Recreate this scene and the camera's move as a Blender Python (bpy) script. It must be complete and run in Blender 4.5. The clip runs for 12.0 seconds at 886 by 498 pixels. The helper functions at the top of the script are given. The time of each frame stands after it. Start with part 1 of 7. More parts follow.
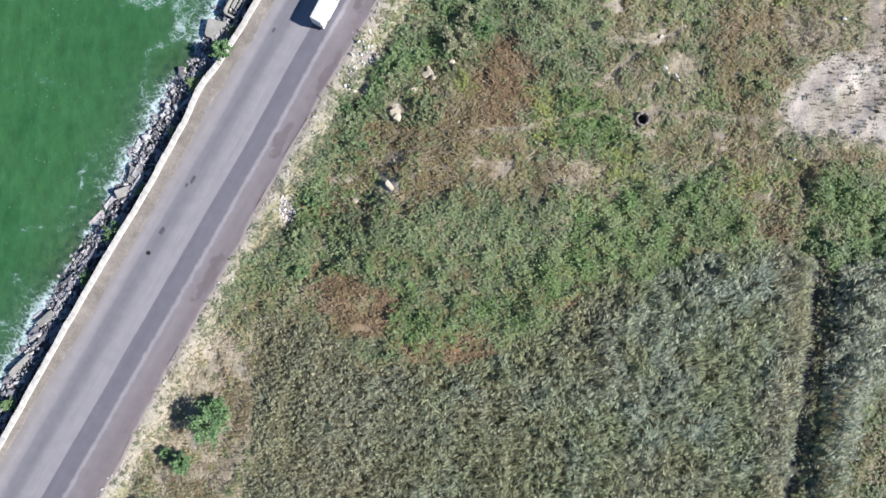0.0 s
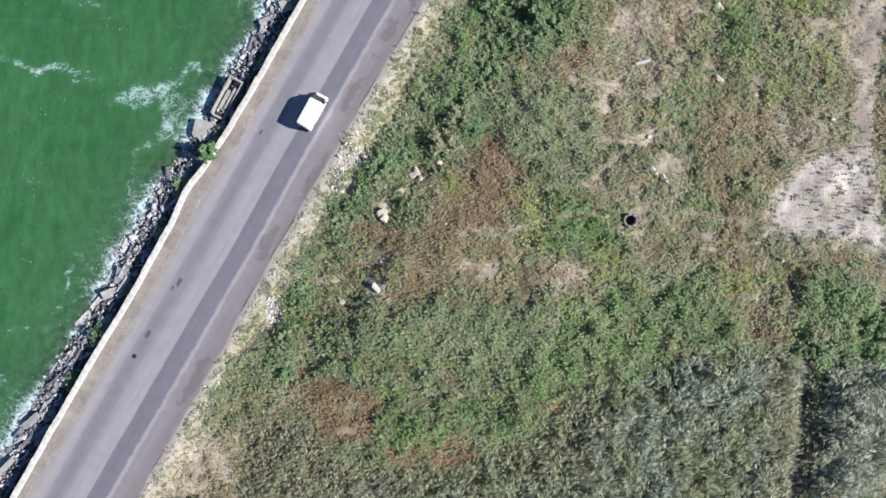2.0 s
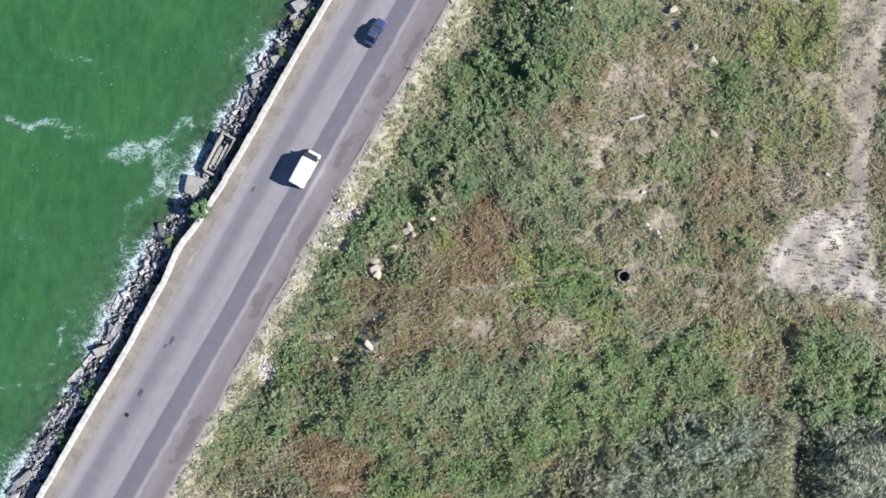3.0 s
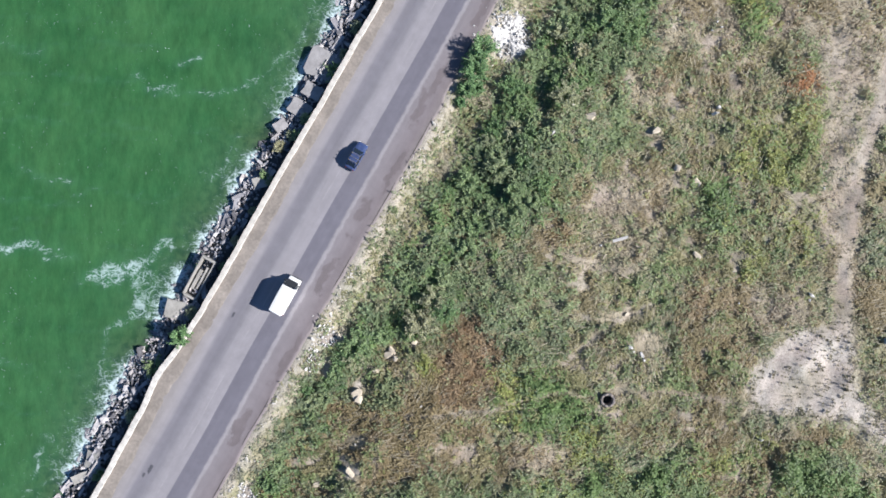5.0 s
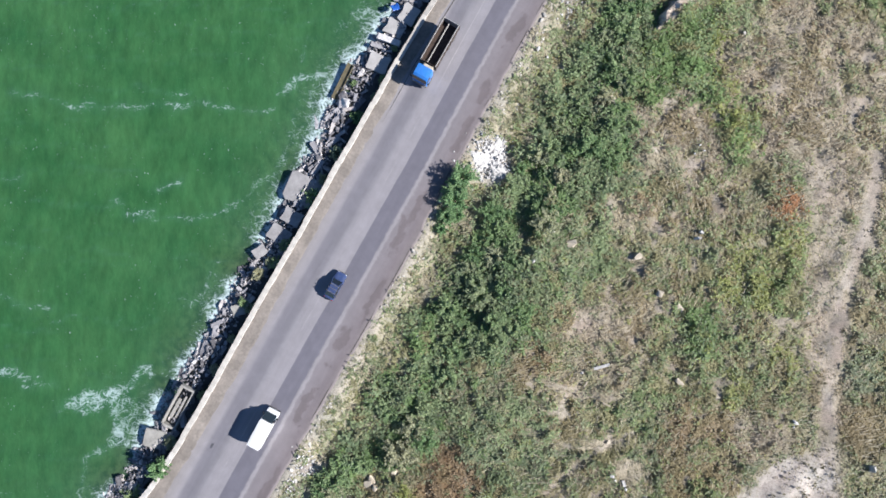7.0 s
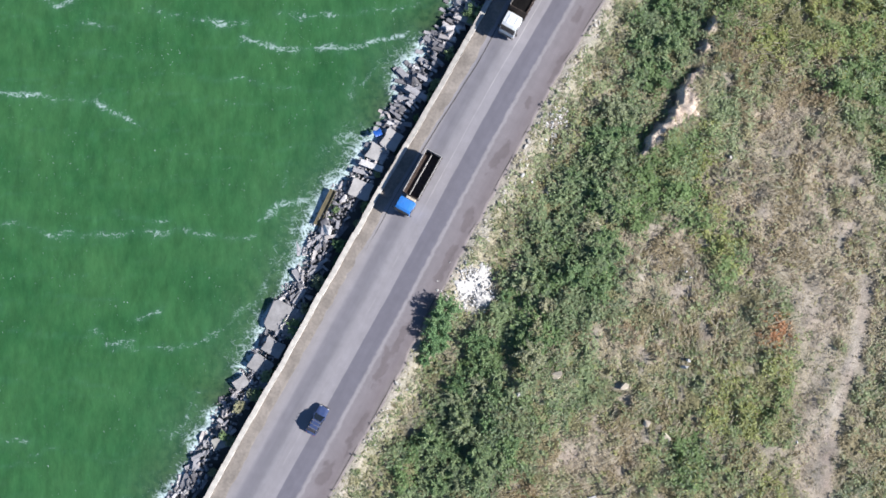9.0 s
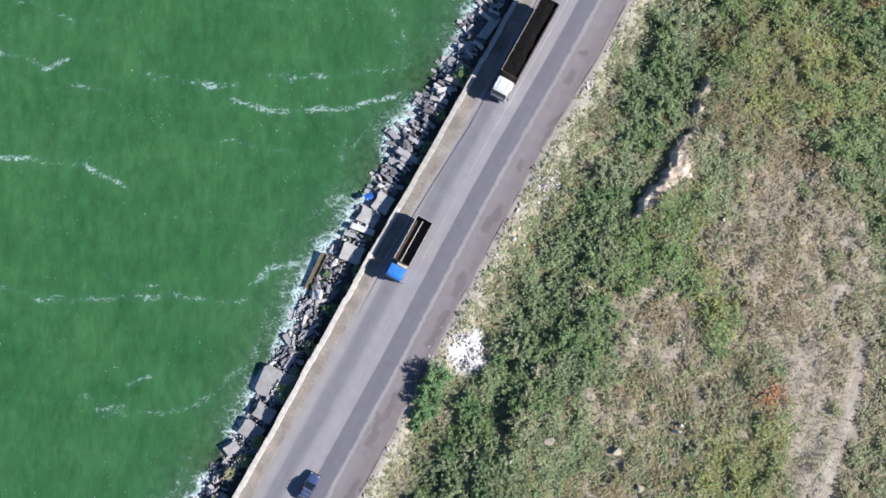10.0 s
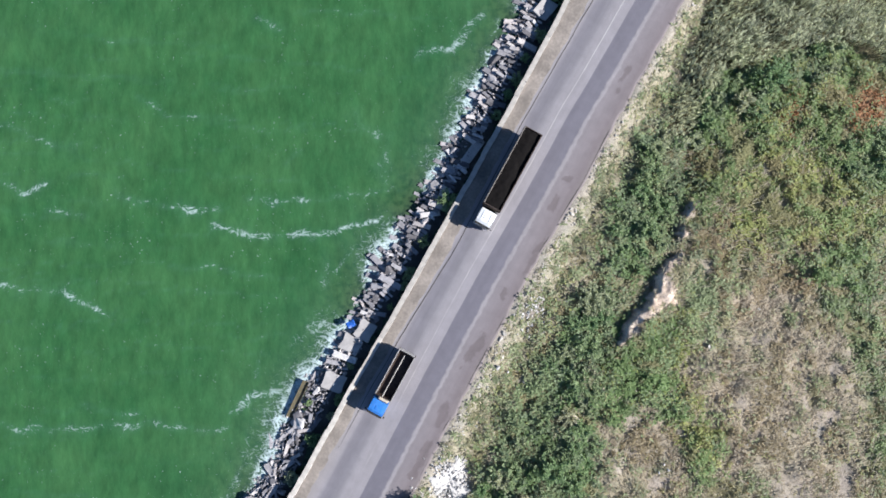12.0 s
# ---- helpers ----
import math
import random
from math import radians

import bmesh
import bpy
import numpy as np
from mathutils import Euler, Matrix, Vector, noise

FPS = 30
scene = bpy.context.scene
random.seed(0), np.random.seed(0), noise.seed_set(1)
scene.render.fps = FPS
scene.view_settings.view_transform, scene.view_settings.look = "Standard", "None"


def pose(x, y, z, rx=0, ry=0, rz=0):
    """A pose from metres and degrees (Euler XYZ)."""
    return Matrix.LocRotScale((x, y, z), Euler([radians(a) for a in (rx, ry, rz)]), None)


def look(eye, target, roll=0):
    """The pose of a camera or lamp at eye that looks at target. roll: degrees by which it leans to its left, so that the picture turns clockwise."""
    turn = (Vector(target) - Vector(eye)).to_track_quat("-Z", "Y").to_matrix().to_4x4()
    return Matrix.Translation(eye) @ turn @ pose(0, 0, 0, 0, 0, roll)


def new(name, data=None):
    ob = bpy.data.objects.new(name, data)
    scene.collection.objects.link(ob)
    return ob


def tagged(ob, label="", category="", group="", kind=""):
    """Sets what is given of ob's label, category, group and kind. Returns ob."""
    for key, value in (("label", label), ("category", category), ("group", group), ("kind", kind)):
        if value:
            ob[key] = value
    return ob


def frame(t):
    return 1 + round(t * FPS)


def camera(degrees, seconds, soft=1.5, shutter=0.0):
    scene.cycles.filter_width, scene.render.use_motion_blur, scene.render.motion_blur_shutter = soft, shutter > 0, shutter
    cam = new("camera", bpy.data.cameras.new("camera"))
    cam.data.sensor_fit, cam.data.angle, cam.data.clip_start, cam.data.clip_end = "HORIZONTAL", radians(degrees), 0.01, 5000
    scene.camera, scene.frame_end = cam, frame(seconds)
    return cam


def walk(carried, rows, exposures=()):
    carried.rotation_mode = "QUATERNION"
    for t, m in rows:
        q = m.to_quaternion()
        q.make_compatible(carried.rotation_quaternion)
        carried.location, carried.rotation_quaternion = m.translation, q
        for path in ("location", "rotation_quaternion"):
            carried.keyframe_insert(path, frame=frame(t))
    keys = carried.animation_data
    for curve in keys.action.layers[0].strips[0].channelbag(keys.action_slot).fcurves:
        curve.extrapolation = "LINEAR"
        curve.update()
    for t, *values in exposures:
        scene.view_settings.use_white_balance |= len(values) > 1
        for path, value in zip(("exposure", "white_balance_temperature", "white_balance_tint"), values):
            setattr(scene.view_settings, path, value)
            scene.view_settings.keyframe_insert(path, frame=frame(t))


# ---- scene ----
cam = camera(80.0, 12.0, soft=1.7)
# seconds, place in metres, turn in degrees
ROWS = [
    (0, 0.131, -0.364, 76.591, 1.039, -1.213, 0.280),
    (0.5, 0.706, 2.815, 76.611, 1.135, -1.116, 0.371),
    (1, 1.151, 6.307, 76.643, 1.349, -1.138, 0.441),
    (1.5, 1.626, 10.072, 76.688, 1.283, -1.095, 0.411),
    (2, 2.081, 14.142, 76.725, 1.330, -1.124, 0.412),
    (2.5, 2.612, 18.423, 76.742, 1.128, -1.073, 0.364),
    (4.5, 4.516, 35.694, 76.611, 1.408, -1.362, 0.327),
    (5, 5.395, 40.151, 76.586, 1.592, -1.249, 0.282),
    (5.5, 6.204, 44.590, 76.560, 1.577, -1.168, 0.277),
    (6, 7.055, 49.480, 76.597, 1.511, -1.090, 0.262),
    (6.5, 7.884, 53.987, 76.624, 1.535, -0.980, 0.269),
    (7, 8.671, 58.770, 76.648, 1.610, -0.936, 0.215),
    (9, 10.795, 77.263, 76.259, 1.912, -1.102, -0.043),
    (9.5, 11.372, 81.942, 76.192, 1.793, -1.105, -0.092),
    (10, 12.093, 86.819, 76.178, 1.770, -1.061, -0.145),
    (10.5, 12.648, 91.663, 76.088, 1.473, -1.090, -0.174),
    (11, 13.301, 96.433, 76.061, 1.525, -1.092, -0.202),
    (11.5, 13.819, 100.912, 76.006, 1.533, -1.166, -0.199),
    (12, 14.286, 105.463, 76.045, 1.729, -1.319, -0.217),
]
walk(cam, [(t, pose(x, y, z, rx, ry, rz)) for t, x, y, z, rx, ry, rz in ROWS], exposures=[(0.0, 0.91, 6300, 10)])

# ---- light ----
SUN_FROM = Vector((0.82, -0.15, 0.545)).normalized()
world = bpy.data.worlds.new("sky")
scene.world = world
world.use_nodes = True
wn = world.node_tree
sky = wn.nodes.new("ShaderNodeTexSky")
sky.sky_type, sky.sun_disc = "NISHITA", False
sky.ozone_density, sky.dust_density = 6.0, 0.1
sky.sun_elevation = math.asin(SUN_FROM.z)
sky.sun_rotation = math.atan2(SUN_FROM.x, SUN_FROM.y)
wn.links.new(sky.outputs[0], wn.nodes["Background"].inputs["Color"])
wn.nodes["Background"].inputs["Strength"].default_value = 0.053
sun_data = bpy.data.lights.new("sun", "SUN")
sun_data.energy, sun_data.angle, sun_data.color = 4.75, radians(0.53), (1.0, 0.95, 0.89)
sun = new("sun", sun_data)
sun.matrix_world = look(SUN_FROM * 200, (0, 0, 0))

# ---- plan ----
# the road's own axes: s along it, d across it towards the land
C = np.array([-7.344, 51.956])
ROAD_TURN = 29.036
U = np.array([math.sin(radians(ROAD_TURN)), math.cos(radians(ROAD_TURN))])
N = np.array([U[1], -U[0]])
WATER = -2.2


def to_road(x, y):
    return (x - C[0]) * U[0] + (y - C[1]) * U[1], (x - C[0]) * N[0] + (y - C[1]) * N[1]


def from_road(s, d):
    return C[0] + s * U[0] + d * N[0], C[1] + s * U[1] + d * N[1]


def wall_line(s):
    """d of the parapet's middle."""
    return np.interp(s, WALL_S, WALL_D)


WALL_S = [-130, -90, -78, -65, -52, -42, -37, -33, -20, -5, 8, 22, 35, 48, 60, 82, 100, 130]
WALL_D = [-8.2, -8.4, -8.65, -8.65, -8.5, -8.75, -9.3, -8.7, -8.35, -8.55, -8.45, -8.5, -8.5, -8.2, -8.15, -7.95, -8.2, -8.8]
SHORE_S = [-130, -86, -76, -67, -60, -50, -44, -38, -34, -30, -24, -17, -12, -8, -3, 1, 5, 9, 12, 16, 20, 24, 28, 34, 38, 41, 45, 51, 55, 58, 61, 67, 71, 78, 82, 93, 130]
SHORE_D = [-14.2, -14.4, -14.5, -14.5, -13.8, -14.6, -14.8, -15.0, -14.0, -14.4, -14.5, -14.5, -14.1, -14.0, -14.2, -14.1, -13.3, -13.6, -14.0, -14.5, -14.0, -14.7, -15.6, -15.2, -14.2, -14.1, -13.7, -14.6, -14.8, -13.9, -14.1, -13.6, -13.2, -13.4, -13.9, -14.3, -16.0]


def shore_line(s):
    return np.interp(s, SHORE_S, SHORE_D) + 0.2 * np.sin(s * 0.9) + 0.2 * np.sin(s * 2.3 + 1)


def lattice(ix, iy, seed):
    h = (ix.astype(np.int64) * 374761393 + iy.astype(np.int64) * 668265263 + seed * 974634777) & 0xFFFFFFFF
    h = ((h ^ (h >> 13)) * 1274126177) & 0xFFFFFFFF
    return (h ^ (h >> 16)) / 4294967296.0


def vnoise(x, y, size, seed=0):
    """Value noise, 0 to 1, with cells of that size in metres."""
    x, y = np.asarray(x, float) / size, np.asarray(y, float) / size
    ix, iy = np.floor(x), np.floor(y)
    fx, fy = x - ix, y - iy
    fx, fy = fx * fx * (3 - 2 * fx), fy * fy * (3 - 2 * fy)
    a, b = lattice(ix, iy, seed), lattice(ix + 1, iy, seed)
    c, d = lattice(ix, iy + 1, seed), lattice(ix + 1, iy + 1, seed)
    return (a * (1 - fx) + b * fx) * (1 - fy) + (c * (1 - fx) + d * fx) * fy


def fbm(x, y, size, seed=0, octaves=4):
    total, weight = 0.0, 0.0
    for k in range(octaves):
        total = total + vnoise(x, y, size / 2**k, seed + k * 17) / 1.7**k
        weight += 1 / 1.7**k
    return total / weight


def patch(blobs, x, y, ragged=0.5, seed=5, edge=0.35):
    """0 to 1: how far a point lies inside any of the blobs (x, y, rx, ry), with ragged edges."""
    best = np.zeros_like(x)
    jitter = (fbm(x, y, 4.5, seed) - 0.5) * 3.4 * ragged + (fbm(x, y, 1.2, seed + 9, 2) - 0.5) * 1.3 * ragged
    for bx, by, rx, ry in blobs:
        r = np.sqrt(((x - bx) / rx) ** 2 + ((y - by) / ry) ** 2) + jitter
        best = np.maximum(best, np.clip((1 + edge - r) / (2 * edge), 0, 1))
    return best


def inside(poly, x, y, ragged=1.2, seed=31):
    """1 inside the outline, 0 outside, with a ragged border."""
    x = x + (fbm(x, y, 4.0, seed) - 0.5) * 2 * ragged
    y = y + (fbm(x, y, 4.0, seed + 3) - 0.5) * 2 * ragged
    odd = np.zeros(x.shape, bool)
    for (ax, ay), (bx, by) in zip(poly, poly[1:] + poly[:1]):
        if ay != by:
            odd ^= ((ay > y) != (by > y)) & (x < (bx - ax) * (y - ay) / (by - ay) + ax)
    return odd.astype(float)


# plants and bare soil: x, y, half width, half height
GREEN = [(1.3, 32.9, 3.2, 4.1), (39.1, 8.0, 7.3, 3.7), (45.9, 10.6, 4.1, 2.8), (14.7, -1.3, 4.9, 4.1), (6.5, -10.4, 4.9, 2.8), (1.5, -5.5, 6.5, 3.2), (17.3, -5.4, 4.1, 2.4), (24.8, 22.2, 3.2, 2.4), (24.8, 18.0, 5.7, 2.8), (57.0, 4.8, 4.1, 3.2), (60.5, 11.6, 3.2, 2.4), (-10.9, -1.4, 4.9, 3.2), (53.9, 79.3, 1.8, 4.9), (48.5, 48.7, 4.1, 3.2), (52.7, 42.0, 4.9, 4.9), (44.1, 25.4, 4.9, 4.9), (63.3, 71.7, 2.0, 2.4), (38.3, 37.8, 4.9, 3.2), (46.2, 91.3, 4.9, 4.1), (77.8, 106.8, 4.1, 4.1), (72.4, 97.7, 4.1, 2.4), (78.2, 93.5, 2.8, 4.9), (80.4, 81.1, 2.0, 7.3), (55.2, 79.7, 1.9, 3.7)]
DRY = [(-29.6, -15.4, 4.9, 4.9), (-35.1, -25.2, 8.9, 7.3), (32.4, 17.2, 4.1, 2.0), (21.4, 12.1, 3.2, 2.0), (24.8, 26.4, 3.2, 3.7), (32.4, 25.7, 4.5, 3.7), (52.9, 32.7, 4.1, 4.1), (42.8, 78.3, 5.7, 4.1), (62.5, 78.6, 6.5, 5.7), (68.5, 71.8, 4.9, 6.5), (51.3, 69.9, 4.1, 3.2), (32.5, 50.3, 4.9, 4.1), (27.4, 40.3, 4.1, 2.3), (56.8, 33.7, 4.1, 2.3), (66.4, 48.8, 3.2, 11.4), (57.0, 87.9, 4.9, 4.9), (63.6, 83.7, 6.5, 5.7), (70.5, 91.1, 5.7, 4.9), (71.0, 74.6, 4.9, 5.7), (46.0, 79.8, 6.5, 4.1), (58.5, 77.2, 4.1, 6.5), (63.1, 99.4, 5.7, 3.2), (51.7, 74.1, 4.9, 3.2), (70.4, 84.5, 4.9, 3.2)]
RUST = [(10.1, 27.9, 3.4, 3.1), (11.8, 24.2, 2.6, 1.8), (8.8, 20.2, 3.2, 1.6), (-12.6, -4.6, 3.7, 2.3), (-6.0, -7.2, 2.6, 2.4), (-9.6, -9.8, 2.8, 1.6), (0.7, -12.5, 4.1, 1.5), (5.2, -14.1, 3.1, 1.1), (20.6, -6.3, 1.1, 1.3), (52.3, 3.5, 1.6, 1.3), (47.6, 3.5, 3.2, 0.6), (-10.2, 6.0, 3.1, 1.5), (-16.8, 7.2, 2.0, 2.0), (60.7, 68.3, 2.3, 2.9), (40.0, 67.4, 1.6, 1.5), (10.8, 29.5, 1.8, 2.9), (13.3, 26.1, 2.3, 1.5), (24.1, 44.4, 1.5, 1.6), (79.3, 129.7, 3.7, 1.6), (77.5, 127.5, 2.3, 0.8), (68.2, 127.9, 1.9, 2.8), (67.8, 123.7, 1.2, 1.1), (40.4, 91.3, 1.8, 1.0), (45.2, 35.2, 1.6, 3.2)]
YELLOW = [(5.5, 24.5, 1.3, 1.3), (17.2, 22.5, 2.6, 1.8), (16.8, 18.3, 2.8, 1.5), (29.0, 15.5, 3.2, 1.5), (28.2, 12.0, 3.2, 1.0), (48.5, 11.1, 3.7, 1.8), (58.8, 58.9, 3.1, 4.5), (61.2, 45.4, 2.8, 4.1), (52.6, 40.4, 2.4, 2.4), (71.3, 119.5, 6.5, 3.7), (64.0, 119.5, 2.8, 4.1), (72.0, 113.1, 7.3, 3.7), (64.2, 111.1, 4.5, 2.8), (60.4, 109.4, 2.1, 2.1), (51.7, 92.9, 1.5, 4.5), (54.0, 82.2, 2.3, 1.8), (56.4, 76.9, 1.5, 1.5), (65.4, 125.0, 1.5, 3.2), (76.0, 136.1, 4.1, 0.8), (4.7, 25.4, 1.1, 1.6), (53.9, 76.7, 1.3, 2.4)]
BARE = [(17.1, 74.1, 2.3, 2.9), (-5.3, 21.2, 0.8, 1.6), (-0.6, 26.7, 1.1, 1.0), (3.0, 28.7, 0.7, 0.7), (-6.1, 10.2, 1.0, 1.0), (-21.0, 6.6, 1.1, 1.9), (-9.5, 23.9, 1.1, 1.6), (-9.1, 28.9, 2.0, 0.7)]
PALE = [(32.8, 32.0, 4.1, 0.4), (27.4, 40.7, 3.2, 0.5), (13.0, 18.9, 5.7, 0.3), (28.8, 61.8, 0.8, 1.1), (37.6, 60.0, 0.8, 0.8), (41.8, 54.5, 0.8, 0.8), (33.7, 82.8, 1.1, 0.8), (36.6, 87.2, 0.5, 1.3), (-11.0, 8.1, 0.8, 0.6), (33.0, 82.9, 1.1, 0.8), (24.4, 12.7, 1.9, 0.6), (34.1, 32.9, 3.2, 0.4), (-10.0, -10.6, 1.8, 0.7), (37.4, 28.7, 2.4, 1.8), (-5.3, 14.4, 1.3, 1.0), (-3.6, 17.7, 1.6, 0.4), (4.2, 42.7, 2.4, 0.6), (46.9, 58.8, 0.6, 1.6)]
TEAL = [(16.4, 33.1, 4.1, 5.7), (10.5, 34.7, 2.4, 3.2), (9.7, 5.7, 4.1, 2.0), (9.8, -6.3, 2.0, 2.3), (-10.0, -13.7, 2.8, 1.5), (-23.2, -1.5, 4.5, 2.8), (43.5, 30.9, 4.1, 4.9), (24.8, 32.3, 3.2, 4.9), (36.7, 26.6, 2.4, 4.9), (36.6, 7.2, 4.1, 3.2), (36.0, 73.1, 4.9, 4.9), (39.8, 70.2, 2.8, 3.2), (52.0, 61.4, 4.5, 3.7), (40.9, 57.9, 3.2, 2.4), (71.4, 43.8, 2.4, 3.2), (15.8, 30.3, 4.9, 4.1), (19.9, 48.5, 2.4, 2.4), (5.8, 45.1, 3.2, 3.2), (72.3, 126.7, 1.8, 3.2), (80.8, 122.9, 2.4, 4.1), (56.9, 126.2, 3.7, 3.2), (60.4, 128.3, 2.8, 2.0), (48.3, 116.9, 3.7, 6.5), (34.4, 78.3, 4.9, 4.1)]
SAGE = [(64.4, -20.3, 2.8, 3.7), (-4.2, 34.5, 2.3, 3.7), (-1.6, 21.1, 2.4, 2.0), (-10.3, 28.1, 1.5, 2.0), (24.8, 0.4, 4.9, 3.2), (34.9, 3.0, 7.3, 3.2), (45.0, 2.2, 4.9, 2.3), (29.8, -2.9, 6.5, 1.8), (52.3, 1.4, 2.8, 1.6), (13.9, -10.0, 5.7, 1.8), (-5.1, -14.2, 7.3, 1.0), (63.9, 9.1, 3.2, 3.2), (-13.4, 2.7, 3.2, 3.2), (7.2, 4.5, 5.7, 4.1), (-5.2, 1.1, 4.9, 3.2), (42.7, 70.6, 2.4, 4.1), (34.2, 60.4, 4.1, 3.2), (36.0, 75.6, 4.1, 4.9), (-4.0, 35.6, 3.7, 2.3), (-10.5, 27.1, 2.0, 1.6), (73.4, 135.2, 5.7, 1.5), (80.2, 133.5, 2.4, 1.6), (54.7, 98.6, 3.2, 5.7), (60.9, 74.0, 2.4, 1.6)]
BROWN = [(8.0, 12.8, 8.9, 4.1), (-5.3, 16.0, 6.5, 4.5), (1.3, 18.6, 4.9, 3.7), (1.4, 9.8, 7.3, 2.4), (-15.1, 6.8, 3.1, 4.1), (45.2, 23.3, 3.7, 6.5), (47.8, 34.4, 3.7, 4.9), (40.9, 18.2, 4.9, 2.8), (53.6, 9.8, 3.1, 4.1), (-0.3, 5.7, 5.7, 2.0), (-3.5, -2.2, 5.7, 2.0), (3.9, -1.3, 4.9, 2.3), (14.8, -5.9, 1.5, 2.8), (45.1, 12.3, 2.8, 2.0), (38.4, 50.3, 3.2, 3.7), (22.4, 44.4, 3.2, 3.2), (49.1, 29.5, 4.9, 4.1), (71.2, 34.6, 2.8, 4.1), (47.8, 67.3, 4.1, 3.2), (46.0, 54.6, 2.4, 3.2), (53.4, 119.5, 3.2, 2.3), (69.1, 102.7, 4.9, 2.0), (40.4, 91.3, 2.4, 1.5), (62.2, 14.1, 4.9, 1.6)]
# the sandy clearing, and trodden or driven lines: half width, how bare, points
CLEARING = [(52.6, 18.3), (52.1, 21.5), (53.0, 24.2), (56.0, 27.6), (59.0, 30.4), (64.0, 31.2), (66.8, 31.4), (68.0, 26.4), (68.4, 21.4), (75.0, 15.4), (75.0, 11.8), (66.9, 16.8), (58.4, 18.3)]
LINES = [
    (0.5, 0.6, [(32.6, 21.4), (41.5, 21.3), (47.4, 20.4), (53.3, 18.9)]), (0.28, 0.7, [(30.1, 20.8), (24.7, 21.2), (18.8, 20.4), (13.9, 18.9), (4.0, 18.0)]),
    (0.4, 0.7, [(24.7, 25.4), (29.7, 29.7), (33.1, 32.2), (37.7, 34.1)]), (1.25, 0.95, [(66.6, 30.0), (66.6, 34.6), (66.9, 41.4), (68.6, 49.7), (69.6, 55.6), (71.3, 59.9), (73.4, 66.0), (75.0, 75.0)]), (3.0, 0.5, [(66.5, 72.0), (66.7, 67.4), (67.0, 59.8), (66.9, 53.1), (66.4, 44.0)]),
    (0.4, 0.6, [(62.8, 67.0), (65.3, 60.4), (66.3, 54.6), (66.7, 48.0), (66.2, 43.3), (65.4, 33.2)]), (0.4, 0.6, [(64.3, 68.0), (66.5, 61.0), (67.3, 55.1), (67.8, 49.0)]),
]
LINES += [
    (0.35, 0.45, [(16.5, 33.4), (23.0, 34.2), (29.5, 36.6)]), (0.3, 0.5, [(36.0, 50.5), (40.5, 44.0), (44.8, 40.2)]), (0.3, 0.45, [(20.0, 44.0), (27.0, 41.0), (33.5, 38.8)]), (1.4, 0.5, [(67.6, 21.4), (66.0, 24.5), (63.0, 28.5)]),
]
REED_OUTLINE = [(-25.6, -8.9), (-16.6, -9.7), (-10.0, -15.8), (7.3, -16.0), (19.8, -8.9), (24.8, -4.7), (45.0, 1.2), (52.7, 0.9), (55.6, 0.4), (56.3, -5.2), (55.4, -9.4), (53.7, -18.5), (51.9, -28.3), (50.9, -35.4), (48.5, -60), (-32.2, -60), (-26.2, -30.8), (-25.9, -20.3)]
REED_EAST = [(59.9, -1.9), (67.9, -0.2), (100, -1.0), (100, -12.0), (67.0, -16.2), (61.2, -22.0), (59.1, -35.4), (57.4, -60), (53.4, -60), (55.2, -35.4), (57.4, -19.0), (58.6, -9.0)]
REED_NORTH = [(56.6, 144.9), (54.6, 139.8), (52.4, 134.7), (50.6, 129.6), (48.0, 123.7), (46.6, 116.9), (45.7, 111.1), (49.1, 116.9), (53.1, 126.6), (57.1, 133.8), (63.5, 135.6), (70.0, 137.7), (76.0, 137.8), (82.7, 135.0), (94.0, 129.7), (94.9, 158.3), (62.7, 157.9)]
# what grows where: a kind of growth and the outline of its patch; later ones lie over earlier ones
ZONES = []
VERGE = -2


def zone(kind, *corners):
    ZONES.append((kind, corners))


zone("olive", (18.0, 34.0), (30.0, 25.0), (52.0, 34.0), (64.0, 36.0), (64.0, 68.0), (50.0, 76.0), (38.0, 66.0), (30.0, 58.0), (22.0, 46.0))
zone("olive", (19.8, 33.2), (41.9, 33.5), (52.2, 35.4), (52.9, 19.2), (45.2, 13.2), (29.9, 13), (19.8, 24.7))
zone("brown", (-11.2, 22.7), (-5.3, 18.6), (5.5, 19.5), (13.9, 17.1), (14.8, 10.4), (3.1, 10.3), (-5.3, 11.9), (-13.5, 6), (-18.5, 8.5), (-16.9, 11.8), (-10.3, 13.5))
zone("brown", (41, 33.5), (53.9, 37.1), (53, 21.7), (41.8, 21.6))
zone("sage", (-13.5, 5.2), (3.1, 8.6), (19.8, 7.9), (19.8, 2.1), (11.4, -3.8), (3.1, -2.2), (-3.5, -5.5), (-11.8, -2.2))
zone("green", (19.8, 7.1), (32.5, 10.5), (45.2, 8.9), (52.9, 6.5), (45.2, 1.4), (35, -2), (26.5, -2.9), (19.8, -3.8), (15.6, -5.5), (11.4, -3.8), (19.8, 2.1))
zone("green", (-3.5, -7.2), (11.4, -4.6), (19.8, -3.8), (16.5, -8.8), (9.8, -12.1), (1.5, -12.1), (-5.1, -11.3))
zone("rust", (8.8, 30.5), (11.8, 30.6), (14.3, 23.8), (13.5, 18.8), (5.5, 20.4), (6.3, 25.4))
zone("yellow", (13.9, 25.5), (19.8, 24.7), (24.9, 24), (28.2, 16.4), (19.8, 14.6), (14.7, 17.9))
zone("green", (18.5, 23), (24.9, 24), (28.2, 16.4), (20.6, 14.6), (16.4, 18))
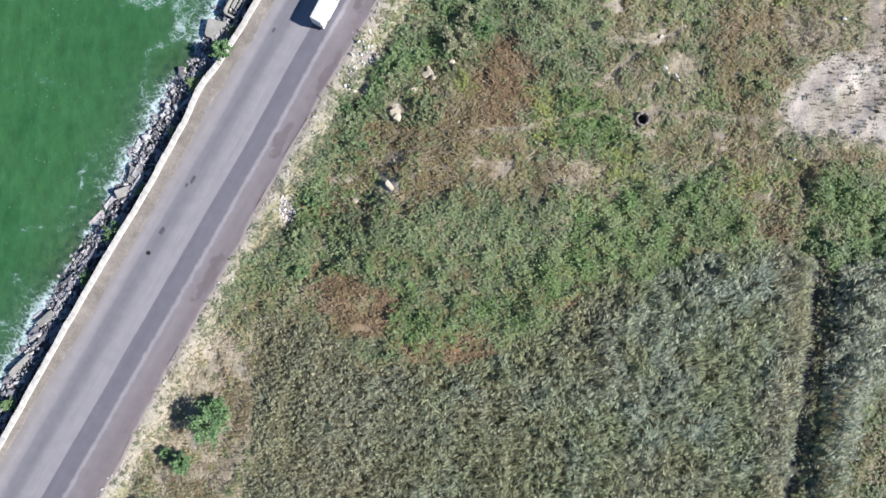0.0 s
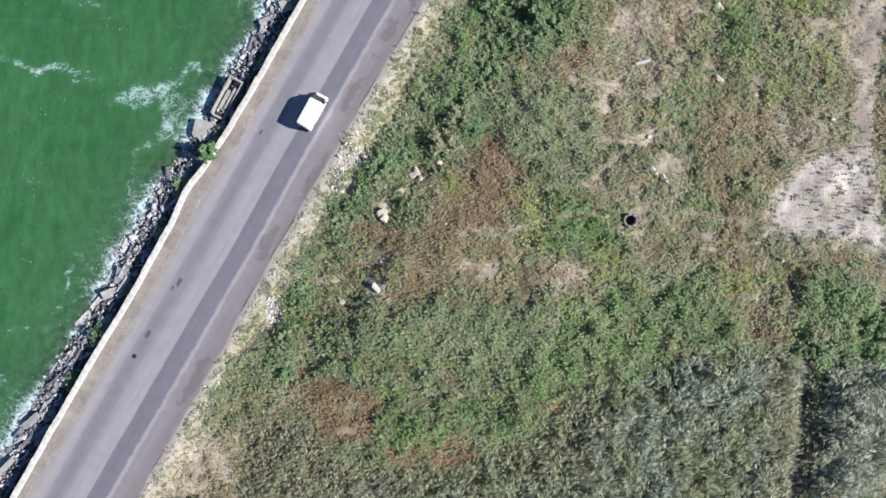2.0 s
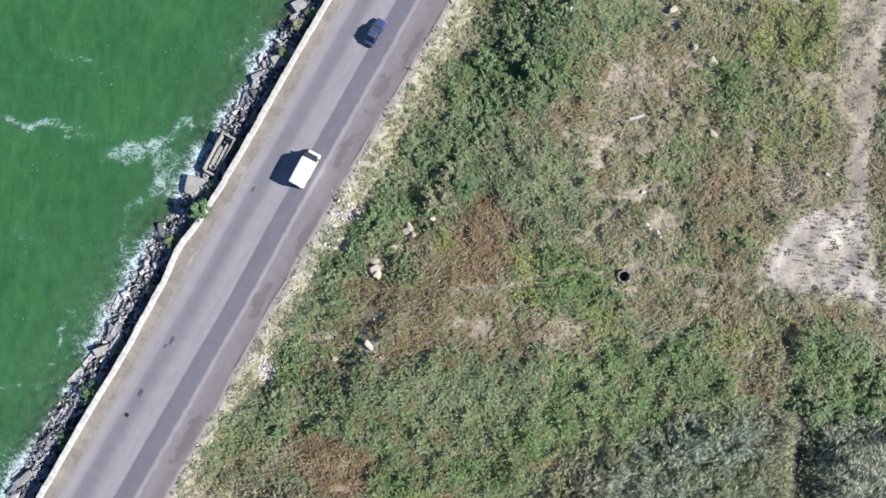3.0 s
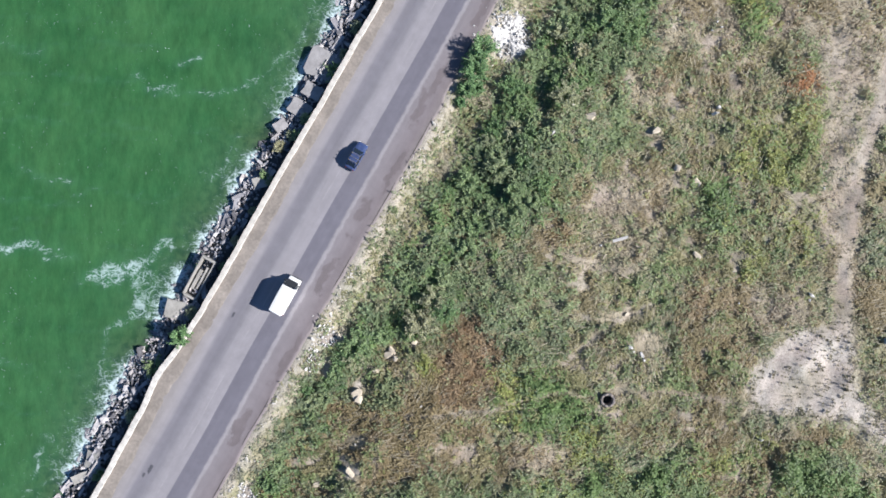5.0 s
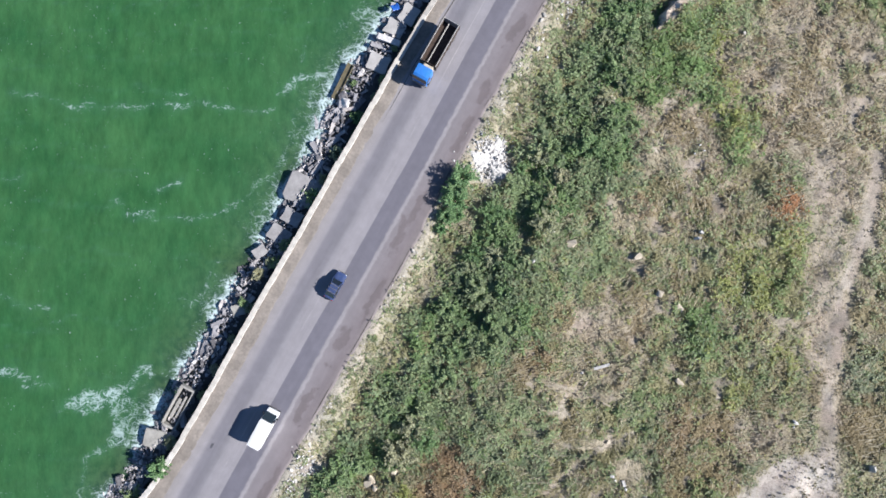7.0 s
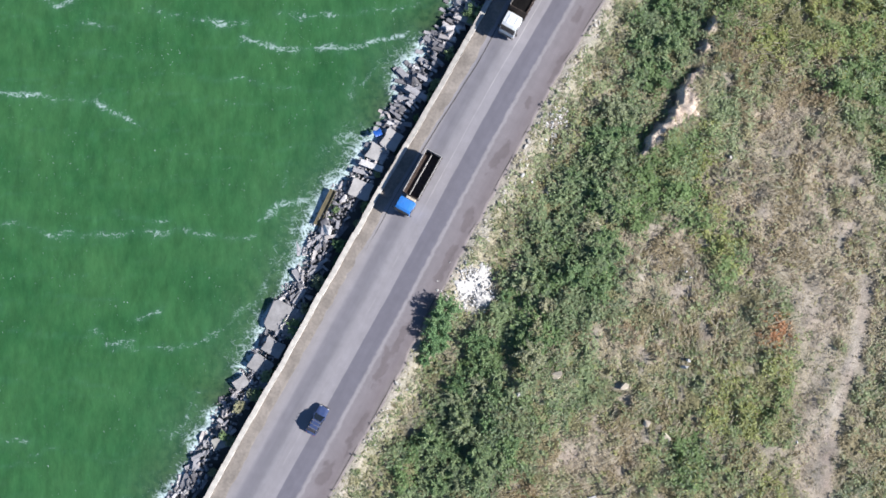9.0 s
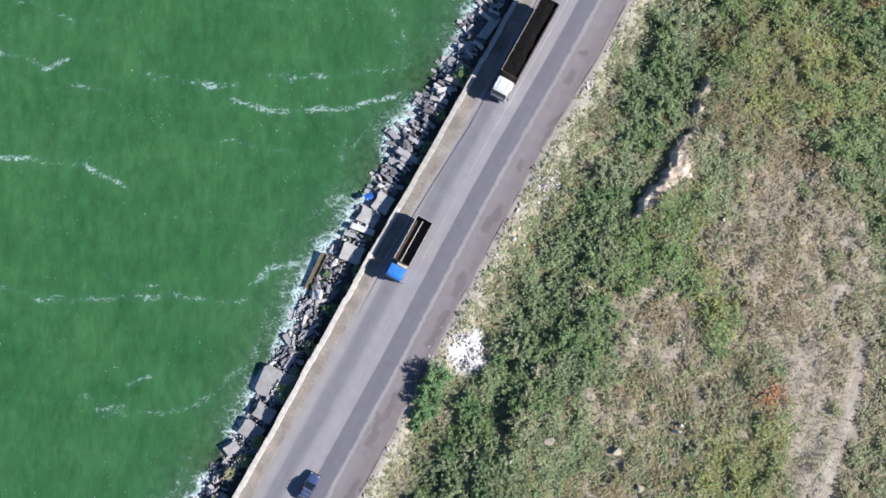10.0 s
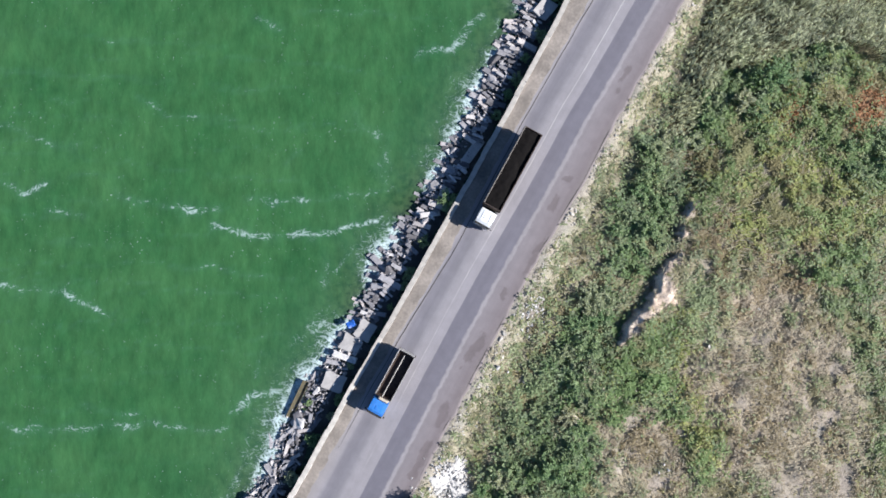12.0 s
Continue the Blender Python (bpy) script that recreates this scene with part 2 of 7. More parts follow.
zone("rust", (-17.1, -2.3), (-11.8, -3.9), (-10.1, -8.8), (-5.1, -7.2), (-4.3, -10.1), (-8.4, -12.1), (-12.5, -12.6), (-15.8, -9.7), (-17.5, -5.6))
zone("rust", (-3.5, -12.3), (3.2, -12.1), (7.3, -13.1), (6.5, -16.1), (2.3, -15.6), (-3.5, -14.2))
zone("rust", (18.6, -6.7), (19.8, -4.6), (23.6, -1.9), (23.2, -3.3), (20.6, -6.7))
zone("dry", (-37.8, -13.8), (-28.1, -10.5), (-25.6, -15.4), (-26.2, -35), (-45.6, -34.9), (-43.3, -26.8), (-37.7, -20.3))
zone("sage", (-29.8, -2.3), (-21.7, 1), (-19.2, -2.3), (-23.3, -5.6), (-29.7, -8.9))
zone("brown", (45.2, 10.6), (53.8, 14.1), (62.3, 12.5), (60.6, 4.8), (53.7, 4.8), (47.7, 3.9))
zone("green", (57.2, 10.7), (68.2, 10.8), (68.1, 4), (58.8, 3.1), (55.4, 6.5))
zone("yellow", (44.4, 11.5), (48.6, 14), (53.8, 14.9), (55.5, 12.4), (47.7, 9))
zone("rust", (46.9, 3.5), (53.7, 4.8), (54.1, 2.7), (48.6, 2.1))
zone("sage", (8.8, 36.3), (18.8, 41.3), (24.7, 36.3), (24.7, 26.4), (16.3, 23.1), (12.2, 31.3))
zone("dry", (24.7, 51.4), (40, 53.3), (41.6, 41.5), (34.8, 39.7), (28.1, 40.5))
zone("dry", (24.7, 66.7), (34.9, 68.5), (45.2, 68.7), (45.1, 61), (33.2, 60))
zone("green", (45.7, 50.9), (49.9, 51.3), (50.7, 45.9), (46.9, 45.1))
zone("yellow", (50.4, 72.2), (62.5, 70.6), (64, 55.2), (51.9, 51.7))
zone("brown", (43.1, 16.4), (49.9, 18.9), (50.7, 11.5), (43.1, 9.8))
zone("brown", (44.1, 36.4), (52.6, 37.3), (51.6, 23.1), (42.3, 23.1))
zone("dry", (62.6, 77.6), (73.7, 77.8), (73.5, 61.3), (67.5, 57.8), (64.6, 66.4))
zone("sage", (19.6, 62.7), (34.7, 66.2), (34.7, 57.8), (24.6, 51.1), (17.9, 49.5))
zone("brown", (37.3, 82.2), (51.8, 82.4), (53.4, 74.7), (49.1, 72.2), (38.1, 73.8))
zone("dry", (39, 81.4), (48.4, 81.5), (50, 74.7), (41.5, 74.6))
zone("green", (36.5, 89), (45.1, 96.8), (51, 93.5), (50.1, 87.5), (41.6, 84.8))
zone("olive", (48.3, 71.3), (61.9, 73.1), (61.7, 62.9), (53.2, 60.4))
zone("dry", (52.7, 90.9), (76.8, 97.2), (76.2, 70.6), (70.3, 63), (66, 64.6), (64.5, 73.1), (58.6, 81.6))
zone("green", (52.2, 83.2), (55.6, 82.4), (57.2, 75.6), (54.2, 74.6))
zone("lush", (51.8, 117.8), (56.3, 133.1), (75.3, 137.4), (82.9, 134.9), (82.1, 107.7), (76.3, 108.5), (59.2, 108.6), (54.2, 111.1))
zone("brown", (52, 109.6), (56.4, 114.8), (68.4, 114.9), (73.4, 108.9), (68.1, 102.9), (56.2, 102.8))
zone("green", (68.2, 105.5), (79.3, 108.1), (79.1, 100.4), (72.4, 101.2))
zone("dry", (48.7, 88.1), (55.1, 90.6), (66.1, 90.2), (72.8, 85.1), (78.5, 81.8), (75.7, 65.1), (70.5, 61), (65.7, 72.6), (58.3, 80.1), (51.5, 81.8))
zone("green", (39.9, 91.8), (45.8, 93.5), (50.9, 96.1), (52.6, 92.7), (47.4, 89.3), (47.4, 86), (40.7, 86))
zone("yellow", (48.7, 90.1), (51.7, 90.2), (55.7, 80.1), (56.5, 74.3), (53.6, 77.6), (50.7, 83.4))
zone("dry", (52.6, 94.5), (59, 97.7), (67.5, 98.9), (74.2, 95.1), (75.7, 89.3), (70.4, 81.1), (73.6, 73.7), (66.8, 71.2), (58.8, 86.2), (52.5, 87.9))
zone("dry", (37.9, 83.1), (50.3, 83.8), (51.9, 78.1), (48.5, 71.6), (38.5, 71.6))
zone("yellow", (60.3, 119.5), (68, 122), (74, 120.3), (78.2, 115.3), (73.7, 109.4), (61, 110.2), (57.7, 115.3))
zone("green", (38.8, 88), (46.3, 94.5), (50.5, 95.3), (50.4, 84.6), (40.3, 83.1))
zone("copse", (75.8, 125), (82.6, 126.3), (82.4, 117.8), (77.8, 118.7))
zone("sage", (16.4, 79.3), (22.3, 90.1), (27.4, 97.7), (30.7, 95.2), (29.9, 92.7), (24, 84.3), (19.8, 77.7))
zone("sage", (-9.3, 29.6), (-8.6, 34.5), (-4.5, 40.3), (-0.4, 42.9), (-0.3, 38.7), (-5.2, 32.1))
zone("sage", (-12.2, 28.7), (-8.1, 35.8), (-3.9, 36.7), (-6.4, 31.7))
zone("thicket", (-20, -1.5), (-18.5, 10.1), (-16.9, 20.1), (-12, 22.7), (-7, 27.8), (-0.4, 32.9), (2.1, 38), (8.8, 38.1), (8, 33.9), (-0.4, 29.5), (-7, 23.6), (-11.9, 16), (-15.2, 11.8), (-16.8, 1), (-18.3, -3.9))
zone("thicket", (-11.8, 29.6), (-6.9, 31.2), (-0.3, 37), (4.6, 45.4), (7.9, 57.2), (12.9, 64), (16.2, 70), (21.3, 71.7), (28.1, 75.3), (31.5, 71.9), (25.6, 68.4), (21.3, 62.4), (19.6, 54.8), (23, 48.9), (18.8, 46.3), (13.8, 43), (8, 36.3), (3.1, 29.6), (-4.4, 28), (-11.7, 23), (-16.5, 18.9), (-15.8, 24.7))
zone("thicket", (12.1, 64.4), (15.4, 66.9), (20, 70.3), (22.1, 79.6), (28, 89), (35.7, 95.9), (40.8, 97.6), (38.2, 90.8), (35.7, 87.3), (35.6, 77.1), (35.6, 69.5), (28, 66.1), (17.9, 62.7), (13.8, 58.6))
zone("thicket", (13.9, 66.2), (20.5, 72.7), (23.9, 82.6), (30.7, 91.8), (35.8, 98.5), (41.7, 102.8), (43.4, 99.4), (39.9, 92.7), (38.1, 86), (35.6, 84.3), (38, 72.7), (30.5, 69.4), (24.7, 70.2), (19.7, 61.3), (15.6, 59.7))
zone("thicket", (39, 109.5), (44.2, 119.5), (46.8, 124.5), (51.4, 122.9), (50.8, 111.1), (46.5, 104.4), (41.5, 103.2))
zone("thicket", (37.2, 99.1), (41.5, 102.8), (43.1, 97.8), (38.8, 88), (33.8, 88))
zone("copse", (56.3, 133.1), (61.5, 135.6), (72.7, 137.4), (77, 134.9), (68.3, 132.3), (63, 127.1), (56.2, 126.3), (52.7, 123.7))
zone("copse", (53.7, 3.1), (68.1, 4.4), (68.1, -0.2), (57.9, -1.9))
zone("orange", (59.4, 69.7), (62.5, 70.2), (62.6, 65.9), (59.8, 66.3))
zone("orange", (59.5, 70.4), (61.9, 70.5), (62, 65.6), (59.7, 65.9))
zone("orange", (75.5, 126.7), (76.9, 131), (79.5, 132.5), (82.8, 131.5), (82.6, 127.6), (78.5, 126.7))
zone("orange", (67, 130.5), (69.9, 129.7), (69.2, 126.7), (68.5, 122.9), (67.1, 125.4))


# foot of the eroded bank, from south to north
BANK = [(38.5, 88.0), (41.9, 94.6), (42.9, 96.7), (44.4, 97.9), (45.7, 99.5), (47.0, 101.2), (47.8, 102.8), (48.0, 103.8), (48.7, 105.3), (50.0, 106.7), (50.4, 108.6), (50.9, 110.2), (51.8, 112.7), (52.6, 114.2)]
# where its soil lies bare: y, half length
BANK_BARE = [(98.9, 5.6), (105.3, 2.0), (110.0, 1.2), (113.5, 1.5)]
# how wide the bare soil reaches back from the edge: y, metres
BANK_RIM = [(93, 1.2), (94.6, 1.7), (96.7, 2.2), (98, 2.9), (99.8, 4.2), (101.2, 3.5), (102.8, 2.0), (105.3, 2.0), (107, 1.6), (114, 1.9)]


def reed_share(x, y):
    return np.maximum(np.maximum(inside(REED_OUTLINE, x, y), inside(REED_EAST, x, y, 0.8)), inside(REED_NORTH, x, y))


def within(poly, x, y):
    """Which points lie inside the outline."""
    odd = np.zeros(x.shape, bool)
    for (ax, ay), (bx, by) in zip(poly, poly[1:] + poly[:1]):
        if ay != by:
            odd ^= ((ay > y) != (by > y)) & (x < (bx - ax) * (y - ay) / (by - ay) + ax)
    return odd


def growth(x, y, blur=None):
    """The index of the patch that a point lies in, VERGE beside the road, or -1, with ragged borders."""
    x, y = x + (fbm(x, y, 5.0, 401) - 0.5) * 7.0, y + (fbm(x, y, 5.0, 405) - 0.5) * 7.0
    if blur is not None:
        x, y = x + blur.normal(0, 0.9, x.shape), y + blur.normal(0, 0.9, y.shape)
    found = np.full(x.shape, -1)
    for k, (_, corners) in enumerate(ZONES):
        found[within(list(corners), x, y)] = k
    s, d = to_road(x, y)
    found[(d < thicket_edge(s)) & (s > -32) & (d > 5)] = VERGE
    found[(d < thicket_edge(s)) & grows(found, "thicket")] = VERGE
    return found


def thicket_edge(s):
    """d where the thicket begins beside the verge."""
    return np.interp(s, [-56, -42, -34, -26, -20, -10, 0, 8, 14, 19, 24, 28, 37, 47, 54, 62, 73, 84, 95], [14.9, 10.9, 8.6, 10.4, 12.2, 13.1, 12.4, 13.4, 14.6, 14.9, 13.3, 14.0, 14.4, 14.4, 14.6, 15.1, 14.4, 12.6, 12.4])


def grows(found, *kinds):
    return np.isin(found, [k for k, (kind, _) in enumerate(ZONES) if kind in kinds] + [VERGE] * ("verge" in kinds))


def beside(points, x, y):
    """Distance to a line through points."""
    best = np.full(x.shape, 1e9)
    for (ax, ay), (bx, by) in zip(points, points[1:]):
        q = np.clip(((x - ax) * (bx - ax) + (y - ay) * (by - ay)) / ((bx - ax) ** 2 + (by - ay) ** 2), 0, 1)
        best = np.minimum(best, np.hypot(x - ax - q * (bx - ax), y - ay - q * (by - ay)))
    return best


def trodden(x, y):
    """How bare the soil is of the clearing and of the lines driven or trodden through the weeds."""
    wx, wy = x + (fbm(x, y, 2.5, 431) - 0.5) * 2.2, y + (fbm(x, y, 2.5, 433) - 0.5) * 2.2
    gone = np.zeros_like(x)
    for dx, dy in ((0, 0), (1.3, 0.4), (-1.3, -0.4), (0.4, -1.3), (-0.4, 1.3), (2.2, 1.6), (-2.2, -1.6)):
        gone = gone + within(CLEARING, wx + dx + (fbm(x, y, 0.9, 435, 2) - 0.5), wy + dy) / 7.0
    patchy = 0.55 + 0.9 * vnoise(x, y, 1.7, 437)
    lines = np.zeros_like(x)
    for half, share, points in LINES:
        lines = np.maximum(lines, share * np.clip(1.6 - beside(points, x + (wx - x) * 0.4, y + (wy - y) * 0.4) / half, 0, 1) * np.clip(patchy, 0, 1))
    spots = np.clip((vnoise(x, y, 2.3, 441) + 0.35 * (vnoise(x, y, 0.7, 443) - 0.5) - 0.79) * 7, 0, 0.75) * grows(growth(x, y), "olive", "dry", "brown", "yellow")
    return gone, np.maximum(lines, spots)


def bank_side(x, y):
    """Signed distance from the bank's edge, positive on the high side, and how near its stretch is."""
    bx = np.interp(y, [p[1] for p in BANK], [p[0] for p in BANK])
    near = np.clip((y - 88) / 6, 0, 1) * np.clip((118 - y) / 5, 0, 1)
    bare = np.zeros_like(x)
    for by, half in BANK_BARE:
        bare = np.maximum(bare, np.clip((half - np.abs(y - by)) / 0.7 + (vnoise(x, y, 0.8, 63) - 0.5), 0, 1))
    return x - bx + (vnoise(x, y, 1.2, 61) - 0.5) * 0.9 + (vnoise(x, y, 0.5, 62) - 0.5) * 0.6, near * bare


def bank_rim(x, y):
    """How much of the bank's bare soil shows."""
    side, near = bank_side(x, y)
    back = np.interp(y, [p[0] for p in BANK_RIM], [p[1] for p in BANK_RIM]) * (0.7 + 0.6 * vnoise(x, y, 0.9, 64))
    return near * np.clip((side + 0.5) / 0.3, 0, 1) * np.clip((back - side) / 0.5, 0, 1)


def road_edge(s):
    """d of the broken outer edge of the asphalt."""
    return np.interp(s, EDGE_S, EDGE_D) + (vnoise(s, 0 * s, 1.3, 121) - 0.5) * 0.36 + (vnoise(s, 0 * s, 9.0, 123) - 0.5) * 0.25


EDGE_S = [-130, -90, -78, -52, -28, -10, 8, 25, 55, 66, 80, 110, 130]
EDGE_D = [7.5, 7.5, 6.9, 6.7, 6.3, 6.7, 6.95, 6.4, 6.15, 6.25, 6.75, 6.9, 7.1]


def land_height(x, y):
    s, d = to_road(x, y)
    ditch = np.clip((d - 7.0) / 4.0, 0, 1)
    ditch = ditch * ditch * (3 - 2 * ditch)
    back = np.clip((d - 17.5) / 6.0, 0, 1)
    back = back * back * (3 - 2 * back)
    lift = 0.9 * np.clip((s + 95) / 30, 0, 1)
    z = -0.16 - 1.5 * ditch + lift * back
    side, near = bank_side(x, y)
    step = np.clip(side / 0.5 + 0.5, 0, 1)
    foot = np.clip(np.abs(side) / 6.0, 0, 1)
    hold = near * (d > 12) * (1 - foot * foot * (3 - 2 * foot))
    z = z * (1 - hold) + hold * (-1.95 + 1.75 * step + 0.4 * np.clip(side / 3, 0, 1) + (vnoise(x, y, 0.6, 67) - 0.5) * 0.35 * (np.abs(side - 1) < 2))
    mound = np.exp(-(((x - 2) / 17) ** 2 + ((y - 8) / 20) ** 2)) * 0.9 + np.exp(-(((x - 23) / 8) ** 2 + ((y - 60) / 9) ** 2)) * 1.3
    z = z + mound * np.clip((d - 14) / 8, 0, 1)
    channel = np.exp(-((x - np.interp(y, [-60, -35, -19, -9, -4, 0], [51.0, 53.0, 55.4, 56.9, 57.6, 57.0])) / 1.5) ** 2) * np.clip((0 - y) / 3, 0, 1)
    z = z - 0.35 * channel
    rough = (fbm(x, y, 5.0, 41) - 0.5) * 1.1 + (vnoise(x, y, 1.5, 47) - 0.5) * 0.32
    z = z + rough * np.clip((d - 7.5) / 4, 0, 1)
    z = np.maximum(z, -1.98)
    z = z - 1.1 * np.exp(-((((x - 31.2) ** 2 + (y - 20.4) ** 2) / 0.75) ** 3))
    sea = np.clip((-d - 4.5) / 1.0, 0, 1)
    ridge = 0.16 * np.exp(-(((d - road_edge(s) - 0.55) / 0.5) ** 2)) * np.clip(fbm(x, y, 1.8, 311) * 2.4 - 0.6, 0, 1)
    return np.where(d < 6.3, -0.16 - 4.4 * sea, z) + ridge


# ---- materials ----
def material(name):
    m = bpy.data.materials.new(name)
    m.use_nodes = True
    return m, m.node_tree, m.node_tree.nodes["Principled BSDF"]


def node(nt, kind, **values):
    n = nt.nodes.new(kind)
    for key, value in values.items():
        if key in n.inputs:
            n.inputs[key].default_value = value
    return n


def ramp(nt, source, stops, mode="LINEAR"):
    r = nt.nodes.new("ShaderNodeValToRGB")
    r.color_ramp.interpolation = mode
    e = r.color_ramp.elements
    while len(e) < len(stops):
        e.new(0.5)
    for el, (p, c) in zip(e, stops):
        el.position = p
        el.color = (*c, 1) if len(c) == 3 else c
    nt.links.new(source, r.inputs[0])
    return r.outputs[0]


def grey(v):
    return (v, v, v)


def noise_tex(nt, scale, detail=4, rough=0.6, coords="Object", stretch=None, twist=0.0):
    tc = nt.nodes.new("ShaderNodeTexCoord")
    out = tc.outputs[coords]
    if stretch:
        mp = nt.nodes.new("ShaderNodeMapping")
        mp.inputs["Scale"].default_value = stretch
        nt.links.new(out, mp.inputs[0])
        out = mp.outputs[0]
    n = node(nt, "ShaderNodeTexNoise", Scale=scale, Detail=detail, Roughness=rough, Distortion=twist)
    nt.links.new(out, n.inputs["Vector"])
    return n.outputs[0]


def mix(nt, a, b, fac, blend="MIX"):
    m = nt.nodes.new("ShaderNodeMix")
    m.data_type, m.blend_type = "RGBA", blend
    for socket, value in ((m.inputs[0], fac), (m.inputs[6], a), (m.inputs[7], b)):
        if hasattr(value, "is_output"):
            nt.links.new(value, socket)
        elif isinstance(value, (int, float)):
            socket.default_value = value
        else:
            socket.default_value = (*value, 1)
    return m.outputs[2]


def maths(nt, op, a, b=0.0, clamp=False):
    m = nt.nodes.new("ShaderNodeMath")
    m.operation, m.use_clamp = op, clamp
    for socket, value in ((m.inputs[0], a), (m.inputs[1], b)):
        if hasattr(value, "is_output"):
            nt.links.new(value, socket)
        else:
            socket.default_value = value
    return m.outputs[0]


def bump(nt, bsdf, height, strength, distance=0.05):
    b = node(nt, "ShaderNodeBump", Strength=strength, Distance=distance)
    nt.links.new(height, b.inputs["Height"])
    nt.links.new(b.outputs[0], bsdf.inputs["Normal"])


def plain(name, colour, rough=0.6, metal=0.0, wear=0.15, scale=3.0, relief=0.15):
    """A surface of one paint or stuff with grain and wear at two scales."""
    m, nt, b = material(name)
    big = ramp(nt, noise_tex(nt, scale, 5), [(0.3, grey(1 - wear)), (0.7, grey(1 + wear * 0.6))])
    fine = ramp(nt, noise_tex(nt, scale * 9, 3), [(0.3, grey(1 - wear * 0.5)), (0.7, grey(1 + wear * 0.4))])
    nt.links.new(mix(nt, mix(nt, colour, big, 1.0, "MULTIPLY"), fine, 1.0, "MULTIPLY"), b.inputs["Base Color"])
    b.inputs["Roughness"].default_value, b.inputs["Metallic"].default_value = rough, metal
    if relief:
        bump(nt, b, noise_tex(nt, scale * 12, 3), relief, 0.02)
    return m


def paint(name, colour, rough=0.3, dirt=0.2):
    m, nt, b = material(name)
    dust = ramp(nt, noise_tex(nt, 2.2, 6, 0.7), [(0.42, grey(0)), (0.75, grey(dirt))])
    nt.links.new(mix(nt, colour, (0.33, 0.30, 0.26), dust), b.inputs["Base Color"])
    nt.links.new(ramp(nt, noise_tex(nt, 5, 4), [(0.3, grey(rough)), (0.7, grey(min(1, rough + 0.25)))]), b.inputs["Roughness"])
    b.inputs["Coat Weight"].default_value = 0.4
    return m


def ground_material():
    m, nt, b = material("soil_and_litter")
    at = nt.nodes.new("ShaderNodeAttribute")
    at.attribute_name = "soil"
    fine = ramp(nt, noise_tex(nt, 1.6, 9, 0.8), [(0.3, grey(0.6)), (0.45, grey(0.95)), (0.7, grey(1.25))])
    grit = ramp(nt, noise_tex(nt, 6.0, 4, 0.75), [(0.33, grey(0.66)), (0.5, grey(1.0)), (0.68, grey(1.22))])
    broad = ramp(nt, noise_tex(nt, 0.35, 5, 0.6), [(0.3, (0.86, 0.9, 0.86)), (0.7, (1.14, 1.1, 1.05))])
    c = mix(nt, mix(nt, mix(nt, at.outputs["Color"], fine, 1.0, "MULTIPLY"), broad, 1.0, "MULTIPLY"), grit, 1.0, "MULTIPLY")
    nt.links.new(c, b.inputs["Base Color"])
    b.inputs["Roughness"].default_value = 0.95
    b.inputs["Specular IOR Level"].default_value = 0.15
    bump(nt, b, noise_tex(nt, 3.5, 8, 0.7), 0.6, 0.12)
    return m


def leaf_material(name, colour=None, see_through=0.25, spread=0.45):
    """Leaves: the colour of the plant's kind, varied from leaf to leaf."""
    m, nt, b = material(name)
    geo = nt.nodes.new("ShaderNodeNewGeometry")
    vary = ramp(nt, geo.outputs["Random Per Island"], [(0.0, grey(1 - spread)), (0.5, (1.0, 1.0, 0.95)), (1.0, (1 + spread, 1 + spread * 0.9, 1 + spread * 0.6))])
    if colour is None:
        at = nt.nodes.new("ShaderNodeAttribute")
        at.attribute_name = "tint"
        base = at.outputs["Color"]
    else:
        oi = nt.nodes.new("ShaderNodeObjectInfo")
        base = ramp(nt, oi.outputs["Random"], colour)
    c = mix(nt, base, vary, 1.0, "MULTIPLY")
    nt.links.new(c, b.inputs["Base Color"])
    b.inputs["Roughness"].default_value = 0.6
    b.inputs["Specular IOR Level"].default_value = 0.3
    t = nt.nodes.new("ShaderNodeBsdfTranslucent")
    nt.links.new(c, t.inputs["Color"])
    ms = nt.nodes.new("ShaderNodeMixShader")
    ms.inputs[0].default_value = see_through
    nt.links.new(b.outputs[0], ms.inputs[1])
    nt.links.new(t.outputs[0], ms.inputs[2])
    nt.links.new(ms.outputs[0], nt.nodes["Material Output"].inputs["Surface"])
    return m


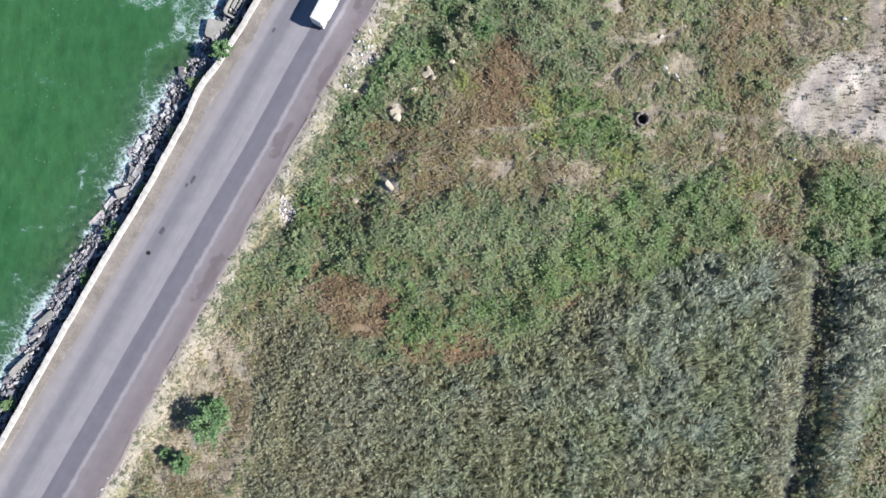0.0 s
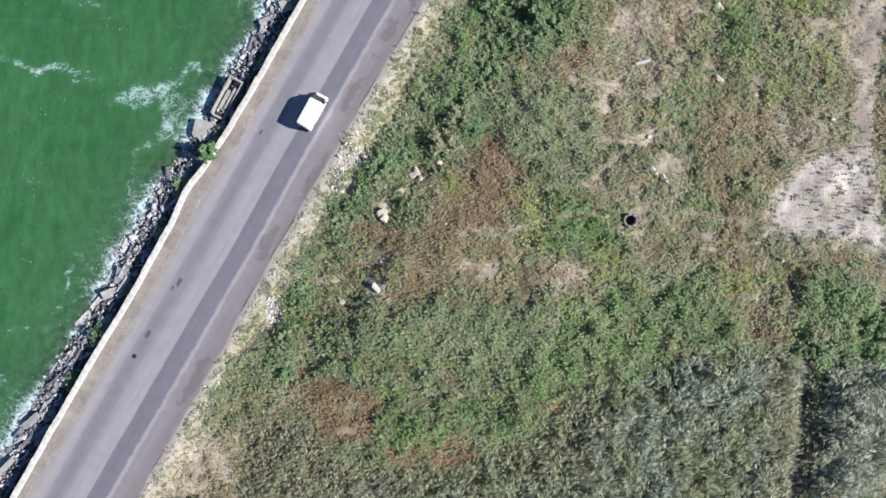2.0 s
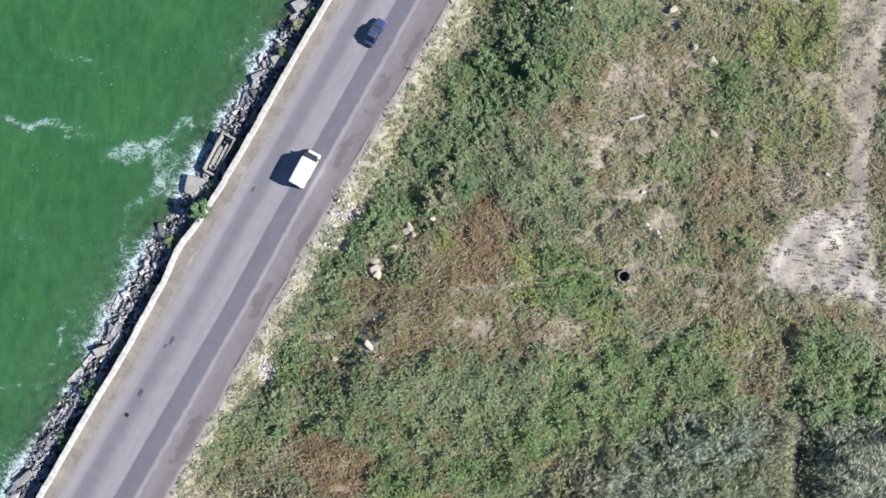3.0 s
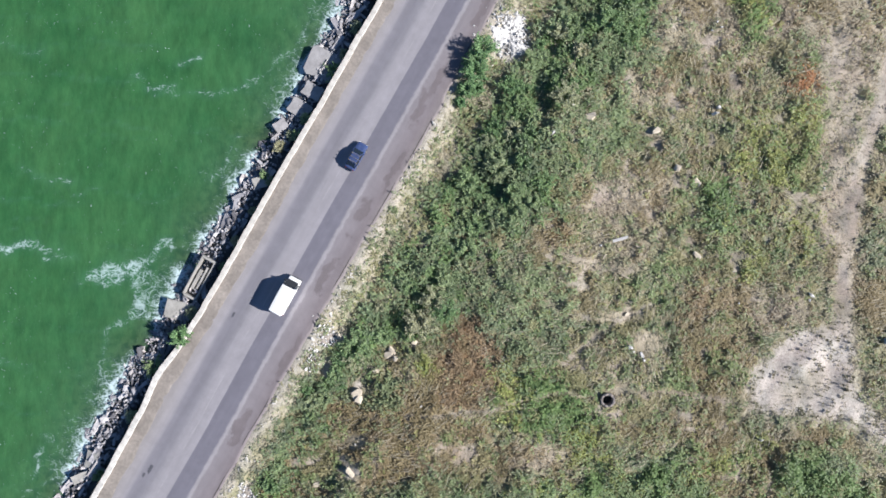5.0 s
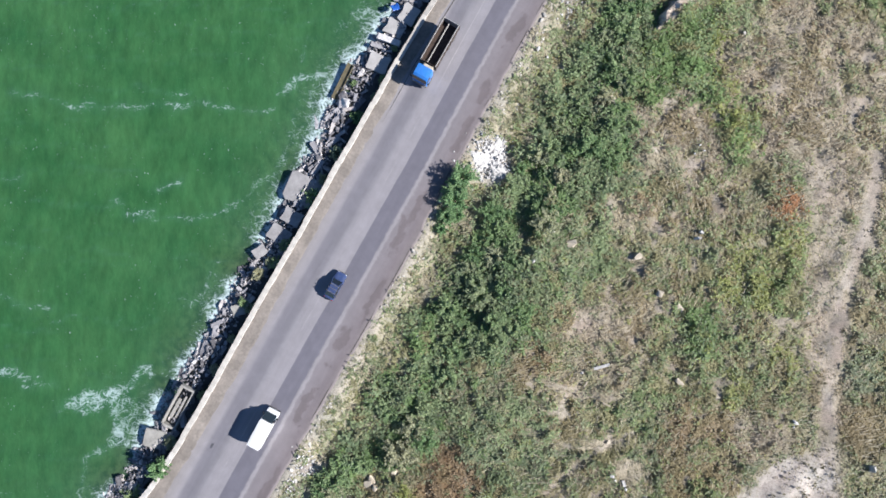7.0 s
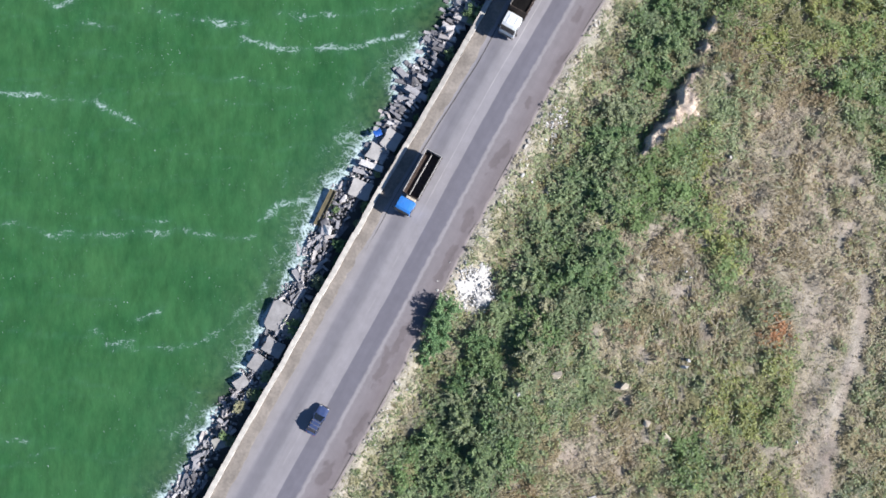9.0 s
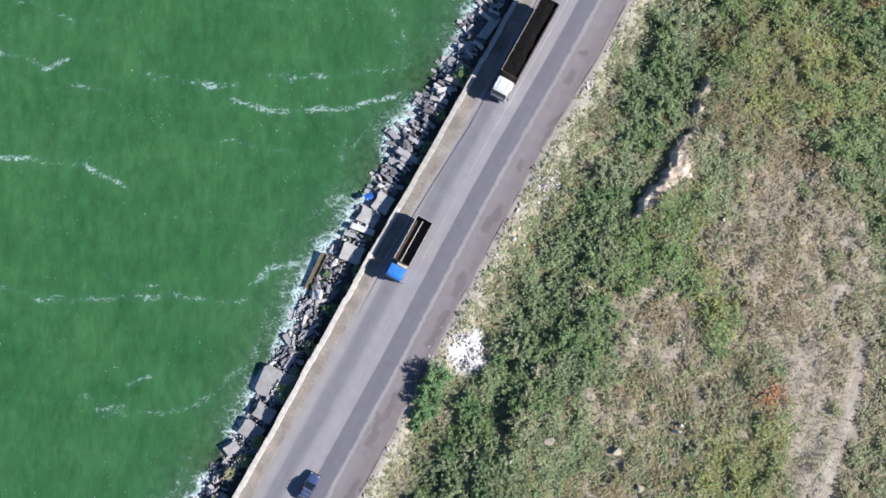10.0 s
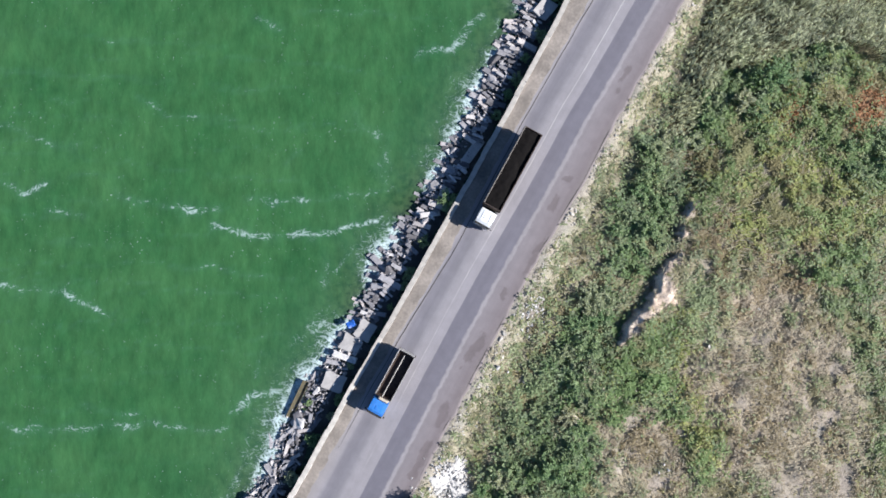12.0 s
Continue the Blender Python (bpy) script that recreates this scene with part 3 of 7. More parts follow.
def water_material():
    m, nt, b = material("green_algae_water")
    at = nt.nodes.new("ShaderNodeAttribute")
    at.attribute_name = "foam"
    sep = nt.nodes.new("ShaderNodeSeparateColor")
    nt.links.new(at.outputs["Color"], sep.inputs[0])
    broad = ramp(nt, noise_tex(nt, 0.11, 6, 0.7), [(0.32, (0.026, 0.101, 0.036)), (0.68, (0.046, 0.136, 0.050))])
    # shading of the waves put into the colour as stretched bands
    fine = ramp(nt, noise_tex(nt, 0.42, 5, 0.6, stretch=(1.5, 0.6, 1)), [(0.3, grey(0.82)), (0.7, grey(1.18))])
    green = mix(nt, broad, fine, 1.0, "MULTIPLY")
    sunk = ramp(nt, noise_tex(nt, 0.9, 4, 0.6), [(0.42, grey(0.0)), (0.6, grey(1.0))])
    shallow = mix(nt, green, mix(nt, (0.06, 0.10, 0.05), (0.022, 0.04, 0.026), sunk), maths(nt, "MULTIPLY", sep.outputs[1], 2.0, True))
    strands = []
    for scale, sharp, stretch in ((0.5, 9.0, (0.8, 1.2, 1)), (1.05, 6.5, (0.9, 1.1, 1))):
        swirl = noise_tex(nt, scale, 2, 0.5, stretch=stretch, twist=1.5)
        strands.append(maths(nt, "SUBTRACT", 1.0, maths(nt, "MULTIPLY", maths(nt, "ABSOLUTE", maths(nt, "SUBTRACT", swirl, 0.5)), sharp), True))
    net = maths(nt, "MAXIMUM", strands[0], maths(nt, "MULTIPLY", strands[1], 0.85))
    spray = maths(nt, "MULTIPLY", maths(nt, "SUBTRACT", noise_tex(nt, 2.6, 8, 0.74), 0.5), 0.8)
    sum_ = maths(nt, "ADD", maths(nt, "ADD", maths(nt, "MULTIPLY", sep.outputs[0], 0.66), spray), maths(nt, "MULTIPLY", net, 0.58))
    white = maths(nt, "MULTIPLY", maths(nt, "SUBTRACT", sum_, 0.85), 2.4, True)
    white = maths(nt, "MAXIMUM", white, maths(nt, "MULTIPLY", maths(nt, "SUBTRACT", sep.outputs[0], 0.9), 0.3, True))
    # tiny white specks: sun glints on the waves put into the colour
    caps = maths(nt, "MULTIPLY", maths(nt, "SUBTRACT", noise_tex(nt, 2.8, 2, 0.5, stretch=(1.3, 0.8, 1)), 0.70), 14.0, True)
    white = maths(nt, "MAXIMUM", white, maths(nt, "MULTIPLY", caps, maths(nt, "MULTIPLY", maths(nt, "SUBTRACT", noise_tex(nt, 0.12, 3, 0.5), 0.42), 4.0, True)))
    shallow = mix(nt, shallow, (0.12, 0.27, 0.24), maths(nt, "MULTIPLY", sep.outputs[0], 0.12))
    nt.links.new(mix(nt, shallow, (0.60, 0.73, 0.76), maths(nt, "MULTIPLY", white, maths(nt, "ADD", maths(nt, "MULTIPLY", sep.outputs[2], 0.2), 0.66))), b.inputs["Base Color"])
    nt.links.new(maths(nt, "ADD", maths(nt, "MULTIPLY", white, 0.5), 0.16), b.inputs["Roughness"])
    b.inputs["IOR"].default_value = 1.33
    waves = maths(nt, "ADD", noise_tex(nt, 0.22, 4, 0.55, stretch=(1.3, 0.7, 1)), maths(nt, "MULTIPLY", noise_tex(nt, 1.2, 2, 0.5), 0.04))
    bump(nt, b, waves, 0.8, 0.3)
    return m


def road_material():
    """Worn asphalt in lengthwise strips: old pale lanes, a newer dark strip, a dusty brown edge."""
    m, nt, b = material("worn_asphalt")
    lane = nt.nodes.new("ShaderNodeAttribute")
    lane.attribute_name = "lane"
    sep = nt.nodes.new("ShaderNodeSeparateXYZ")
    nt.links.new(lane.outputs["Vector"], sep.inputs[0])
    wobble = maths(nt, "MULTIPLY", maths(nt, "SUBTRACT", noise_tex(nt, 0.09, 4, 0.6), 0.5), 0.3)
    jag = maths(nt, "MULTIPLY", maths(nt, "SUBTRACT", noise_tex(nt, 2.5, 3, 0.6), 0.5), 0.09)
    chips = maths(nt, "MULTIPLY", maths(nt, "MULTIPLY", maths(nt, "SUBTRACT", noise_tex(nt, 0.8, 5, 0.65), 0.5), 0.9), maths(nt, "SUBTRACT", sep.outputs["X"], 1.7, True))
    d = maths(nt, "ADD", maths(nt, "ADD", maths(nt, "ADD", sep.outputs["X"], wobble), jag), chips)
    pos = maths(nt, "DIVIDE", maths(nt, "ADD", d, 8.0), 16.0)

    def at(v):
        return (v + 8.0) / 16.0
    bands = ramp(nt, pos, [(at(v), c) for v, c in STRIPS])
    off_line = maths(nt, "ABSOLUTE", maths(nt, "ADD", d, 1.42))
    line = maths(nt, "MULTIPLY", maths(nt, "SUBTRACT", 0.09, off_line, True), 14.0, True)
    far_on = maths(nt, "MULTIPLY", maths(nt, "SUBTRACT", sep.outputs["Y"], 25.0), 0.012, True)
    worn = maths(nt, "ADD", ramp(nt, noise_tex(nt, 0.16, 5, 0.75), [(0.47, grey(0.0)), (0.6, grey(0.4))]), far_on, True)
    dirt_edge = maths(nt, "SUBTRACT", maths(nt, "ADD", sep.outputs["Z"], maths(nt, "MULTIPLY", noise_tex(nt, 0.75, 6, 0.7, stretch=(1.2, 0.7, 1)), 2.2)), 1.6)
    bands = mix(nt, bands, (0.118, 0.098, 0.103), maths(nt, "MULTIPLY", maths(nt, "MULTIPLY", dirt_edge, 4.0, True), 0.62))
    bands = mix(nt, bands, (0.42, 0.41, 0.41), maths(nt, "MULTIPLY", line, worn))
    long_stain = ramp(nt, noise_tex(nt, 1.0, 6, 0.65, stretch=(0.9, 0.05, 1)), [(0.3, grey(0.92)), (0.7, grey(1.08))])
    blotch = ramp(nt, noise_tex(nt, 0.5, 6, 0.7), [(0.3, grey(0.9)), (0.7, grey(1.09))])
    grain = ramp(nt, noise_tex(nt, 22, 3, 0.8), [(0.3, grey(0.88)), (0.7, grey(1.12))])
    c = mix(nt, mix(nt, mix(nt, bands, long_stain, 1.0, "MULTIPLY"), blotch, 1.0, "MULTIPLY"), grain, 1.0, "MULTIPLY")
    nt.links.new(c, b.inputs["Base Color"])
    b.inputs["Roughness"].default_value = 0.85
    bump(nt, b, noise_tex(nt, 30, 3), 0.3, 0.01)
    return m


STRIPS = [
    (-7.0, (0.262, 0.243, 0.242)), (-6.0, (0.288, 0.270, 0.280)), (-5.35, (0.268, 0.254, 0.272)), (-4.85, (0.192, 0.184, 0.208)), (-3.9, (0.170, 0.164, 0.188)), (-3.15, (0.184, 0.178, 0.2)),
    (-2.6, (0.234, 0.225, 0.247)), (-2.0, (0.260, 0.248, 0.269)), (-0.1, (0.264, 0.251, 0.274)), (0.05, (0.137, 0.132, 0.161)), (2.35, (0.141, 0.136, 0.166)),
    (2.6, (0.252, 0.239, 0.258)), (2.85, (0.280, 0.263, 0.278)), (3.15, (0.202, 0.184, 0.199)), (4.6, (0.188, 0.167, 0.180)), (5.6, (0.166, 0.143, 0.153)), (6.8, (0.185, 0.162, 0.163)),
]

MAT_GROUND = ground_material()
MAT_WATER = water_material()
MAT_ROAD = road_material()
MAT_WEEDS = leaf_material("mixed_weeds", see_through=0.38, spread=0.12)
MAT_REED = leaf_material("reed_leaves", see_through=0.3, spread=0.42)
MAT_SHRUB = leaf_material("shrub_leaves", [(0.0, (0.195, 0.315, 0.155)), (0.35, (0.265, 0.37, 0.195)), (0.65, (0.335, 0.415, 0.24)), (0.85, (0.39, 0.435, 0.29)), (1.0, (0.45, 0.445, 0.31))], see_through=0.45, spread=0.35)
MAT_LUSH = leaf_material("lush_shrub_leaves", [(0.0, (0.18, 0.31, 0.15)), (1.0, (0.225, 0.345, 0.18))], see_through=0.35, spread=0.4)
MAT_BARK = plain("bark", (0.12, 0.09, 0.06), 0.9)
MAT_CONCRETE = plain("weathered_concrete", (0.33, 0.32, 0.30), 0.9, wear=0.28, scale=0.9, relief=0.4)
MAT_PALE_SLAB = plain("pale_slab_concrete", (0.42, 0.405, 0.4), 0.9, wear=0.18, scale=0.7, relief=0.3)
MAT_SLAB = plain("grey_slab_concrete", (0.315, 0.305, 0.31), 0.9, wear=0.24, scale=0.7, relief=0.3)
MAT_COPING = plain("grey_parapet_concrete", (0.43, 0.405, 0.375), 0.9, wear=0.22, scale=1.1, relief=0.4)
MAT_LIMED = plain("limewashed_parapet_concrete", (0.57, 0.545, 0.51), 0.9, wear=0.34, scale=1.5, relief=0.4)
MAT_FADED = plain("faded_limewash_concrete", (0.53, 0.50, 0.46), 0.9, wear=0.25, scale=1.1, relief=0.4)
MAT_DIRT = plain("sandy_dirt", (0.262, 0.232, 0.208), 0.95, wear=0.38, scale=0.28, relief=0.5)
MAT_CHALK = plain("white_rubble", (0.55, 0.537, 0.528), 0.9, wear=0.35, scale=2.0, relief=0.5)
MAT_LIMESTONE = plain("pale_limestone", (0.55, 0.48, 0.38), 0.9, wear=0.25, scale=2.0, relief=0.5)
MAT_BLUE = paint("dark_blue_car_paint", (0.036, 0.062, 0.165), 0.25, 0.12)
MAT_WHITE = paint("white_van_paint", (0.78, 0.79, 0.80), 0.3, 0.1)
MAT_CABBLUE = paint("bright_blue_cab_paint", (0.03, 0.20, 0.62), 0.35, 0.15)
MAT_SILVER = paint("white_cab_paint", (0.74, 0.76, 0.79), 0.3, 0.12)
MAT_BED = plain("rusty_dark_steel", (0.085, 0.06, 0.05), 0.7, 0.3, wear=0.5, scale=2.5)
MAT_RIM = plain("grey_painted_steel", (0.25, 0.23, 0.21), 0.55, 0.3, wear=0.3)
MAT_BLACK = plain("black_rubber", (0.02, 0.02, 0.02), 0.8, wear=0.3)
MAT_COAL = plain("dark_bulk_load", (0.008, 0.007, 0.007), 0.95, wear=0.35, scale=3.0, relief=0.8)
MAT_COAL.node_tree.nodes["Principled BSDF"].inputs["Specular IOR Level"].default_value = 0.15
MAT_TIMBER = plain("grey_timber", (0.36, 0.31, 0.24), 0.85, wear=0.3)
MAT_IRON = plain("dark_iron", (0.03, 0.03, 0.03), 0.7, 0.4)
MAT_GLASS = material("tinted_vehicle_glass")[0]
g = MAT_GLASS.node_tree.nodes["Principled BSDF"]
g.inputs["Base Color"].default_value, g.inputs["Roughness"].default_value, g.inputs["Coat Weight"].default_value = (0.012, 0.016, 0.022, 1), 0.06, 1.0
MAT_LAMP = plain("clear_lamp_lens", (0.6, 0.6, 0.6), 0.15, wear=0.05, relief=0)
MAT_TAIL = plain("red_lamp_lens", (0.4, 0.02, 0.015), 0.2, wear=0.05, relief=0)


# ---- mesh helpers ----
def fast_mesh(name, verts, quads, colours=None, attribute="tint"):
    """A mesh from arrays: verts (n, 3), faces (m, 3 or 4), one colour a vertex."""
    me = bpy.data.meshes.new(name)
    k = quads.shape[1]
    me.vertices.add(len(verts))
    me.vertices.foreach_set("co", np.ascontiguousarray(verts, np.float32).ravel())
    me.loops.add(quads.size)
    me.loops.foreach_set("vertex_index", np.ascontiguousarray(quads, np.int32).ravel())
    me.polygons.add(len(quads))
    me.polygons.foreach_set("loop_start", np.arange(0, quads.size, k, dtype=np.int32))
    me.update(calc_edges=True)
    if colours is not None:
        at = me.color_attributes.new(attribute, "FLOAT_COLOR", "POINT")
        full = np.ones((len(verts), 4), np.float32)
        full[:, :3] = colours
        at.data.foreach_set("color", full.ravel())
    return me


def thing(name, me, mat, label="", category="", group="", kind="", smooth=False):
    me.materials.append(mat)
    if smooth:
        me.polygons.foreach_set("use_smooth", np.ones(len(me.polygons), bool))
    return tagged(new(name, me), label, category, group, kind)


def part(name, bm, mat, parent, label="", smooth=False):
    """Links a bmesh, or a mesh that is there already, as one part under its thing."""
    if isinstance(bm, bmesh.types.BMesh):
        me = bpy.data.meshes.new(name)
        bmesh.ops.recalc_face_normals(bm, faces=bm.faces)
        bm.to_mesh(me)
        bm.free()
    else:
        me = bm
    if not me.materials:
        me.materials.append(mat)
    if smooth:
        me.polygons.foreach_set("use_smooth", np.ones(len(me.polygons), bool))
    ob = new(name, me)
    ob.parent = parent
    if label:
        ob["label"] = label
    return ob


def sheet(xs, ys):
    """A grid of vertices over xs and ys with its quads."""
    gx, gy = np.meshgrid(xs, ys)
    i = np.arange(gx.size).reshape(gx.shape)
    quads = np.stack([i[:-1, :-1], i[:-1, 1:], i[1:, 1:], i[1:, :-1]], -1).reshape(-1, 4)
    return gx.ravel(), gy.ravel(), quads


def leaf_quads(base, length, width, heading, rise, roll):
    """Pointed leaves: four vertices each, from the foot over the two sides to the tip."""
    ch, sh, cr, sr = np.cos(heading), np.sin(heading), np.cos(rise), np.sin(rise)
    along = np.stack([ch * cr, sh * cr, sr], -1)
    across = np.stack([-sh, ch, np.zeros_like(ch)], -1)
    up = np.cross(along, across)
    side = across * np.cos(roll)[:, None] + up * np.sin(roll)[:, None]
    l, w = length[:, None], width[:, None]
    mid = base + along * l * 0.5
    v = np.stack([base, mid - side * w * 0.5, base + along * l, mid + side * w * 0.5], 1).reshape(-1, 3)
    return v, np.arange(len(v)).reshape(-1, 4)


def box(bm, x0, x1, y0, y1, z0, z1, bevel=0.0):
    r = bmesh.ops.create_cube(bm, size=1.0)
    for v in r["verts"]:
        v.co = Vector((x0 + (v.co.x + 0.5) * (x1 - x0), y0 + (v.co.y + 0.5) * (y1 - y0), z0 + (v.co.z + 0.5) * (z1 - z0)))
    if bevel:
        edges = {e for v in r["verts"] for e in v.link_edges}
        bmesh.ops.bevel(bm, geom=list(edges), offset=bevel, segments=2, affect="EDGES", profile=0.6)
    return bm


def boxed(*a, bevel=0.0):
    return box(bmesh.new(), *a, bevel=bevel)


def loft(rings, caps=True):
    bm = bmesh.new()
    rows = [[bm.verts.new(p) for p in ring] for ring in rings]
    for a, b in zip(rows, rows[1:]):
        for k in range(len(a)):
            bm.faces.new((a[k], a[(k + 1) % len(a)], b[(k + 1) % len(b)], b[k]))
    if caps:
        bm.faces.new(rows[0])
        bm.faces.new(rows[-1][::-1])
    return bm


def panel(corners, thick):
    """A pane with thickness through four corners."""
    p = [Vector(c) for c in corners]
    n = (p[1] - p[0]).cross(p[3] - p[0]).normalized() * thick
    return loft([p, [q + n for q in p]])


def tube(bm, points, radii, sides=6):
    """A tapering limb along points."""
    rings = []
    for k, p in enumerate(points):
        ahead = Vector(points[min(k + 1, len(points) - 1)]) - Vector(points[max(k - 1, 0)])
        q = ahead.to_track_quat("Z", "Y")
        rings.append([bm.verts.new(Vector(p) + q @ Vector((math.cos(a) * radii[k], math.sin(a) * radii[k], 0))) for a in (2 * math.pi * j / sides for j in range(sides))])
    for a, b in zip(rings, rings[1:]):
        for j in range(sides):
            bm.faces.new((a[j], a[(j + 1) % sides], b[(j + 1) % sides], b[j]))
    bm.faces.new(rings[-1])
    return bm


def wheel_mesh(radius, width):
    tyre, rim = bmesh.new(), bmesh.new()
    prof = [(radius * 0.62, -width / 2), (radius * 0.93, -width / 2), (radius, -width * 0.32), (radius, width * 0.32), (radius * 0.93, width / 2), (radius * 0.62, width / 2)]
    for k, (bm, pr) in enumerate(((tyre, prof), (rim, [(0.02, width * 0.3), (radius * 0.25, width * 0.42), (radius * 0.5, width * 0.3), (radius * 0.63, width * 0.46), (radius * 0.63, -width * 0.46), (0.02, -width * 0.4)]))):
        n = 20
        rows = [[bm.verts.new((x, r * math.cos(2 * math.pi * j / n), r * math.sin(2 * math.pi * j / n))) for r, x in pr] for j in range(n)]
        for j in range(n):
            a, b = rows[j], rows[(j + 1) % n]
            for i in range(len(pr) - 1):
                bm.faces.new((a[i], a[i + 1], b[i + 1], b[i]))
            if k == 0:
                bm.faces.new((a[-1], a[0], b[0], b[-1]))
    return tyre, rim


def add_wheels(base, places, radius, width):
    made = []
    for bm, nm in zip(wheel_mesh(radius, width), ("tyre", "rim")):
        me = bpy.data.meshes.new(nm)
        bmesh.ops.recalc_face_normals(bm, faces=bm.faces)
        bm.to_mesh(me)
        bm.free()
        me.materials.append(MAT_BLACK if nm == "tyre" else MAT_RIM)
        made.append(me)
    for x, y in places:
        hub = boxed(-width * 0.3, width * 0.3, -0.07, 0.07, -0.07, 0.07, bevel=0.02)
        w = part("wheel", hub, MAT_IRON, base)
        w.location = (x, y, radius)
        w.rotation_euler = (0, 0, 0 if x > 0 else math.pi)
        for me in made:
            part(me.name.split(".")[0], me, None, w)


def at_road(ob, s, d, z=0.0, turn=0.0):
    x, y = from_road(s, d)
    ob.matrix_world = pose(x, y, z, 0, 0, -ROAD_TURN + turn)
    return ob

# ---- ground, sea, road ----
def axis(lo, hi, step, far):
    core = np.arange(lo, hi + step / 2, step)
    out = np.array([3, 8, 18, 40, 90, 200, 450, far], float)
    return np.concatenate([(lo - out)[::-1], core, hi + out])


def soil_colour(x, y):
    s, d = to_road(x, y)
    col = np.empty((len(x), 3))
    col[:] = (0.27, 0.25, 0.165)
    for blobs, c, seed in ((DRY, (0.36, 0.31, 0.25), 71), (GREEN, (0.19, 0.205, 0.12), 72), (SAGE, (0.22, 0.24, 0.15), 70), (BROWN, (0.23, 0.19, 0.125), 69), (RUST, (0.24, 0.165, 0.10), 73), (PALE, (0.36, 0.315, 0.25), 75)):
        w = patch(blobs, x, y, 0.32, seed, 0.5 if c[0] < 0.34 else 0.35)[:, None]
        col = col * (1 - w) + np.array(c) * w
    found = growth(x, y)
    for kind, c in (("verge", (0.345, 0.318, 0.275)), ("dry", (0.34, 0.296, 0.245)), ("green", (0.17, 0.185, 0.11)), ("lush", (0.17, 0.175, 0.10)), ("sage", (0.22, 0.23, 0.16)), ("brown", (0.24, 0.195, 0.135)), ("rust", (0.26, 0.165, 0.10)), ("yellow", (0.25, 0.24, 0.13)), ("thicket", (0.13, 0.125, 0.085)), ("copse", (0.12, 0.12, 0.08))):
        w = 0.6 * grows(found, kind)[:, None]
        col = col * (1 - w) + np.array(c) * w
    gone, lines = trodden(x, y)
    tone = np.clip(fbm(x, y, 3.0, 439, 3) * 2.6 - 0.75, 0, 1)[:, None]
    for w, pale, dark in ((lines, (0.38, 0.335, 0.305), (0.27, 0.23, 0.205)), (np.clip(gone * 1.25, 0, 1), (0.49, 0.445, 0.42), (0.36, 0.32, 0.30)), (patch(BARE, x, y, 0.32, 76, 0.35), (0.47, 0.43, 0.40), (0.40, 0.36, 0.32))):
        w = w[:, None]
        col = col * (1 - w) + (np.array(pale) * tone + np.array(dark) * (1 - tone)) * w
    heart = 0.75 * np.exp(-(((x - 60.3) / 4.2) ** 2 + ((y - 22.3 - 0.25 * (x - 60.3)) / 2.4) ** 2) ** 2)[:, None] * (0.5 + vnoise(x, y, 1.2, 447))[:, None]
    col = col * (1 - heart) + np.array((0.30, 0.275, 0.235)) * heart
    far = np.clip(np.maximum(np.maximum(x - 80, y - 149) / 6, (-43 - y) / 6), 0, 1)[:, None]
    col = col * (1 - far) + np.array((0.20, 0.205, 0.115)) * far
    w = reed_share(x, y)[:, None]
    col = col * (1 - w) + np.array((0.15, 0.135, 0.085)) * w
    # channel soil darkened: the tall reeds' shade is put into its colour
    bed = (np.exp(-((x - np.interp(y, [-60, -35, -19, -9, -4, 0], [51.0, 53.0, 55.4, 56.9, 57.6, 57.0])) / 1.4) ** 4) * np.clip((1 - y) / 2, 0, 1))[:, None]
    col = col * (1 - bed) + np.array((0.10, 0.10, 0.085)) * bed
    edge = np.clip((8.4 - d) / 2.0 + (fbm(x, y, 2.0, 81) - 0.5) * 2.6, 0, 1)[:, None]
    col = col * (1 - edge) + np.array((0.25, 0.234, 0.212)) * (1 + 0.22 * np.clip((s + 55) / 15, 0, 1))[:, None] * edge
    strip = np.clip(1.8 - (d - road_edge(s)) + (fbm(x, y, 1.6, 215) - 0.5) * 2.4, 0, 1)[:, None] * 0.8
    col = col * (1 - strip) + np.array((0.345, 0.315, 0.285)) * strip
    rim = bank_rim(x, y)[:, None]
    mottle = np.clip(fbm(x, y, 0.9, 65, 2) * 2.4 - 0.7, 0, 1)[:, None]
    col = col * (1 - rim) + (np.array((0.63, 0.525, 0.455)) * mottle + np.array((0.49, 0.39, 0.33)) * (1 - mottle)) * rim
    return col


def finer(lo, hi, step, near, near_step):
    """An axis as above, with closer steps on the stretch near."""
    a = axis(lo, hi, step, 1600)
    return np.concatenate([a[a < near[0]], np.arange(near[0], near[1], near_step), a[a >= near[1]]])


gx, gy, quads = sheet(finer(-66, 92, 0.55, (40.0, 54.0), 0.2), finer(-56, 160, 0.55, (92.5, 115.0), 0.2))
ground = thing("ground", fast_mesh("ground", np.stack([gx, gy, land_height(gx, gy)], -1), quads, soil_colour(gx, gy), "soil"), MAT_GROUND,
               "dry soil with plant litter and bare sandy patches", "ground", kind="structure", smooth=True)

# foam lines on the water: half width, strength, points
FOAM = []


def foam_line(half, strength, *points):
    FOAM.append((half, strength, points))


foam_line(0.5, 0.75, (-50.4, 126.3), (-46.3, 125.5), (-42.1, 122.9), (-38, 122.5))
foam_line(0.6, 1, (-55.1, 118.7), (-50.2, 118.3), (-47, 117.5), (-45.3, 116.1), (-42, 117.1))
foam_line(0.4, 0.8, (-41.2, 114.1), (-37.9, 113.3), (-36.2, 113.3))
foam_line(0.3, 0.7, (-38, 118.8), (-31.4, 118.3))
foam_line(0.5, 0.9, (-32.1, 115.8), (-28, 114.2), (-23.1, 114.6), (-21.4, 113.3), (-17.2, 113.3))
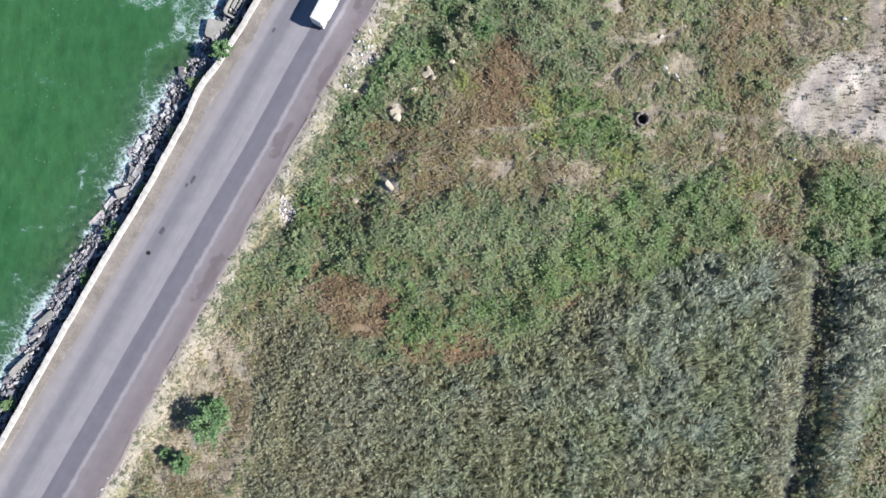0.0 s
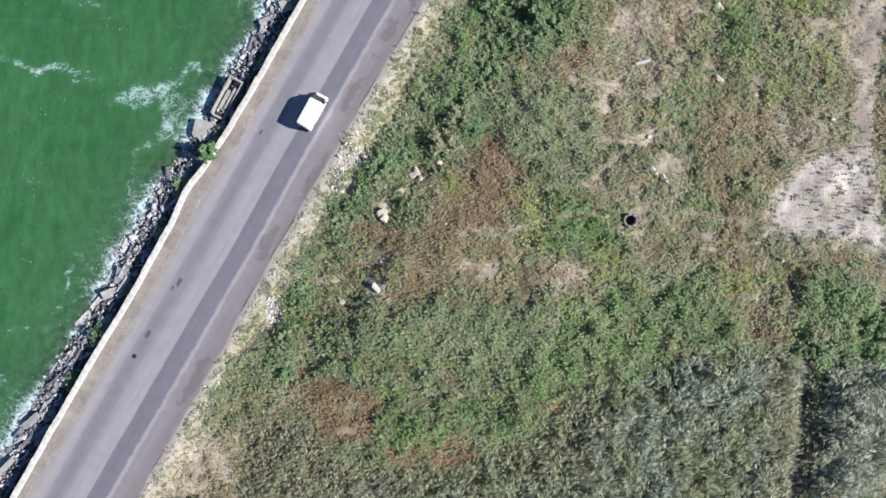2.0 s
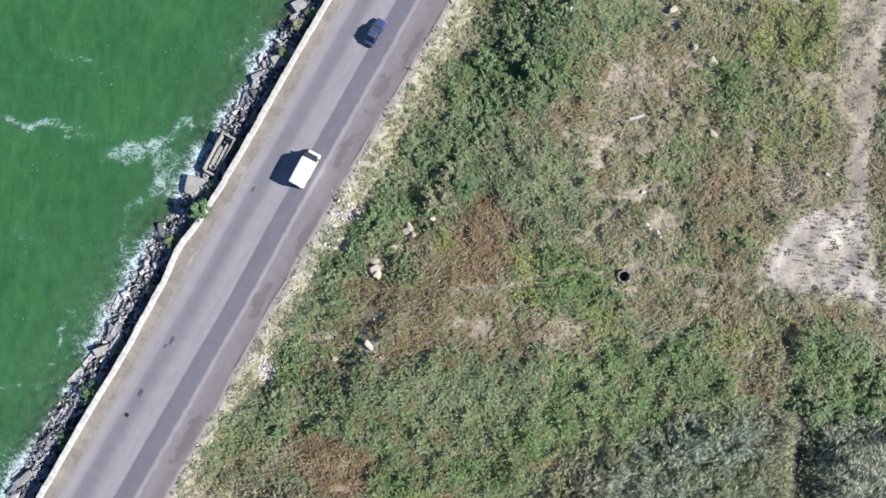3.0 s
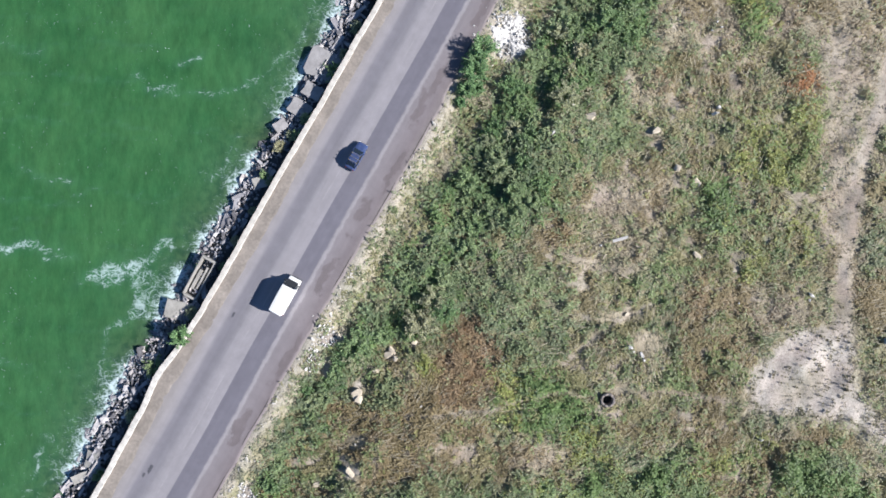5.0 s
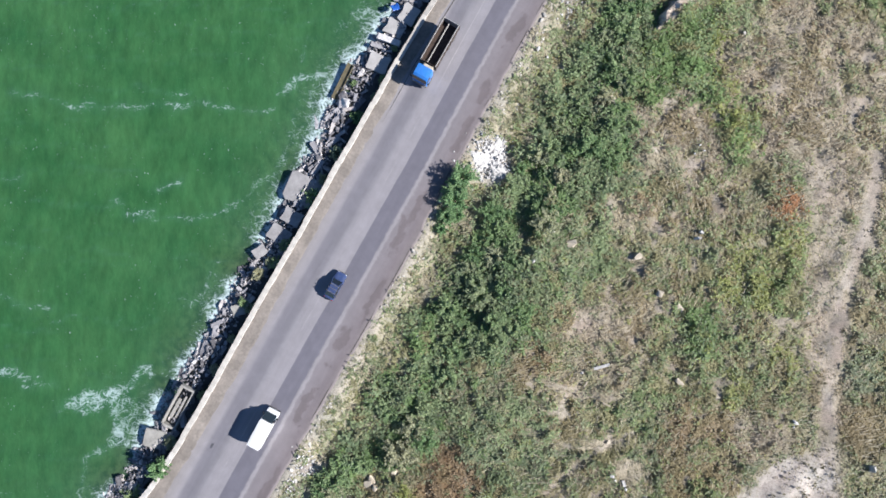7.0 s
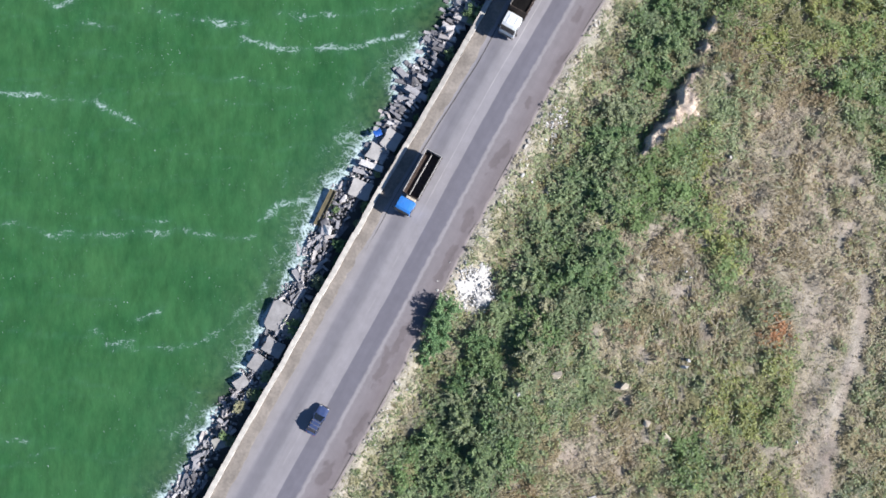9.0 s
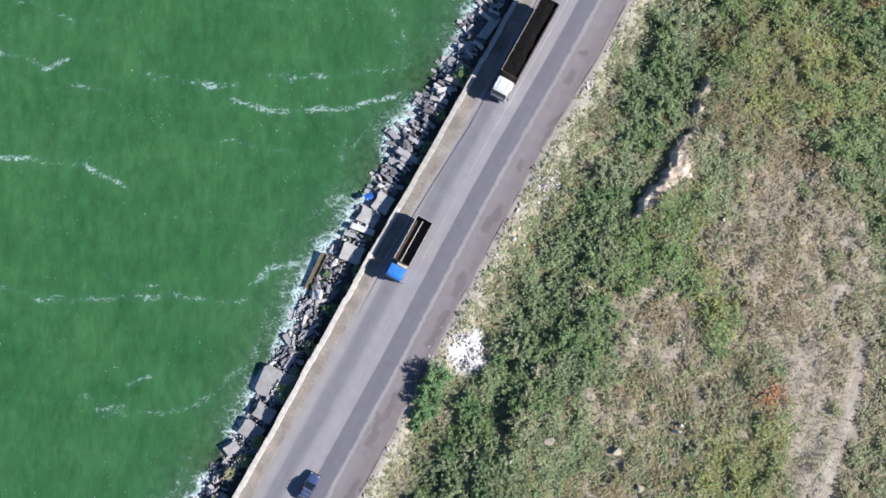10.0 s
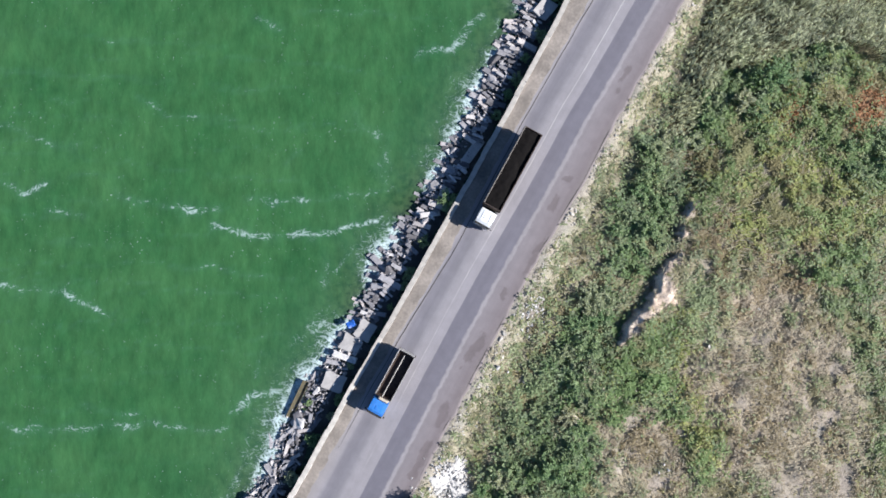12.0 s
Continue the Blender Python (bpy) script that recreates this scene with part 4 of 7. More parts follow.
foam_line(0.35, 0.8, (-29.4, 130.6), (-25.7, 128.9), (-24.8, 127.6), (-19, 127.2), (-14.8, 127.1))
foam_line(0.25, 0.6, (-12.3, 125.6), (-4, 125.6))
foam_line(0.6, 1, (-18.1, 110.8), (-13.9, 110.6), (-8.9, 110.1), (-3.9, 110.1), (-0.6, 110), (6.9, 112.5))
foam_line(0.5, 0.85, (-12.3, 115.2), (-5.6, 115), (-1.4, 115.4), (2.8, 116.5), (7.8, 116.7))
foam_line(0.6, 1, (-54.8, 103.3), (-50, 102.5), (-45.9, 101.9), (-39.3, 101.7), (-35.2, 99.6), (-31.9, 98.7))
foam_line(0.3, 0.7, (-23, 105.5), (-19.7, 105.4), (-11.4, 103.8), (-6.4, 103.7))
foam_line(1.3, 0.75, (-1.2, 106.2), (-1.4, 102), (-0.6, 99.5))
foam_line(1.5, 0.8, (-5.1, 94.9), (-2.6, 96.6), (-0.6, 97.8))
foam_line(0.6, 0.85, (-54.5, 84), (-49.6, 83.2), (-45.5, 82.3), (-41.5, 82.2), (-35, 81.9), (-26.8, 82.6), (-22.7, 81.8), (-15.4, 82.1))
foam_line(0.4, 0.75, (-36.6, 84.6), (-31.8, 84.3), (-27.7, 83.9))
foam_line(0.8, 0.95, (-14.6, 84.8), (-12.1, 85.8), (-8, 87.2))
foam_line(0.35, 0.7, (-11.3, 88.7), (-10.5, 92.9))
foam_line(0.5, 0.95, (-32, 70.4), (-29.2, 70.6))
foam_line(0.4, 0.9, (-37.2, 66), (-33.2, 66.6))
foam_line(0.4, 0.8, (-31.5, 65.8), (-25, 65.9), (-21.8, 66.2))
foam_line(0.8, 0.85, (-22.6, 66.7), (-19.4, 69.1), (-16.9, 71.1), (-14.5, 72.3), (-13.7, 76.4))
foam_line(0.5, 0.85, (-10.4, 81.3), (-9.6, 84.2))
foam_line(0.5, 0.75, (-13.1, 82.1), (-12.5, 77.6))
foam_line(0.5, 0.7, (-39.6, 67.7), (-37.6, 67.5))
foam_line(0.9, 0.8, (2.7, 127.8), (7, 124.8))
foam_line(0.4, 0.6, (-7.3, 120.5), (-4.8, 122.6))
foam_line(0.6, 1, (-62.2, 43), (-55.7, 42.4), (-50.8, 42.4), (-49.1, 41.8))
foam_line(0.6, 0.9, (-51.5, 41), (-46.6, 40.6))
foam_line(1.5, 1, (-45.3, 38.1), (-42.5, 38.9), (-39.2, 39.7), (-37.2, 40.3))
foam_line(0.9, 0.95, (-45.7, 37.5), (-43.3, 37.3), (-40, 38.1))
foam_line(1, 1, (-38, 38.5), (-36.4, 40.6), (-35.1, 42.2))
foam_line(1.2, 1, (-36.5, 38.1), (-35.4, 36.2), (-37.1, 34.8))
foam_line(0.9, 1, (-34.2, 43.6), (-32.7, 42))
foam_line(0.45, 0.8, (-53.5, 52.7), (-51, 52.1), (-46.9, 51.7))
foam_line(0.25, 0.6, (-47.7, 49.7), (-44, 50.3))
foam_line(0.35, 0.7, (-39.4, 50.1), (-36.1, 48.9), (-32, 50.1))
foam_line(0.6, 0.7, (-27.5, 52.7), (-25.4, 53.5))
foam_line(0.3, 0.7, (-37.5, 65.4), (-34.2, 65.6), (-25.9, 65.4))
foam_line(0.35, 0.7, (-55.4, 54.7), (-49.6, 51.8))
foam_line(0.6, 0.7, (-64.1, 73.1), (-59.2, 72.7), (-56.7, 72.3))
foam_line(0.9, 0.95, (-40.1, 31.4), (-37.3, 33.9), (-34.9, 36.4))
foam_line(0.6, 0.85, (-40.7, 25.7), (-42, 21.9), (-43.9, 18.7), (-45.5, 14.6))
foam_line(0.35, 0.7, (-57.9, 25.6), (-53, 25.1))
foam_line(0.7, 0.85, (-52.6, 7.2), (-47.8, 9.7))
foam_line(0.6, 0.8, (-60.5, 3.6), (-57.3, 4), (-52.5, 4.8))
foam_line(0.5, 0.7, (-25.7, 53.7), (-23.3, 59.6))
foam_line(0.8, 0.9, (-35.9, 31.7), (-37.6, 34.2), (-38.1, 37.1))
foam_line(0.7, 0.85, (-41.1, 30.7), (-43.5, 25.6), (-42.4, 22.7))
foam_line(0.7, 0.8, (-50.4, 15.1), (-47.9, 12.6))
foam_line(0.6, 0.85, (-52.7, 8.8), (-51.1, 12.6))
foam_line(0.6, 0.9, (-58.4, 4.2), (-53.5, 3.8))
foam_line(0.8, 0.9, (-61.5, -3.3), (-59.8, -6.6))
foam_line(0.8, 0.9, (-64.6, -9.1), (-60.5, -11.6))
foam_line(0.3, 0.7, (-58.8, 27.1), (-53, 23.9))
foam_line(0.3, 0.65, (-61.7, 9.1), (-58.5, 8.7))
foam_line(0.3, 0.6, (-49.7, 23.9), (-43.9, 23.4))
foam_line(0.7, 0.9, (-11.9, 142.5), (-9.4, 142.1), (-7.7, 140.9))
foam_line(0.7, 0.95, (12.5, 137.1), (17.6, 137.4), (19.7, 140.6), (21.9, 143.6))
foam_line(0.3, 0.7, (4, 143.1), (9.1, 142.7))
foam_line(1, 0.75, (8.2, 124.8), (7.6, 118))
foam_line(0.5, 0.8, (21.8, 136.8), (24.4, 141.9))
foam_line(0.5, 0.75, (-14.2, 85.1), (-9.2, 87.3), (-5.8, 89.5))
foam_line(0.9, 0.95, (-5.8, 89.5), (-2.4, 91.7))
foam_line(0.5, 0.7, (-55.6, 71.3), (-52.3, 71))
foam_line(0.3, 0.7, (-28.1, 114.3), (-23.9, 114.1))
foam_line(0.4, 0.7, (-21.4, 113.1), (-19.7, 112.9))
foam_line(0.4, 0.75, (0.5, 104.2), (2.2, 107.7))


def foam_amount(x, y):
    wx = x + (fbm(x, y, 3.0, 91) - 0.5) * 2.6
    wy = y + (fbm(x, y, 3.0, 95) - 0.5) * 2.6
    best = np.zeros_like(x)
    loose = 0.5 + 0.8 * vnoise(x, y, 1.6, 97)
    broken = np.clip(0.2 + 1.45 * fbm(x, y, 2.6, 98, 3), 0.45, 1.05)
    for half, strength, points in FOAM:
        px, py = [p[0] for p in points], [p[1] for p in points]
        m = (x > min(px) - 6) & (x < max(px) + 6) & (y > min(py) - 6) & (y < max(py) + 6)
        gap = beside(points, wx[m], wy[m]) / (half * loose[m])
        best[m] = np.maximum(best[m], strength * broken[m] * (0.72 * np.exp(-(gap**2)) + 0.28 * np.exp(-((gap / 2.4) ** 2))))
    s, d = to_road(x, y)
    off = shore_line(s) - d
    beat = np.clip(fbm(s, off * 0.4, 7.0, 99) * 2.6 - 0.5, 0, 1)
    shore = (np.exp(-((off + 0.6) / 1.1) ** 2) * (0.2 + 0.5 * beat) * np.where(s > 36, 1.0, 0.85) + np.exp(-np.maximum(off, 0) / 5.5) * 0.9 * beat) * np.where((s > 22) & (s < 62), 1.05, 1.0) * (off > -1.5)
    lines = np.zeros_like(x)
    for gap, lean, thin, seed in ((6.1, 0.06, 0.45, 103), (8.7, 0.10, 0.3, 107), (4.3, 0.02, 0.22, 109)):
        along = np.clip(fbm(x * 0.6, y, 8.0, seed) * 4.0 - 1.75, 0, 1)
        lines = np.maximum(lines, np.clip(1 - np.abs(((wy + lean * wx) % gap) - gap / 2) / thin, 0, 1) * along * 0.6)
    return np.clip(np.maximum(np.maximum(best, shore), lines), 0, 1.2), np.clip(np.exp(-np.maximum(off, 0) / 3.2), 0, 1)


wx_axis = np.concatenate([[-1600, -700, -300, -160, -110], np.arange(-76, 46, 0.5)])
sx, sy, quads = sheet(wx_axis, axis(-50, 152, 0.5, 1600))
foam, shallow = foam_amount(sx, sy)
swell = (np.sin(sy * 0.73 + 0.05 * sx + 4 * fbm(sx, sy, 14, 111)) * 0.06 + (fbm(sx, sy, 2.5, 113) - 0.5) * 0.12) * (np.abs(sx) < 110)
sea = thing("water", fast_mesh("water", np.stack([sx, sy, WATER + swell], -1), quads, np.stack([foam, shallow * 0.5, np.clip(1.2 - np.abs(shore_line(to_road(sx, sy)[0]) - to_road(sx, sy)[1]) / 2.0, 0, 1)], -1), "foam"), MAT_WATER,
            "choppy green sea water with white foam lines", "water", kind="structure", smooth=True)


def kerb_line(s):
    """d where the asphalt meets the sandy strip along the parapet."""
    return np.interp(s, KERB_S, KERB_D)


KERB_S = [-130, -95, -86, -77, -66, -50, -40, -26, -8, 5, 20, 38, 50, 60, 83, 102, 130]
KERB_D = [-6.5, -7.0, -6.9, -6.3, -6.2, -6.2, -6.5, -6.0, -6.0, -6.4, -6.2, -6.3, -6.0, -5.4, -5.6, -5.25, -5.2]
# how far the lanes wander from a straight line
LANE_S = [-130, -60, -40, -28, 0, 25, 48, 60, 72, 86, 98, 110, 130]
LANE_D = [0.3, 0.35, 0.45, 0.15, 0.05, 0.0, -0.38, -0.4, -0.05, 0.0, 0.37, 0.7, 1.2]

ss = np.concatenate([[-1200, -700, -400, -220], np.arange(-130, 131, 0.5), [220, 400, 700, 1200]])
left, right = wall_line(ss) + 0.2, road_edge(ss)
cols = 40
ks = np.linspace(0, 1, cols)
rd = left[:, None] * (1 - ks) + right[:, None] * ks
rz = 0.03 - 0.0016 * (rd + 0.5) ** 2 + (vnoise(ss[:, None] + 0 * rd, rd, 4.0, 127) - 0.5) * 0.03
rd = np.concatenate([rd, rd[:, -1:] + 0.1], 1)
rz = np.concatenate([rz, rz[:, -1:] - 0.25], 1)
rs = np.repeat(ss[:, None], cols + 1, 1)
i = np.arange(rd.size).reshape(rd.shape)
quads = np.stack([i[:-1, :-1], i[:-1, 1:], i[1:, 1:], i[1:, :-1]], -1).reshape(-1, 4)
lane_at = rd - np.interp(rs, LANE_S, LANE_D)
# brown dirt ground into the shoulder: s, d, half length, half width
DIRTY = [(-2.6, 4.4, 3.0, 0.9), (-13.2, 4.4, 4.0, 0.9), (20.6, 4.6, 3.2, 0.7), (59.3, 4.7, 1.2, 0.6), (73.0, 4.2, 1.5, 0.7), (94.3, 4.5, 2.0, 0.6), (49.3, 4.2, 2.2, 0.7), (39.6, 4.5, 2.6, 0.7), (32.5, 5.0, 4.2, 0.8), (14.9, 4.3, 3.4, 0.8), (77.6, 4.5, 1.0, 0.6), (-38, 4.4, 3.4, 0.9), (-26, 5.4, 5, 0.7), (-60, 5.2, 5, 0.8), (5, 5.6, 4, 0.6), (66, 5.4, 4, 0.6)]
stain = np.zeros_like(rd)
warp_s, warp_d = rs + (fbm(rs, rd, 2.2, 143) - 0.5) * 4.5, rd + (fbm(rs, rd, 1.8, 145) - 0.5) * 1.7
for ps, pd, pa, pb in DIRTY:
    stain = np.maximum(stain, np.exp(-(((warp_s - ps) / pa) ** 4) - ((warp_d - pd) / pb) ** 4))
road = thing("road", fast_mesh("road", np.stack([rd.ravel(), rs.ravel(), rz.ravel()], -1), quads, np.stack([lane_at.ravel(), rs.ravel(), stain.ravel()], -1), "lane"), MAT_ROAD,
             "worn grey two-lane asphalt road with a darker patched strip", "road", kind="structure", smooth=True)
at_road(road, 0, 0)

# sandy strip between the asphalt and the parapet
ks = np.linspace(0, 1, 8)
kerb = kerb_line(ss) + (vnoise(ss, 0 * ss, 1.3, 131) - 0.5) * 0.22 + (vnoise(ss, 0 * ss, 7.0, 133) - 0.5) * 0.3
vd = (wall_line(ss) + 0.1)[:, None] * (1 - ks) + kerb[:, None] * ks
vz = 0.0 + 0.10 * (1 - ks)[None, :] ** 0.7 + (vnoise(ss[:, None] + 0 * vd, vd, 0.8, 135) - 0.5) * 0.05 - 0.02 - 0.0016 * (vd + 0.5) ** 2 + 0.012
vz[:, -1] -= 0.06
i = np.arange(vd.size).reshape(vd.shape)
quads = np.stack([i[:-1, :-1], i[:-1, 1:], i[1:, 1:], i[1:, :-1]], -1).reshape(-1, 4)
verge = thing("pavement", fast_mesh("pavement", np.stack([vd.ravel(), np.repeat(ss, 8), vz.ravel() + 0.03], -1), quads), MAT_DIRT,
              "sandy dirt strip along the sea wall", "pavement", kind="structure", smooth=True)
at_road(verge, 0, 0)

# open seam between the strip and the asphalt
seam_s = np.arange(28, 106, 0.5)
seam_d = np.interp(seam_s, KERB_S, KERB_D) + (vnoise(seam_s, 0 * seam_s, 3.0, 137) - 0.5) * 0.12 + 0.25
seam_z = 0.03 - 0.0016 * (seam_d + 0.5) ** 2 + 0.022
half = (0.03 + 0.03 * vnoise(seam_s, 0 * seam_s, 2.0, 139)) * np.clip((seam_s - 26) / 14, 0.05, 1)
sv = np.stack([np.stack([seam_d - half, seam_s, seam_z], -1), np.stack([seam_d + half, seam_s, seam_z], -1)], 1).reshape(-1, 3)
i = np.arange(len(sv)).reshape(-1, 2)
MAT_SEAM = plain("dark_asphalt_line", (0.07, 0.062, 0.055), 0.95, wear=0.3)
part("seam", fast_mesh("seam", sv, np.stack([i[:-1, 0], i[:-1, 1], i[1:, 1], i[1:, 0]], -1)), MAT_SEAM, road, "dark open seam in the asphalt")

# broken dark line along the outer edge of the asphalt
for lo, hi in ((-96, -62), (-54, -30), (-16, 4), (6, 22), (24, 40), (44, 62), (66, 90)):
    line_s = np.arange(lo, hi, 0.4)
    wide = np.arange(lo - 2, hi + 2, 0.4)
    line_d = np.interp(line_s, wide, np.convolve(road_edge(wide), np.ones(9) / 9, "same")) - 0.33
    line_d = np.minimum(line_d, road_edge(line_s) - 0.15)
    half = 0.06 * np.clip(vnoise(line_s, 0 * line_s, 2.6, 149) * 2.4 - 1.0, 0.001, 1) * np.clip(np.minimum(line_s - lo, hi - line_s) / 2, 0.01, 1)
    line_z = 0.03 - 0.0016 * (line_d + 0.5) ** 2 + 0.02
    sv = np.stack([np.stack([line_d - half, line_s, line_z], -1), np.stack([line_d + half, line_s, line_z], -1)], 1).reshape(-1, 3)
    i = np.arange(len(sv)).reshape(-1, 2)
    part("edge_line", fast_mesh("edge_line", sv, np.stack([i[:-1, 0], i[:-1, 1], i[1:, 1], i[1:, 0]], -1)), MAT_SEAM, road, "thin dark line along the broken asphalt edge")

# sea wall: a battered body with coping blocks
ws = np.concatenate([[-1200, -400], np.arange(-130, 131, 2.0), [400, 1200]])
wd = wall_line(ws)
profile = [(-0.42, -4.4), (-0.31, 0.20), (0.31, 0.20), (0.31, -4.4)]
wv = np.stack([np.stack([wd + px, ws, 0 * ws + pz], -1) for px, pz in profile], 1)
i = np.arange(wv.shape[0] * 4).reshape(-1, 4)
quads = np.concatenate([np.stack([i[:-1, k], i[:-1, (k + 1) % 4], i[1:, (k + 1) % 4], i[1:, k]], -1) for k in range(4)])
sea_wall = thing("sea_wall", fast_mesh("sea_wall", wv.reshape(-1, 3), quads), MAT_CONCRETE, "weathered concrete sea wall beside the road", "wall", kind="structure")
at_road(sea_wall, 0, 0)


def shared(name, bm, mat):
    me = bpy.data.meshes.new(name)
    bmesh.ops.recalc_face_normals(bm, faces=bm.faces)
    bm.to_mesh(me)
    bm.free()
    me.materials.append(mat)
    return me


rng = np.random.default_rng(7)
coping = []
for k in range(12):
    bm = boxed(-0.36, 0.36, -1.245, 1.245, 0.0, 0.26, bevel=0.025)
    for v in bm.verts:
        v.co += Vector(rng.normal(0, 0.014, 3))
    coping.append(shared("coping_block", bm, (MAT_LIMED, MAT_FADED, MAT_COPING)[k // 4]))
for k, s in enumerate(np.arange(-104, 122, 2.5)):
    slope = math.degrees(math.atan((wall_line(s + 1.2) - wall_line(s - 1.2)) / 2.4))
    ob = part("coping_block", coping[k % 4 + 4 * min(2, int(np.digitize(s + rng.normal(0, 7), (-32, 42))))], None, sea_wall)
    ob.matrix_basis = pose(wall_line(s) + rng.normal(0, 0.035), s, 0.195 + rng.normal(0, 0.012), rng.normal(0, 0.6), rng.normal(0, 0.6), -slope + rng.normal(0, 0.5))


# ---- rubble along the sea ----
def rubble_height(s, d):
    k = np.clip((d - shore_line(s)) / (wall_line(s) - 0.4 - shore_line(s)), -0.4, 1)
    return WATER - 0.12 + 0.95 * np.clip((k - 0.15) * 2.1, -0.4, 1) - 0.75 * np.clip((k - 0.58) / 0.35, 0, 1)


bs = np.arange(-130, 131, 0.8)
ks = np.linspace(-0.35, 1, 9)
bd = shore_line(bs)[:, None] * (1 - ks) + (wall_line(bs) - 0.35)[:, None] * ks
bz = rubble_height(bs[:, None], bd) - 0.15 + (vnoise(bs[:, None] + 0 * bd, bd, 1.2, 141) - 0.5) * 0.5
i = np.arange(bd.size).reshape(bd.shape)
quads = np.stack([i[:-1, :-1], i[:-1, 1:], i[1:, 1:], i[1:, :-1]], -1).reshape(-1, 4)
MAT_WET = plain("dark_wet_rubble", (0.075, 0.075, 0.07), 0.5, wear=0.5, scale=1.2, relief=0.8)
bank = thing("rubble_bank", fast_mesh("rubble_bank", np.stack([bd.ravel(), np.repeat(bs, 9), bz.ravel()], -1), quads), MAT_WET,
             "dark wet rubble bank of broken concrete and stones", "rubble", kind="structure")
at_road(bank, 0, 0)


def rock_material():
    m, nt, b = material("broken_concrete_and_stone")
    geo = nt.nodes.new("ShaderNodeNewGeometry")
    oi = nt.nodes.new("ShaderNodeObjectInfo")
    pick = maths(nt, "FRACT", maths(nt, "ADD", geo.outputs["Random Per Island"], oi.outputs["Random"]))
    base = ramp(nt, pick, [(0.0, (0.105, 0.10, 0.108)), (0.3, (0.22, 0.215, 0.235)), (0.65, (0.37, 0.362, 0.385)), (0.86, (0.47, 0.43, 0.42)), (1.0, (0.64, 0.625, 0.63))])
    wear = ramp(nt, noise_tex(nt, 2.5, 6, 0.7), [(0.3, grey(0.65)), (0.7, grey(1.25))])
    nt.links.new(mix(nt, base, wear, 1.0, "MULTIPLY"), b.inputs["Base Color"])
    b.inputs["Roughness"].default_value = 0.8
    bump(nt, b, noise_tex(nt, 12, 4), 0.5, 0.04)
    return m


MAT_ROCK = rock_material()


def rock_bmesh(size, seed):
    r = np.random.default_rng(seed)
    bm = bmesh.new()
    for k in range(22):
        p = r.uniform(-1, 1, 3)
        p /= max(np.abs(p).max(), 0.3) ** r.uniform(0.6, 1.0)
        bm.verts.new(Vector(p * np.array(size) / 2))
    out = bmesh.ops.convex_hull(bm, input=bm.verts)
    bmesh.ops.delete(bm, geom=[v for v in bm.verts if not v.link_faces], context="VERTS")
    return bm


ROUGH_ROCKS = [shared("stone", rock_bmesh(sz, 200 + k), MAT_ROCK) for k, sz in enumerate([(1.1, 0.9, 0.7), (0.8, 0.7, 0.5), (1.4, 0.8, 0.6), (0.6, 0.6, 0.5), (1.0, 1.0, 0.5), (1.6, 1.0, 0.45), (0.9, 0.55, 0.5)])]
LONG_ROCKS = []
for k, sz in enumerate([(2.0, 0.5, 0.4), (1.6, 0.45, 0.45), (2.4, 0.6, 0.35), (1.3, 0.55, 0.4)]):
    bm = boxed(-sz[0] / 2, sz[0] / 2, -sz[1] / 2, sz[1] / 2, -sz[2] / 2, sz[2] / 2, bevel=0.05)
    for v in bm.verts:
        v.co += Vector(rng.normal(0, 0.025, 3))
    LONG_ROCKS.append(shared("stone", bm, MAT_ROCK))

# big tilted slabs: x, y, length, width, turn, tilt
SLABS = [
    (-10.8, 69.6, 5.0, 4.6, -24, 2), (-12.3, 65.6, 3.0, 2.2, -29, -3), (-14.2, 63.0, 3.3, 2.4, -33, 3), (-17.0, 60.5, 2.1, 1.6, 35, 5), (-31.5, 33.2, 3.6, 2.7, -13, 5), (-19.9, 51.9, 1.9, 1.8, 20, 5),
    (4.7, 96.0, 2.6, 2.8, -31, 4), (2.6, 94.0, 3.0, 2.5, -28, -4), (0.2, 88.6, 3.2, 2.7, -22, 4), (31.5, 143.7, 3.2, 2.4, 50, 5), (20.3, 121.9, 5.2, 1.4, 55, 2),
    (-55.9, -9.4, 2.9, 1.0, 40, -6), (-59.3, -16.0, 4.0, 0.8, 48, 5), (-44.9, 9.1, 2.4, 1.3, 20, 10), (-43.5, 11.6, 2.6, 1.7, 75, -8),
]
CLEAR = [(*to_road(x, y), max(a, b) * 0.42) for x, y, a, b, _, _ in SLABS] + [(*to_road(-28.3 + q * 0.42, 37.9 + q * 0.9), 1.25) for q in (-2.4, -0.8, 0.8, 2.4)] + [(*to_road(-5.1 + q * 0.43, 86.0 + q * 0.9), 0.75) for q in (-2, -1, 0, 1, 2)]

